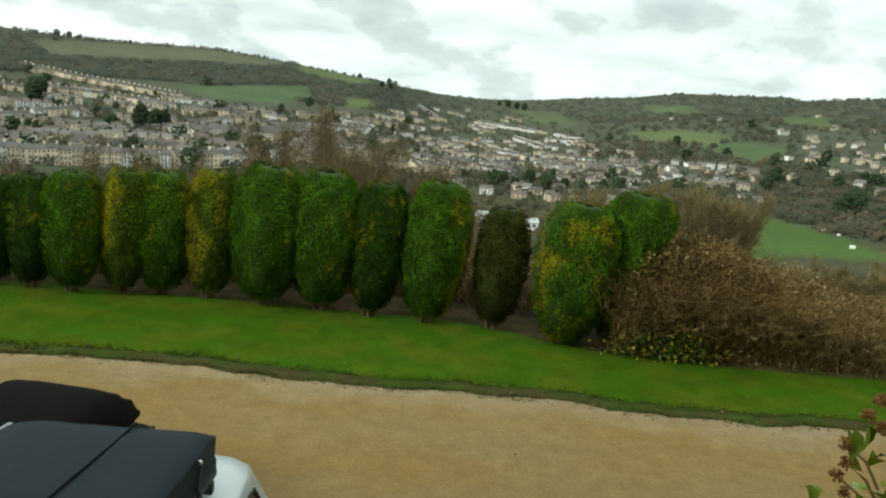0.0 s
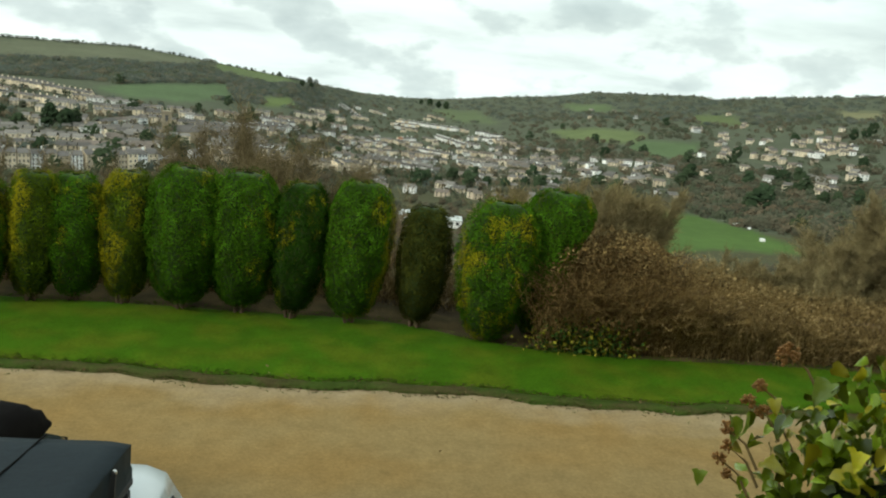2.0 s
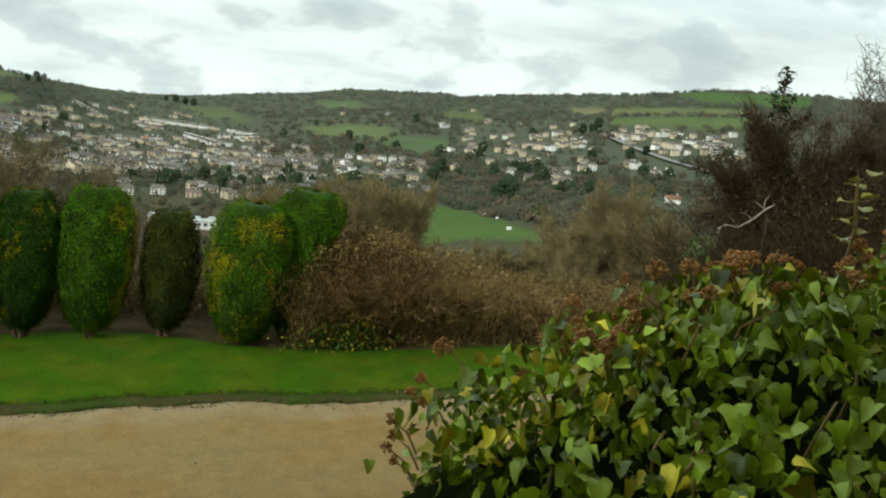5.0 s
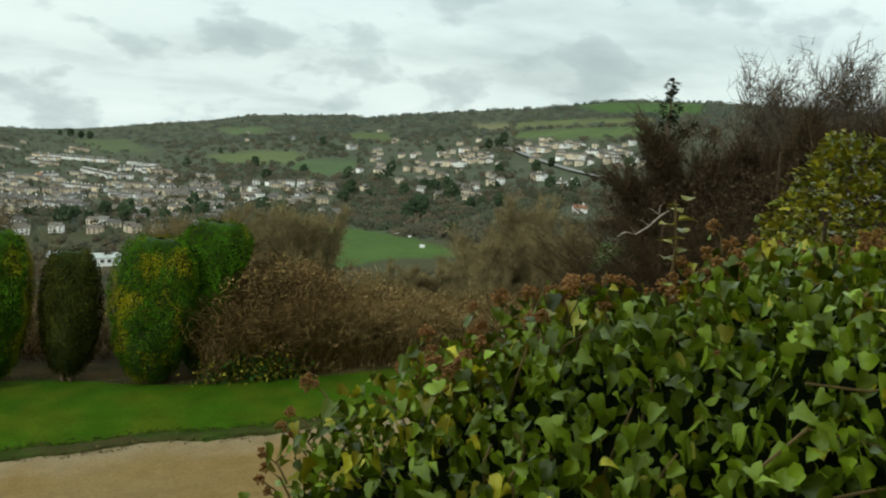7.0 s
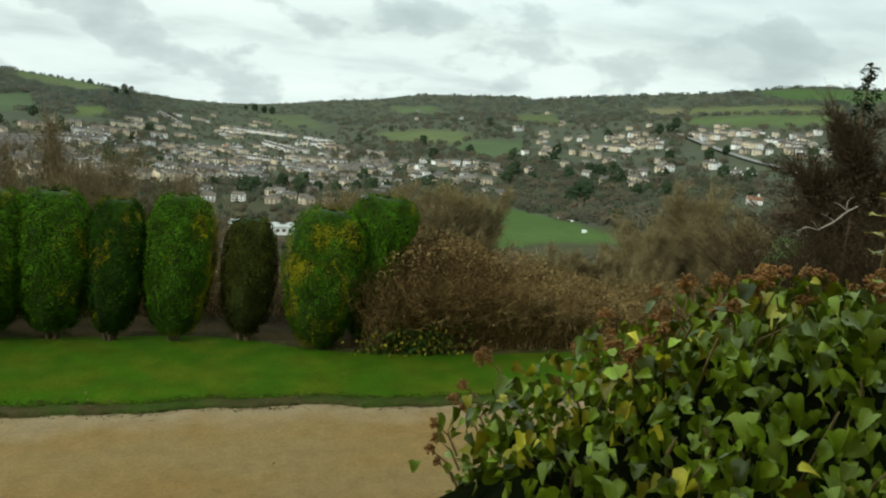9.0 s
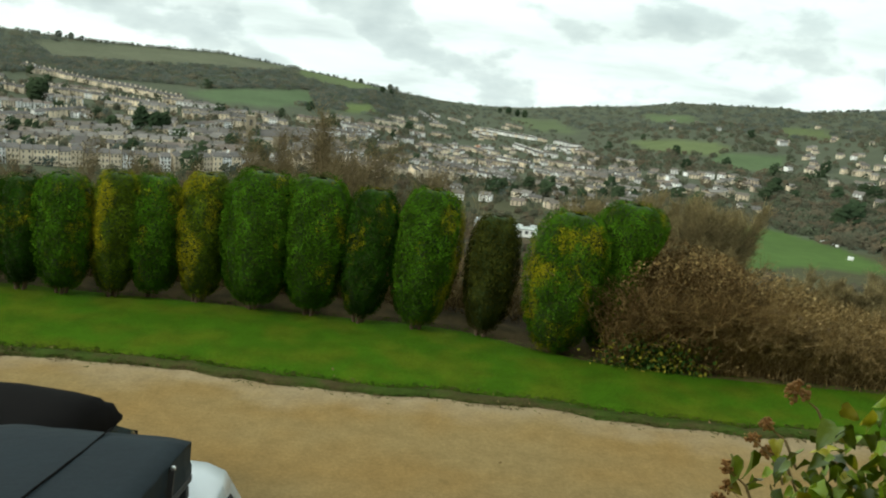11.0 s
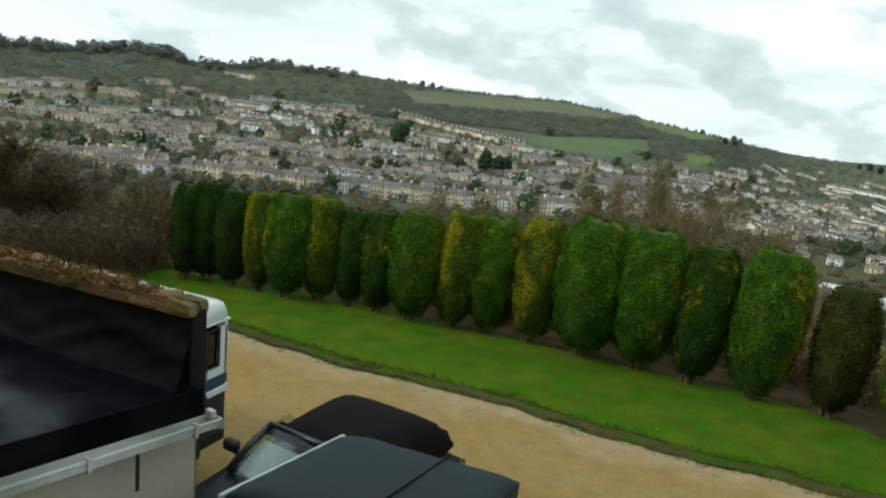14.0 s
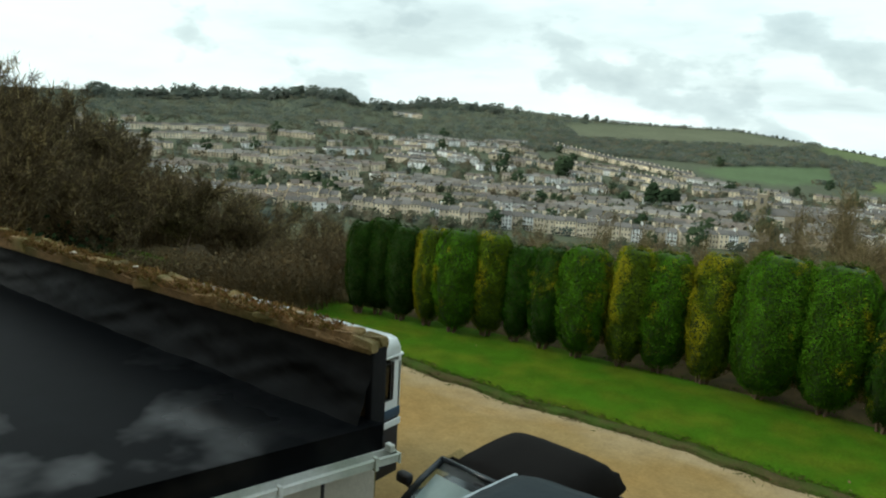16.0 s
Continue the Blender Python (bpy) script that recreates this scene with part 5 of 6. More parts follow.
for k, (az, d, el) in enumerate([(41.8, 16, -5.5), (44, 15.5, -5), (46.5, 15, -4), (49, 15, -3), (52, 14.5, -2.5), (55, 14.5, -2)]):
    x, y, z = at_bearing(az, d)
    hh = reach(az, d, el)
    bramble("bare_shrub", x - 1.1, x + 1.1, y - 0.8, y + 0.9, lambda q, hh=hh: hh, 1300, DARK, "dense dark brown bare shrub", 340 + k, z, 2.5)
PALETWIG = [(0.12, 0.10, 0.072), (0.09, 0.075, 0.055), (0.15, 0.125, 0.09)]
for k, (az, d, el) in enumerate([(48.6, 19.5, 4.6), (52.2, 20, 4.2), (56.5, 19, 5.0)]):
    bare_tree("bare_tree", *at_bearing(az, d), reach(az, d, el), 0.42, 360 + k, PALETWIG, "leafless tree with a rounded crown of fine twigs", 0.008, 0.55, 0.0, "trees past the terrace", 8)
# a thin conifer with sparse tiers
x, y, z = at_bearing(42.4, 16.5)
hc = reach(42.4, 16.5, 1.6)
con = thing("sparse_conifer", pose(x, y, z), "thin dark conifer with sparse drooping tiers", "tree")
part("trunk", tube(bmesh.new(), [(0, 0, -0.3), (0.03, 0, hc * 0.5), (0, 0, hc)], [0.08, 0.05, 0.01], 6), M_BARK, con)
g = np.random.default_rng(9)
n = 1900
t = g.uniform(0.25, 1, n)
rr = (1.08 - t) * 1.6 * g.uniform(0, 1, n) ** 0.5 * (0.42 + 0.58 * np.sin(t * 40) ** 2)
a = g.uniform(0, 2 * np.pi, n)
p = np.stack([rr * np.cos(a), rr * np.sin(a), hc * t - 0.25 * rr], 1)
v, f = blades(g, p, g.uniform(0.03, 0.07, n), np.stack([np.cos(a), np.sin(a), np.full(n, -0.2)], 1), 0.6)
part("foliage", mesh_from("foliage", v, f, M_NEEDLE, np.array([[0.022, 0.030, 0.014]]) * g.uniform(0.6, 1.3, (n, 1))), M_NEEDLE, con)

# a bleached dead branch hanging out of the thicket
bx_, by_, bz_ = at_bearing(42.2, 14.0)
dead = thing("dead_branch", pose(bx_, by_, EYE_Z - 14.0 * math.tan(radians(8.5))), "bleached pale dead branch with bare twigs", "branch")
bm = bmesh.new()
tube(bm, [(-0.7, 0, -0.05), (-0.5, 0.05, 0.02), (-0.3, 0.02, -0.02), (-0.05, 0, 0.12), (0.12, -0.05, 0.3), (0.32, 0, 0.36)], [0.004, 0.007, 0.009, 0.012, 0.012, 0.010], 6)
for tx, tz, ex, ez in ((-0.5, 0.02, -0.66, -0.12), (-0.05, 0.12, -0.3, 0.22), (0.12, 0.3, -0.1, 0.4), (0.12, 0.3, 0.22, 0.5), (-0.3, -0.02, -0.45, 0.12)):
    tube(bm, [(tx, 0, tz), ((tx + ex) / 2, 0.05, (tz + ez) / 2 + 0.03), (ex, 0.02, ez)], [0.006, 0.005, 0.003], 5)
part("limb", bm, M_DEADWOOD, dead)
tube_post = bmesh.new()
tube(tube_post, [(0.32, 0, 0.36), (0.5, 0.3, 0.1), (0.7, 0.5, -1.0), (0.75, 0.5, EYE_Z * -1 + 14.0 * math.tan(radians(8.5)) + bz_ - 0.3)], [0.012, 0.02, 0.03, 0.045], 6)
part("stem", tube_post, M_BARK, dead)

x, y, z = at_bearing(39.7, 16.0)
copy_thing(dead, pose(x, y, EYE_Z - 16.0 * math.tan(radians(10.4)), 0, 0, -12))
# wood beyond the garage
k = 0
for az, d, el in [(-64, 24, 0.0), (-62.5, 27, 0.3), (-61.8, 22, -0.2), (-60.2, 25, -0.8), (-58.4, 30, -2.6), (-56.4, 28, -4.2), (-54.2, 30, -5.6), (-51.5, 34, -6.6), (-49, 33, -6.8), (-47, 36, -8.2), (-45, 38, -9.0), (-43, 36, -9.8), (-41.5, 40, -10.0), (-66, 21, 0.5), (-60.5, 34, -1.6), (-55.5, 40, -5.0), (-48, 46, -8.0), (-44, 48, -9.4), (-62.5, 19, -3), (-57, 19.5, -6), (-52, 22, -8.5), (-47.5, 24, -10.5)]:
    bare_tree("bare_tree", *at_bearing(az, d), max(2.5, reach(az, d, el)), 0.5, 400 + k, OLDWOOD + WILLOW[:1], "dark brown leafless woodland tree", 0.014, 0.85, 0.0, "wood beyond the garage")
    k += 1
for az in np.arange(-66, -37, 2.2):
    d = 21 + 0.3 * (az + 66)
    x, y, z = at_bearing(az, d)
    bramble("bare_shrub", x - 1.2, x + 1.2, y - 1, y + 1, lambda q: 2.3, 700, OLDWOOD + RUSSET[1:2], "brown woodland undergrowth", 500 + int(az), z, 2.0)
x, y, z = at_bearing(-59.2, 18.5)
n = 900
v, f = blades(g, g.normal(0, 1, (n, 3)) * np.array([0.7, 0.5, 0.35]) + np.array([x, y, z + 0.7]), g.uniform(0.04, 0.09, n), None, 1.0)
tagged(new("evergreen_shrub", mesh_from("evergreen_shrub", v, f, M_NEEDLE, np.array([[0.02, 0.035, 0.015]]) * g.uniform(0.6, 1.3, (n, 1)))), "low dark evergreen shrub among the trees", "shrub", kind="stuff")

for az in np.arange(-57, -38, 1.6):
    d = 17.6 if az < -44 else 20.0
    x, y, z = at_bearing(az, d)
    bramble("bare_shrub", x - 0.9, x + 0.9, y - 0.8, y + 0.8, lambda q: 1.15, 650, RUSSET[1:2] + OLDWOOD, "russet bramble at the lawn's end", 560 + int(az), z, 2.0)
# slender bare trees just over the row of conifers
PALESTEM = [(0.21, 0.165, 0.085), (0.17, 0.135, 0.07), (0.25, 0.2, 0.11)]
for k, (az, d, el) in enumerate([(-10.6, 42, -4.9), (-8.6, 44, -6.2), (-6.0, 45, -6.9), (-12.6, 46, -7.0), (-15.5, 48, -8.4), (-3.6, 46, -7.6), (-19.5, 52, -8.9), (-23, 50, -9.3), (-26.5, 50, -9.2), (-1.2, 50, -8.6), (-17.5, 45, -9.0), (-13.8, 40, -8.8), (-4.8, 40, -8.6), (0.8, 47, -9.6), (-30, 50, -9.8), (-8.0, 38, -8.6)]):
    bare_tree("slender_tree", *at_bearing(az, d), reach(az, d, el), 0.36, 600 + k, PALESTEM, "slender leafless tree on the slope", 0.012, 1.15, 0.0, "trees below the terrace", 4)
# soft willows down the slope
for k, (az, d, el, sp) in enumerate([(12.2, 95, -9.4, 0.36), (13.8, 92, -8.6, 0.36), (15.4, 90, -8.3, 0.36), (17.0, 97, -9.0, 0.34), (30.4, 130, -8.8, 0.34), (32.4, 135, -6.7, 0.34), (34.2, 128, -7.9, 0.34), (29.6, 120, -11.2, 0.4), (23.0, 78, -12.2, 0.5), (25.8, 82, -11.6, 0.5), (28.5, 85, -11.5, 0.5), (33.0, 70, -13.9, 0.5), (11.0, 80, -12.2, 0.4), (30, 60, -14.6, 0.5), (24, 52, -14.8, 0.5), (34, 45, -15.2, 0.5)]):
    bare_tree("willow", *at_bearing(az, d), max(3, reach(az, d, el)), sp, 700 + k, WILLOW, "bare willow with a soft grey-brown crown", 0.032 if d > 80 else 0.022, 2.4, 0.0, "willows on the slope", 7)

# scattered crowns of woods, gardens and hedgerows, too many to count
def crowns(name, az, el, size, cols, label, seed, per=34, tall=1.0, wide=0.5):
    r = np.random.default_rng(seed)
    m = len(az)
    c = land(az, el)
    s = np.asarray(size)[:, None]
    q = r.normal(0, 1, (m, per, 3))
    q /= np.linalg.norm(q, axis=2)[:, :, None]
    q *= r.uniform(0.35, 1.0, (m, per, 1)) ** 0.6
    q[:, :, 2] = np.maximum(q[:, :, 2], -0.75)
    p = c[:, None, :] + q * s[:, :, None] * np.array([wide, wide, 0.5 * tall]) + np.array([0, 0, 1]) * s[:, :, None] * 0.42 * tall
    # small sprays that mostly lie open to the light
    cen = p.reshape(-1, 3)
    nrm = np.array(s_dir) * 0.5 + np.array([0, 0, 0.7]) - cen / np.linalg.norm(cen, axis=1)[:, None] * 0.6 + r.normal(0, 0.24, cen.shape)
    ax = np.cross(nrm, r.normal(size=cen.shape))
    ax /= np.linalg.norm(ax, axis=1)[:, None]
    bx = np.cross(nrm, ax)
    bx /= np.linalg.norm(bx, axis=1)[:, None]
    sz = (np.repeat(s[:, 0], per) * r.uniform(0.13, 0.25, m * per))[:, None]
    v = np.stack([cen - ax * sz, cen + bx * sz * 0.6, cen + ax * sz, cen - bx * sz * 0.6], 1).reshape(-1, 3)
    f = np.arange(4 * len(cen)).reshape(-1, 4)
    col = np.repeat(np.array(cols)[r.integers(0, len(cols), m)] * r.uniform(0.8, 1.2, (m, 1)), per, 0) * r.uniform(0.88, 1.12, (m * per, 1))
    return tagged(new(name, mesh_from(name, v, f, M_FARTREE, col)), label, "trees", kind="stuff")


# far crowns in bluish greys and browns, distance haze mixed into the colours
FARBROWN = [(0.100, 0.097, 0.066), (0.090, 0.094, 0.064), (0.110, 0.100, 0.068), (0.078, 0.090, 0.056), (0.122, 0.100, 0.066)]
VALEBROWN = [tuple(0.78 * c for c in q) for q in FARBROWN]
FARHAZED = [(0.080, 0.094, 0.078), (0.090, 0.098, 0.080), (0.072, 0.085, 0.068)]
FARPINE = [(0.030, 0.046, 0.024), (0.038, 0.054, 0.028)]
g = np.random.default_rng(17)


BUILT = [(22, 31, -6.1, -4.0), (32.5, 40.5, -4.6, -2.7), (10, 20, -8.2, -6.9), (-2, 9, -9, -4.8), (33, 37, -5.8, -5.2), (34.8, 40.5, -12.3, -9.0), (35.4, 38, -9.0, -7.0), (32, 36, -5.1, -3.9), (36, 41, -5.9, -4.8)]


def scatter(count, a0, a1, lo, hi):
    """Bearings and heights between two curves, kept off the fields."""
    az = g.uniform(a0, a1, count)
    l = lo(az) if callable(lo) else np.full(count, lo)
    h = hi(az) if callable(hi) else np.full(count, hi)
    el = l + (h - l) * g.uniform(0, 1, count)
    keep = np.ones(count, bool)
    for poly, c in FIELDS:
        keep &= ~inside(az, el, poly)
    for a0, a1, e0, e1 in BUILT:
        keep &= ~((az > a0) & (az < a1) & (el > e0 - 0.25) & (el < e1) & (g.uniform(size=count) < 0.8))
    return az[keep], el[keep]


town_hi = lambda az: np.interp(az, [-66, -55, -48, -40, -30, -26, -18, -12, -6, -2, 4, 9, 14], [-2.9, -2.9, -3.4, -3.7, -4.0, -4.1, -5.3, -5.9, -5.6, -4.6, -5.2, -6.4, -7.4])
az, el = scatter(6800, -66, 60, lambda a: np.where(a < -27, town_hi(a) - 0.15, sky_el(a) - 1.7), lambda a: sky_el(a) - 0.02)
crowns("far_woods", az, el, g.uniform(4, 9, len(az)), FARHAZED + FARBROWN[:2], "dark bare woods along the hilltops", 1, 34, 1.0, 1.1)
az, el = scatter(2200, -30, -4, lambda a: np.interp(a, [-30, -18, -10, -4], [-4.2, -4.4, -5.2, -5.4]), lambda a: np.interp(a, [-30, -20, -12, -4], [-2.9, -2.9, -3.1, -4.0]))
crowns("far_woods", az, el, g.uniform(4, 9, len(az)), FARHAZED + FARBROWN[2:4], "wooded band under the ridge", 2, 34, 1.0, 1.1)
az, el = scatter(4200, -66, 14, -9.9, town_hi)
crowns("garden_trees", az, el, g.uniform(3.5, 9, len(az)), [tuple(0.85 * c for c in q) for q in FARBROWN] + FARHAZED[:1], "bare garden trees among the town's houses", 3)
az, el = g.uniform(-4, 13, 900), g.uniform(-10.2, -4.6, 900)
keep = el < town_hi(az) + 0.6
crowns("garden_trees", az[keep], el[keep], g.uniform(3.5, 8, keep.sum()), VALEBROWN, "dark bare trees between the streets of the spur", 12, 34, 1.0, 0.6)
az, el = scatter(5200, 8, 60, -10.2, lambda a: sky_el(a) - 1.2)
crowns("valley_trees", az, el, g.uniform(4, 9, len(az)), VALEBROWN, "brown hedgerows and copses of the valley", 4, 34, 1.0, 0.75)
az, el = scatter(700, -44, 14, -12.6, -10.0)
crowns("valley_trees", az, el, g.uniform(3, 6, len(az)), VALEBROWN, "small bare trees below the terraces", 7)
az, el = scatter(1500, -66, 60, -15.8, lambda a: np.where((a > 17) & (a < 31), -13.3, np.where((a > 30) & (a < 41), -14.6, -11.8)))
crowns("valley_trees", az, el, g.uniform(5, 10, len(az)), VALEBROWN + [(0.11, 0.085, 0.055)], "bare brown trees on the valley floor", 5)
az, el = scatter(130, -60, 42, -10.2, lambda a: sky_el(a) - 2.0)
crowns("dark_evergreens", az, el, g.uniform(8, 16, len(az)), FARPINE, "scattered dark evergreens", 6, 60, 1.35)
for pts, size in (([(-26.9, -5.9), (-26.6, -5.6)], 17), ([(-20.8, -7.3), (-19.9, -7.5), (-19.5, -7.4)], 15), ([(-22.6, -7.6)], 12), ([(5.2, -9.4), (6.2, -9.5), (7.6, -9.6), (8.8, -9.7), (3.4, -9.6), (4.2, -9.8), (11.2, -9.5), (10.2, -9.4)], 10), ([(30, -7.8), (31.2, -7.6), (29.2, -8.0)], 9), ([(2.6, -4.35), (3.2, -4.4), (3.8, -4.45), (4.3, -4.5)], 15), ([(26, -6.9), (27.5, -6.6), (33.5, -5.0), (34.5, -4.6), (31, -5.4), (25, -9.0)], 9), ([(-4.8, -3.9), (-5.4, -3.8)], 13)):
    crowns("dark_evergreens", [q[0] for q in pts], [q[1] for q in pts], [size * k for k in g.uniform(0.8, 1.2, len(pts))], FARPINE, "group of tall dark evergreens", 40 + size, 160, 1.5)
# hedgerow along the skyline
az = np.concatenate([np.linspace(-28, -5, 90) + g.normal(0, 0.1, 90), np.linspace(8, 45, 130) + g.normal(0, 0.15, 130)])
crowns("skyline_hedges", az, sky_el(az) - 0.05, g.uniform(3.5, 8, len(az)), FARHAZED, "thin hedges and trees along the skyline", 8, 40)
az = np.concatenate([g.uniform(-58, -41, 210), g.uniform(-40, -30, 60)])
crowns("skyline_woods", az, sky_el(az) - g.uniform(0.05, 0.5, len(az)), g.uniform(8, 16, len(az)), FARHAZED, "tall bare trees crowning the hilltop", 10, 60, 1.25, 0.6)
az = np.array([-25.6, -24.9, -24.3, -4.9, -4.5, -6.9, -34.5, -35.5])
crowns("skyline_hedges", az, sky_el(az) - 0.02, [12, 11, 9, 14, 12, 9, 13, 13], FARHAZED, "clumps of trees on the ridge", 9, 120, 1.1)


# ---------- houses ----------
def house_mesh(w, d, h, rise, chimneys):
    """Walls, roof and windows of a simple house whose front faces -y, base at z = 0."""
    wall = bmesh.new()
    a = [wall.verts.new((-w / 2, y, z)) for y, z in ((-d / 2, -6), (-d / 2, h), (0, h + rise - 0.2), (d / 2, h), (d / 2, -6))]
    b = [wall.verts.new((w / 2, y, z)) for y, z in ((-d / 2, -6), (-d / 2, h), (0, h + rise - 0.2), (d / 2, h), (d / 2, -6))]
    wall.faces.new(a[::-1])
    wall.faces.new(b)
    wall.faces.new((a[0], b[0], b[1], a[1]))
    wall.faces.new((a[3], b[3], b[4], a[4]))
    for cx in chimneys:
        box(wall, (cx - 0.6, -0.45, h + rise * 0.5), (cx + 0.6, 0.45, h + rise + 1.6))
    roof = bmesh.new()
    o, t = 0.25, 0.22
    ring = lambda x: [(x, -d / 2 - o, h - 0.1), (x, 0, h + rise), (x, d / 2 + o, h - 0.1), (x, d / 2 + o, h - 0.1 - t), (x, 0, h + rise - t), (x, -d / 2 - o, h - 0.1 - t)]
    vs = [[roof.verts.new(p) for p in ring(x)] for x in (-w / 2 - 0.1, w / 2 + 0.1)]
    for i in range(6):
        roof.faces.new((vs[0][i], vs[0][(i + 1) % 6], vs[1][(i + 1) % 6], vs[1][i]))
    roof.faces.new(vs[0])
    roof.faces.new(vs[1][::-1])
    return wall, roof


def make_house(label, w, d, h, rise, wall_mat, roof_mat, cols, floors, group, chimneys=(0,)):
    t = thing("house", pose(0, 0, -500), label, "house", group)
    wall, roof = house_mesh(w, d, h, rise, chimneys)
    part("wall", wall, wall_mat, t)
    part("roof", roof, roof_mat, t)
    me = set_mesh("window", boxes(((-0.45, -0.06, -0.7), (0.45, 0.05, 0.7))), M_WINDOW)
    for i in range(cols):
        for j in range(floors):
            o = part("window", me, M_WINDOW, t)
            o.location = (-w / 2 + w * (i + 0.5) / cols, -d / 2, h * (j + 0.55) / floors)
    return t


STOCK = {
    "terrace": [make_house("tall cream stone terraced house with a slate roof", 6.4, 10, 9.4, 2.2, M_STONE, M_ROOF, 2, 3, "stone terraces", (-3.0,)),
                make_house("tall stone terraced house with pale painted front", 6.4, 10, 9.9, 2.2, M_STONE, M_ROOF, 3, 3, "stone terraces", (3.0,))],
    "white": [make_house("tall terraced house with white painted front", 6.4, 10, 9.6, 2.2, M_WHITEWALL, M_ROOF, 3, 4, "stone terraces", (3.0,))],
    "small": [make_house("two-storey stone house with a slate roof", 9.0, 8, 6.2, 2.2, M_STONE, M_ROOF, 2, 2, "town houses", (2.5,)),
              make_house("two-storey house with white rendered walls", 9.0, 8, 6.0, 2.0, M_WHITEWALL, M_ROOF, 2, 2, "town houses", (-2.5,)),
              make_house("stone house with a red clay roof", 8.5, 8, 5.4, 2.8, M_STONE, M_ROOFRED, 2, 2, "town houses", (2.5,))],
}


def row(kind, pts, step, jitter=0.0, turn=0.0):
    """Houses side by side along a line of bearings and heights."""
    P = [Vector(land(a, e)) for a, e in pts]
    for (a0, e0), (a1, e1), p0, p1 in zip(pts, pts[1:], P, P[1:]):
        n = max(1, int((p1 - p0).length / step))
        yaw = math.degrees(math.atan2(p1.y - p0.y, p1.x - p0.x))
        for i in range(n):
            t = (i + 0.5) / n
            az, el = a0 + (a1 - a0) * t, e0 + (e1 - e0) * t
            x, y, z = land(az, el + jitter * float(g.normal()))
            protos = STOCK[kind]
            pr = protos[int(g.integers(0, len(protos)))]
            if kind == "terrace" and g.uniform() < 0.1:
                pr = STOCK["white"][0]
            copy_thing(pr, pose(x, y, z + float(g.normal(0, 0.5)), 0, 0, yaw))


row("terrace", [(-52.5, -8.1), (-47.5, -8.5), (-42.0, -8.75)], 6.5)
row("terrace", [(-41.0, -9.1), (-33, -9.5), (-25, -9.8), (-19, -9.85), (-13.5, -9.6)], 6.5)
row("terrace", [(-12.5, -9.35), (-8, -9.4), (-0.3, -9.3)], 7.2, 0.05)
# streets of smaller houses along the hillsides, each a line of bearings and heights
# c: cream stone, w: white, m: mixed
WEST_STREETS = [("c", (-56, -3.9), (-47.0, -3.82)), ("c", (-56, -4.45), (-47.0, -4.37)), ("c", (-51.7, -5.16), (-49.8, -5.16)), ("m", (-48.6, -4.95), (-46.6, -4.9)), ("c", (-46.7, -5.39), (-43.8, -5.18)),
                ("c", (-46.3, -6.35), (-44.0, -6.73)), ("c", (-44.0, -6.73), (-41.0, -6.52)), ("c", (-44.0, -5.98), (-40.2, -6.21)), ("m", (-43.6, -6.64), (-41.6, -6.77)), ("w", (-41.3, -3.61), (-40.0, -3.7)), ("c", (-43.7, -3.26), (-42.0, -3.27)),
                ("w", (-38.5, -2.38), (-36.7, -2.49)), ("m", (-39.9, -3.94), (-38.4, -4.05)), ("m", (-38.4, -4.3), (-35.7, -4.47)), ("m", (-43.0, -5.13), (-40.2, -5.05)), ("c", (-48.9, -7.8), (-47.3, -7.91))]
HILL_STREETS = [("c", (-38.9, -5.44), (-37.3, -5.55)), ("w", (-37.3, -5.07), (-35.8, -5.25)), ("w", (-35.3, -4.88), (-32.9, -5.33)), ("m", (-34.8, -4.21), (-31.0, -4.25)), ("c", (-31.9, -4.92), (-27.5, -5.47)), ("m", (-32.8, -5.74), (-30.2, -5.73)),
                ("m", (-32.4, -4.02), (-29.5, -3.93)), ("w", (-31.6, -4.74), (-30.8, -4.72)), ("c", (-27.6, -4.0), (-23.9, -4.7)), ("c", (-23.9, -4.7), (-18.4, -5.47)), ("c", (-26.4, -5.33), (-23.2, -5.63)), ("c", (-23.2, -5.63), (-19.3, -6.06)),
                ("c", (-30.8, -7.3), (-27.4, -7.1)), ("c", (-27.0, -6.95), (-24.3, -6.57)), ("c", (-33.1, -7.05), (-31.8, -6.69)), ("m", (-39.8, -6.78), (-37.6, -6.68)), ("m", (-37.6, -7.31), (-35.4, -6.98)), ("m", (-30.1, -6.41), (-27.4, -6.26))]
SPUR_STREETS = [("m", (-18.0, -7.31), (-15.4, -6.83)), ("m", (-17.6, -7.8), (-15.7, -7.78)), ("m", (-13.2, -6.36), (-11.6, -6.56)), ("w", (-8.0, -6.3), (-5.8, -6.58)), ("w", (-8.2, -6.9), (-6.4, -6.92)), ("m", (-17.0, -6.16), (-14.3, -6.07)), ("m", (-7.5, -7.04), (-6.4, -7.13)),
                ("w", (-2.8, -4.93), (-1.4, -5.69)), ("m", (-0.9, -5.11), (0.3, -5.33)), ("w", (1.1, -5.66), (5.2, -5.95)), ("m", (0.7, -5.89), (2.6, -5.92)), ("m", (-0.7, -7.02), (2.8, -7.2)), ("w", (1.2, -6.98), (2.4, -6.9)), ("w", (3.9, -6.55), (5.9, -7.02)),
                ("w", (-0.8, -8.33), (2.5, -8.57)), ("w", (2.5, -8.42), (3.9, -8.28)), ("w", (6.0, -6.47), (8.5, -6.37)), ("m", (0.5, -7.93), (2.8, -7.88)), ("w", (2.8, -7.58), (5.2, -7.83))]
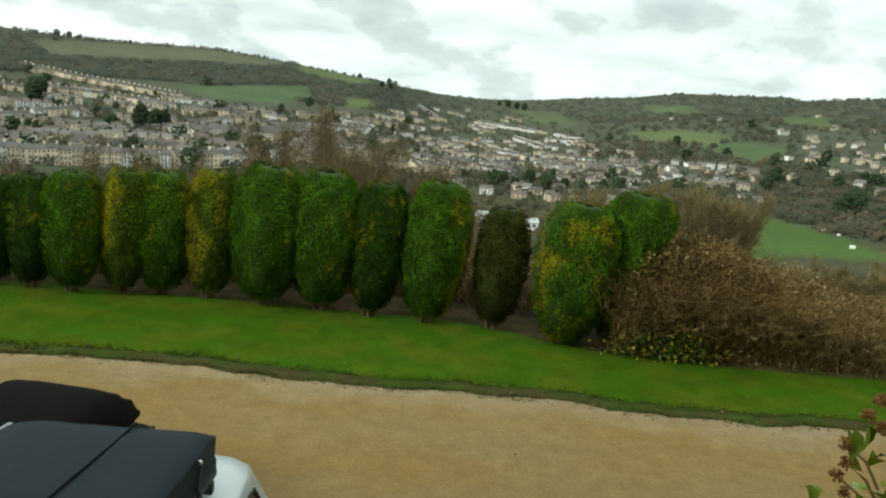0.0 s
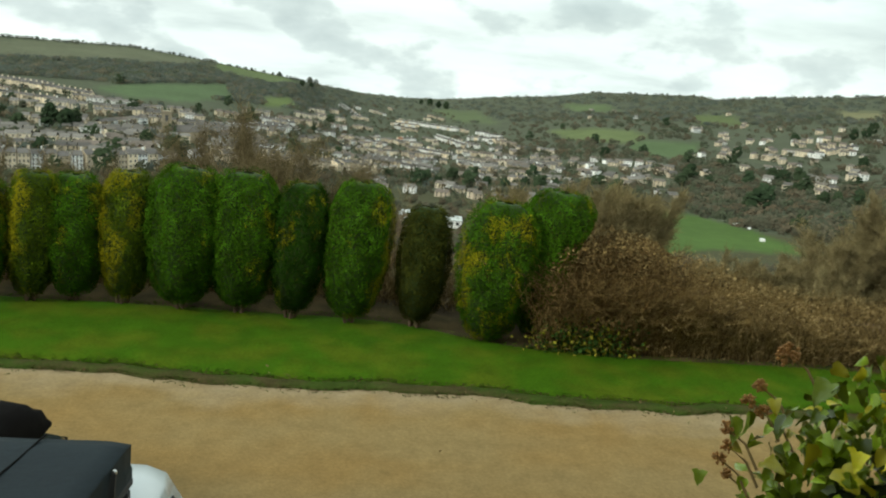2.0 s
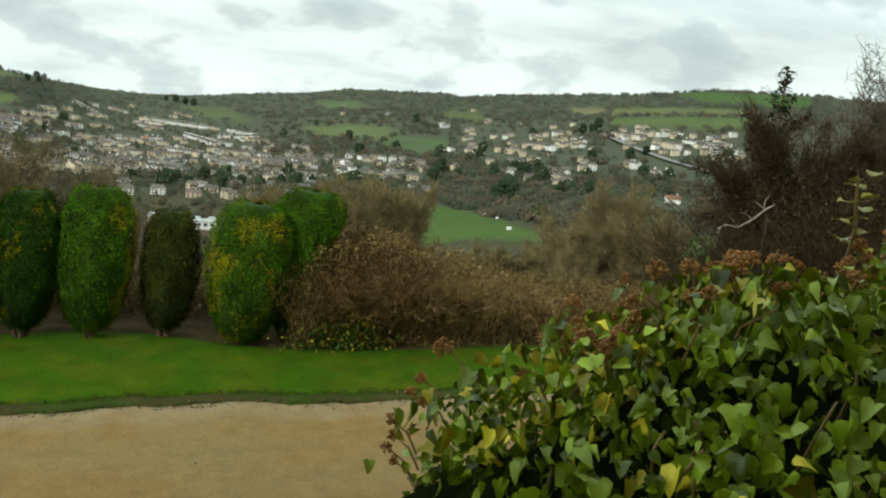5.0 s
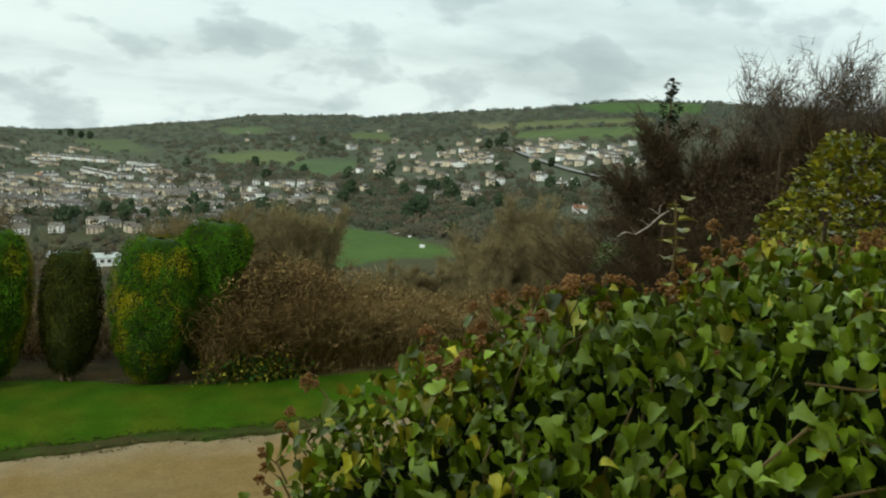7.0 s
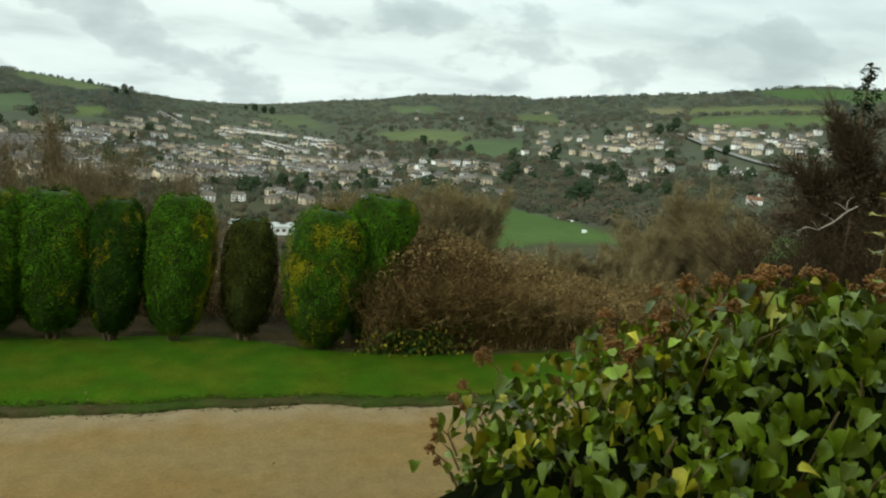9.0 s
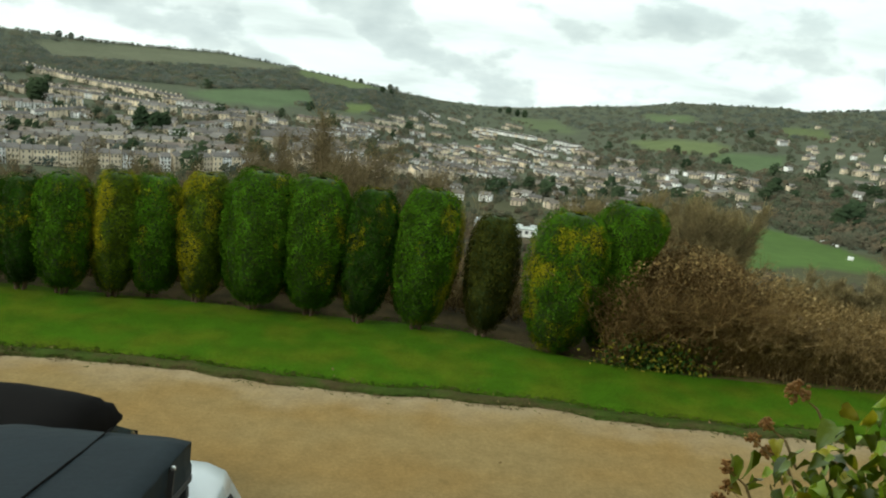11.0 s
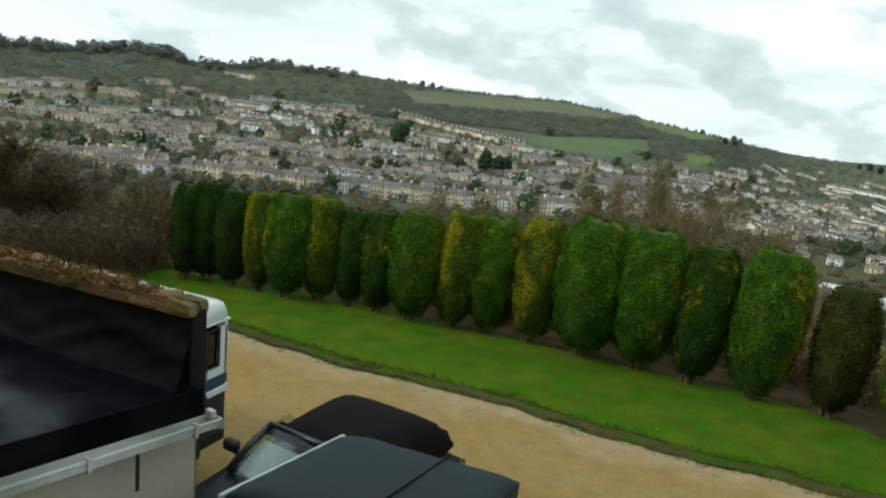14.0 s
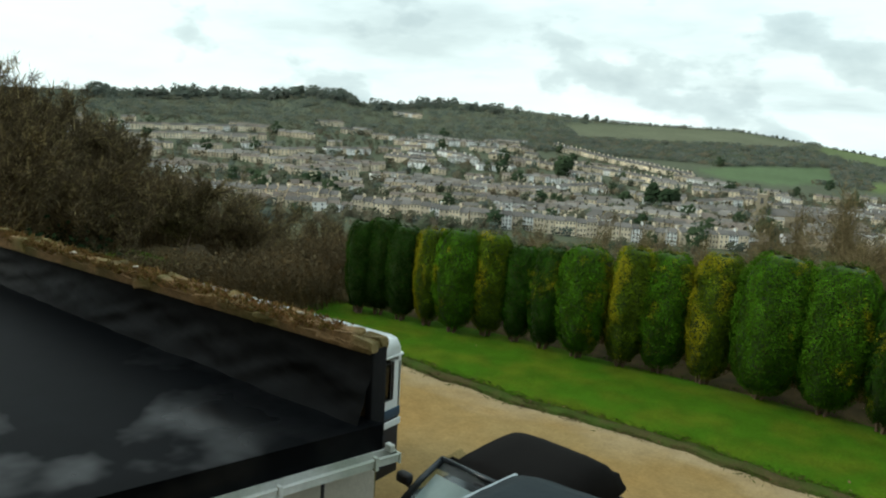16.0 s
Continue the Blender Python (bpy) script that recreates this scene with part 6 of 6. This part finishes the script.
VALE_STREETS = [("m", (6.0, -6.93), (6.8, -6.95)), ("m", (6.3, -9.13), (8.1, -9.12)), ("c", (8.4, -9.07), (10.4, -9.03)), ("m", (9.0, -6.85), (10.1, -6.79)), ("c", (11.8, -9.39), (13.2, -9.22)), ("m", (14.0, -8.03), (16.1, -8.09)), ("m", (16.9, -8.36), (18.4, -7.96)),
                ("m", (15.9, -7.12), (18.6, -6.94)), ("m", (19.6, -6.23), (21.7, -5.92)), ("m", (22.0, -5.54), (23.8, -5.32)), ("w", (20.7, -4.39), (21.4, -4.29)), ("m", (24.2, -5.59), (26.3, -5.6)), ("m", (26.4, -5.11), (28.6, -5.06)), ("c", (28.7, -4.89), (30.7, -4.22)), ("m", (25.0, -6.35), (26.4, -6.31)), ("m", (30.2, -6.23), (32.0, -5.9))]
EAST_STREETS = [("m", (26.7, -4.44), (29.5, -3.88)), ("m", (32.2, -3.7), (34.1, -3.67)), ("m", (34.5, -3.38), (36.7, -3.14)), ("m", (34.9, -3.93), (36.8, -4.01)), ("w", (36.8, -3.63), (39.4, -3.66)), ("m", (36.1, -4.43), (38.6, -4.08)), ("m", (38.5, -2.96), (40.0, -2.72)), ("w", (33.3, -5.59), (34.2, -5.57)), ("w", (35.0, -6.01), (36.5, -5.92))]
joined = []
MIX = {"c": (0.86, 0.12, 0.02), "w": (0.2, 0.78, 0.02), "m": (0.5, 0.38, 0.12)}
for streets, step in ((WEST_STREETS, 9.5), (HILL_STREETS, 9.0), (SPUR_STREETS, 9.0), (VALE_STREETS, 11.5), (EAST_STREETS, 11.0)):
    for hue, a, b in streets:
        p0, p1 = Vector(land(*a)), Vector(land(*b))
        n = max(1, round((p1 - p0).length / step))
        yaw = math.degrees(math.atan2(p1.y - p0.y, p1.x - p0.x))
        yaw = min(35, max(-35, yaw + (a[0] + b[0]) / 2)) - (a[0] + b[0]) / 2
        for i in range(n):
            if step > 10 and g.uniform() < 0.22:
                continue
            t = (i + 0.5 + (g.normal(0, 0.12) if hue == "m" else 0)) / n
            x, y, z = land(a[0] + (b[0] - a[0]) * t, a[1] + (b[1] - a[1]) * t + g.normal(0, 0.03 if hue == "m" else 0.008))
            if hue == "m" or streets is WEST_STREETS:
                joined.append((a[0] + (b[0] - a[0]) * t, a[1] + (b[1] - a[1]) * t, yaw, hue))
            else:
                copy_thing(STOCK["small"][g.choice(3, p=MIX[hue])], pose(x, y, z, 0, 0, yaw))
# the red-roofed lodge in the valley and the church tower
lodge = thing("lodge", pose(*land(36.7, -7.55), 0, 0, -30), "white lodge with an orange clay roof", "house")
wall, roof = house_mesh(11, 8, 4, 2.4, (2.5,))
part("wall", wall, M_WHITEWALL, lodge)
part("roof", roof, M_ROOFRED, lodge)
x, y, z = land(-13.95, -7.8)
church = thing("church", pose(x, y, z, 0, 0, 14), "stone church with a square tower", "church")
tw = boxes(((-4, -4, -6), (4, 4, 24)), ((-4.4, -4.4, 23), (4.4, 4.4, 24.2)))
for sx in (-1, 1):
    for sy in (-1, 1):
        box(tw, (sx * 3.9 - 0.7, sy * 3.9 - 0.7, 24), (sx * 3.9 + 0.7, sy * 3.9 + 0.7, 27.5))
part("tower", tw, M_CHURCH, church)
part("belfry_opening", boxes(((-1.2, -4.15, 16), (1.2, -3.95, 21))), M_WINDOW, church)
wall, roof = house_mesh(26, 11, 8, 5, ())
nave = part("nave", wall, M_CHURCH, church)
nave.location = (17, 0, 0)
rf = part("nave_roof", roof, M_ROOF, church)
rf.location = (17, 0, 0)
# long pale flat-roofed building in the gap of the conifers
x, y, z = land(3.9, -12.5)
works = thing("long_building", pose(x, y, z, 0, 0, -2), "long pale flat-roofed building below the terrace", "building")
part("wall", boxes(((-17, -6, -6), (17, 6, 5.2)), ((-16, -5, 5.2), (-4, 5, 6.8))), M_WHITEWALL, works)
part("roof", boxes(((-17.4, -6.4, 5.2), (17.4, 6.4, 5.5)), ((-16.4, -5.4, 6.8), (-3.6, 5.4, 7.1))), M_GUTTER, works)
me = set_mesh("window", boxes(((-0.9, -0.1, -0.8), (0.9, 0.05, 0.8))), M_WINDOW)
for i in range(10):
    part("window", me, M_WINDOW, works).location = (-15 + 3.3 * i, -6, 3.6)
# the rest of the town, too many to count
V, F, C, RV, RF, RC, WV, WF = [], [], [], [], [], [], [], []


def add(vs, fs, col, VV, FF, CC):
    off = sum(len(q) for q in VV)
    VV.append(np.array(vs))
    FF.append(np.array(fs) + off)
    if CC is not None:
        CC.append(np.tile(col, (len(fs), 1)))


def stock_house(az, el, w, d, h, rise, turn, wall_c, roof_c):
    x, y, z = land(az, el)
    a = radians(-az + turn)
    ca, sa = math.cos(a), math.sin(a)
    T = lambda pts: [(x + ca * px - sa * py, y + sa * px + ca * py, z + pz) for px, py, pz in pts]
    hw, hd = w / 2, d / 2
    add(T([(-hw, -hd, -5), (hw, -hd, -5), (hw, hd, -5), (-hw, hd, -5), (-hw, -hd, h), (hw, -hd, h), (hw, hd, h), (-hw, hd, h)]), [(0, 1, 5, 4), (1, 2, 6, 5), (2, 3, 7, 6), (3, 0, 4, 7)], wall_c, V, F, C)
    e = 0.3
    add(T([(-hw, 0, h + rise), (hw, 0, h + rise), (-hw - e, -hd - e, h - 0.2), (hw + e, -hd - e, h - 0.2), (hw + e, hd + e, h - 0.2), (-hw - e, hd + e, h - 0.2)]), [(2, 3, 1, 0), (4, 5, 0, 1), (5, 2, 0, 0), (3, 4, 1, 1)], roof_c, RV, RF, RC)
    for i in range(max(2, int(w / 3))):
        for j in range(2):
            cx, cz = -hw + w * (i + 0.5) / max(2, int(w / 3)), h * (0.3 + 0.45 * j)
            add(T([(cx - 0.6, -hd - 0.06, cz - 0.7), (cx + 0.6, -hd - 0.06, cz - 0.7), (cx + 0.6, -hd - 0.06, cz + 0.7), (cx - 0.6, -hd - 0.06, cz + 0.7)]), [(0, 1, 2, 3)], None, WV, WF, None)


WALLS = [(0.70, 0.59, 0.43), (0.62, 0.515, 0.37), (0.74, 0.645, 0.49), (0.86, 0.85, 0.82), (0.52, 0.43, 0.32)]
ROOFS = [(0.13, 0.12, 0.105), (0.15, 0.13, 0.105), (0.11, 0.10, 0.09), (0.165, 0.135, 0.11), (0.19, 0.175, 0.155)]
for az_, el_, yaw, hue in joined:
    wc = WALLS[g.choice(5, p=[0.4, 0.2, 0.3, 0.05, 0.05] if hue == "c" else [0.2, 0.12, 0.16, 0.44, 0.08])]
    stock_house(az_, el_, g.uniform(8.6, 9.6) if hue == "c" else g.uniform(7, 10), 8.0, g.uniform(5.4, 6.4), g.uniform(1.8, 2.4), yaw + az_ + (g.normal(0, 9) if hue == "m" else 0), np.array(wc) * g.uniform(0.9, 1.15), np.array(ROOFS[g.integers(0, 5)]) * g.uniform(0.8, 1.2))
for _ in range(225):
    a0 = g.uniform(-62, 11)
    hi_, lo_ = float(town_hi(a0)), -9.0
    e0 = lo_ + (hi_ - lo_) * g.uniform(0, 1)
    if any(inside(np.array([a0]), np.array([e0]), poly)[0] for poly, c in FIELDS):
        continue
    k = int(g.integers(2, 7))
    r = np.linalg.norm(land(a0, e0)[:2])
    turn = g.normal(-8, 13)
    wc, rc = WALLS[g.choice(5, p=[0.26, 0.18, 0.2, 0.28, 0.08])], ROOFS[g.integers(0, 5)]
    step = math.degrees(9.0 / r)
    for i in range(k):
        stock_house(a0 + step * i, e0 - 0.035 * i, g.uniform(7.0, 9.0), 8.0, g.uniform(4.8, 6.4), g.uniform(1.8, 2.8), turn, np.array(wc) * g.uniform(0.85, 1.15), np.array(rc) * g.uniform(0.8, 1.2))
for a0, a1, e0, e1, m in ((22, 31, -6.0, -4.2, 36), (32.5, 40.5, -4.4, -2.9, 46), (10, 20, -8.2, -7.0, 26), (14, 30, -4.4, -3.0, 14), (20, 30, -7.5, -6.3, 12), (-2, 12, -10.6, -8.8, 34), (-3, 10, -8.9, -6.2, 60), (8, 20, -9.0, -6.8, 24), (-12, 0, -8.6, -7.0, 30), (-40, -14, -8.8, -7.6, 40)):
    for _ in range(m):
        stock_house(g.uniform(a0, a1), g.uniform(e0, e1), g.uniform(7, 11), 8, g.uniform(4, 5.6), g.uniform(1.8, 2.6), g.normal(0, 18), np.array(WALLS[g.integers(0, 5)]) * g.uniform(0.85, 1.2), np.array(ROOFS[g.integers(0, 5)]))
for kind in STOCK.values():
    for pr in kind:
        for o in (*pr.children, pr):
            bpy.data.objects.remove(o)
tw_ob = tagged(new("town", mesh_from("town", np.concatenate(V), np.concatenate(F), M_STONE_J, np.concatenate(C))), "rows of cream and white houses on the hillside", "town", kind="stuff")
M_ROOF_J = material("town_roofs", (0.13, 0.12, 0.11), 0.85, 0.08, (0.05, 0.6), tint="cover")
part("roofs", mesh_from("roofs", np.concatenate(RV), np.concatenate(RF), M_ROOF_J, np.concatenate(RC)), M_ROOF_J, tw_ob)
part("panes", mesh_from("panes", np.concatenate(WV), np.concatenate(WF), M_WINDOW), M_WINDOW, tw_ob)


def ribbon(name, pts, width, mat, label, category, lift=0.6):
    vs, fs = [], []
    P = [Vector(land(a, e)) + Vector((0, 0, lift)) for a, e in pts]
    for i, p in enumerate(P):
        d = (P[min(i + 1, len(P) - 1)] - P[max(0, i - 1)])
        s = Vector((-d.y, d.x, 0)).normalized() * width / 2
        vs += [p - s, p + s]
    for i in range(len(P) - 1):
        fs.append((2 * i, 2 * i + 1, 2 * i + 3, 2 * i + 2))
    return tagged(new(name, mesh_from(name, [tuple(q) for q in vs], fs, mat)), label, category, kind="structure")


ribbon("road", [(31.5, -3.6), (34.0, -4.35), (36, -4.8), (38.5, -5.2), (41, -5.6)], 12, M_ROAD, "grey road climbing past the far houses", "road", 1.5)
ribbon("river", [(26.5, -13.4), (28.5, -13.2), (30, -12.6)], 6, M_RIVER, "glint of the river among the trees", "river", 1.5)
ribbon("river", [(35.2, -10.3), (36.4, -9.95), (37.2, -9.7)], 8, M_RIVER, "bend of the river beside a field", "river", 1.5)
# white marquee and parked vans in the field
for az_, el_, s_ in ((26.1, -10.75, 3.0), (24.3, -9.95, 2.2), (25.2, -10.1, 2.0), (24.9, -10.05, 1.6)):
    x, y, z = land(az_, el_)
    bm = boxes(((-s_ / 2, -s_ / 3, -1), (s_ / 2, s_ / 3, s_ * 0.55)), bevel=0.12)
    hut = thing("field_shelter", pose(x, y, z, 0, 0, -az_), "small white shelter standing in the field", "shelter")
    part("body", bm, M_LAMPWHITE, hut)

# ---------- flower heads on the ivy ----------
for px, py, pz, sz in [(0.615, 1.16, 4.318, 0.019), (0.587, 1.16, 4.275, 0.012), (0.572, 1.15, 4.258, 0.013), (0.592, 1.15, 4.245, 0.013), (0.735, 1.10, 4.352, 0.014), (0.752, 1.10, 4.366, 0.013), (0.785, 1.10, 4.37, 0.017), (0.76, 1.08, 4.34, 0.012), (0.80, 1.10, 4.35, 0.013), (0.855, 1.10, 4.392, 0.015), (0.87, 1.10, 4.405, 0.014), (0.84, 1.09, 4.385, 0.012), (0.85, 1.10, 4.438, 0.011), (1.02, 0.86, 4.45, 0.017), (1.30, 0.75, 4.44, 0.016), (0.70, 1.08, 4.31, 0.011), (0.535, 1.12, 4.235, 0.012), (0.540, 1.12, 4.212, 0.011), (0.533, 1.12, 4.195, 0.012), (0.545, 1.12, 4.175, 0.010)]:
    foot = Vector((px + 0.028, py - 0.035, min(pz - 0.035, ivy_z(px + 0.03, 0.95) + 0.02)))
    umbel((px, py, pz), sz * 0.72, tuple(Vector((px, py, pz)) - foot), ivy)
bm = bmesh.new()
for k in range(9):
    x0, y0 = 0.7 + 0.14 * k, 0.45 + 0.06 * (k % 4)
    pts = [(x0 + 0.09 * t + 0.02 * math.sin(t * 2 + k), y0 + 0.05 * math.sin(t + k), ivy_z(x0 + 0.09 * t, y0) + 0.01 + 0.03 * math.sin(t * 1.1 + k)) for t in range(5)]
    tube(bm, pts, [0.0018, 0.0017, 0.0016, 0.0013, 0.001], 5)
part("stem", bm, M_STALK, ivy, "bare trailing stems")
rt = random.Random(51)
for _ in range(60):
    x0, y0 = rt.uniform(0.62, 1.7), rt.uniform(0.4, 1.08)
    z0, h = ivy_z(x0, min(y0, 0.98)), rt.uniform(0.04, 0.09)
    part("leaf_stalk", tube(bmesh.new(), [(x0, y0, z0 - 0.04), (x0 + rt.gauss(0, 0.008), y0 - 0.012, z0 + 0.3 * h), (x0 + rt.gauss(0, 0.016), y0 - 0.02, z0 + 0.65 * h)], [0.0022, 0.002, 0.0012], 5), M_STALK, ivy, "tan upright leaf stalk", True)
ru = random.Random(12)
for _ in range(80):
    px = ru.uniform(0.74, 1.8)
    py = ru.uniform(0.95, 1.12) if ru.random() < 0.95 else ru.uniform(0.6, 0.9)
    umbel((px, py, ivy_z(px, min(py, 0.98)) + ru.uniform(0.0, 0.035)), ru.uniform(0.010, 0.015), (ru.gauss(0, 0.015), 0.01, 0.05), ivy)
# upright yellow-green shoot
bm = bmesh.new()
sx, sy = 1.22, 1.08
sz0 = ivy_z(sx, 0.95)
tube(bm, [(sx, sy, sz0 - 0.05), (sx + 0.006, sy, sz0 + 0.05), (sx, sy + 0.01, sz0 + 0.13)], [0.004, 0.003, 0.002], 5)
shoot = part("shoot", bm, M_STALK, ivy, "upright yellow-green shoot")
for k in range(11):
    ob = new("leaf", ONE[(k % 5) * 2 + 1])
    ob.parent = shoot
    ob.matrix_local = pose(sx + 0.012 * math.cos(k * 2.4), sy + 0.012 * math.sin(k * 2.4), sz0 + 0.02 + 0.011 * k, 25, 0, k * 137) @ Matrix.Scale(0.028, 4)

# ---------- tall yellow-green shrub behind the ivy ----------
ys = thing("privet_shrub", pose(2.32, 1.5, 0), "tall evergreen shrub with small yellow-green leaves beside the ivy", "shrub")
bm = bmesh.new()
rs = random.Random(41)
for k in range(9):
    a, r0 = k * 0.7, 0.12 + 0.03 * (k % 3)
    top = 4.4 + rs.uniform(-0.3, 0.3)
    bm = bmesh.new()
    tube(bm, [(0.05 * math.cos(a), 0.05 * math.sin(a), -0.1), (r0 * math.cos(a), r0 * math.sin(a), 2.2), (2.2 * r0 * math.cos(a), 2.2 * r0 * math.sin(a), top)], [0.03, 0.02, 0.005], 6)
    part("stem", bm, M_BARK, ys, "thin upright stem")
V, F, C = [], [], []
off = 0
lv, lf = LEAFMESH[2]
for _ in range(8500):
    t = rs.random()
    a = rs.uniform(0, 6.283)
    lump = 1 + 0.25 * noise.noise((math.cos(a) * 1.5, math.sin(a) * 1.5, t * 5))
    rad = (0.30 + 0.30 * math.sin(math.pi * min(1, t * 0.75 + 0.2)) ** 0.7 * (1 - t ** 5)) * lump * rs.uniform(0.55, 1.0) ** 0.5 * (1 - 0.55 * t ** 3)
    z = 3.2 + 1.5 * t + 0.06 * noise.noise((a * 3, t * 6, 1))
    m = pose(rad * math.cos(a), rad * math.sin(a), z, rs.gauss(35, 30), rs.gauss(0, 25), math.degrees(a) - 90 + rs.gauss(0, 45)) @ Matrix.Diagonal((rs.uniform(0.018, 0.03),) * 3 + (1,))
    mm = np.array(m)
    V.append(lv @ mm[:3, :3].T + mm[:3, 3])
    F.append(lf + off)
    off += len(lv)
    C.append(np.tile(np.array([(0.50, 0.44, 0.025), (0.24, 0.28, 0.02), (0.36, 0.36, 0.025)][rs.randrange(3)]) * rs.uniform(0.4, 1.3), (len(lf), 1)))
part("foliage", mesh_from("foliage", np.concatenate(V), np.concatenate(F), M_IVY, np.concatenate(C), True), M_IVY, ys, "dense small leaves")
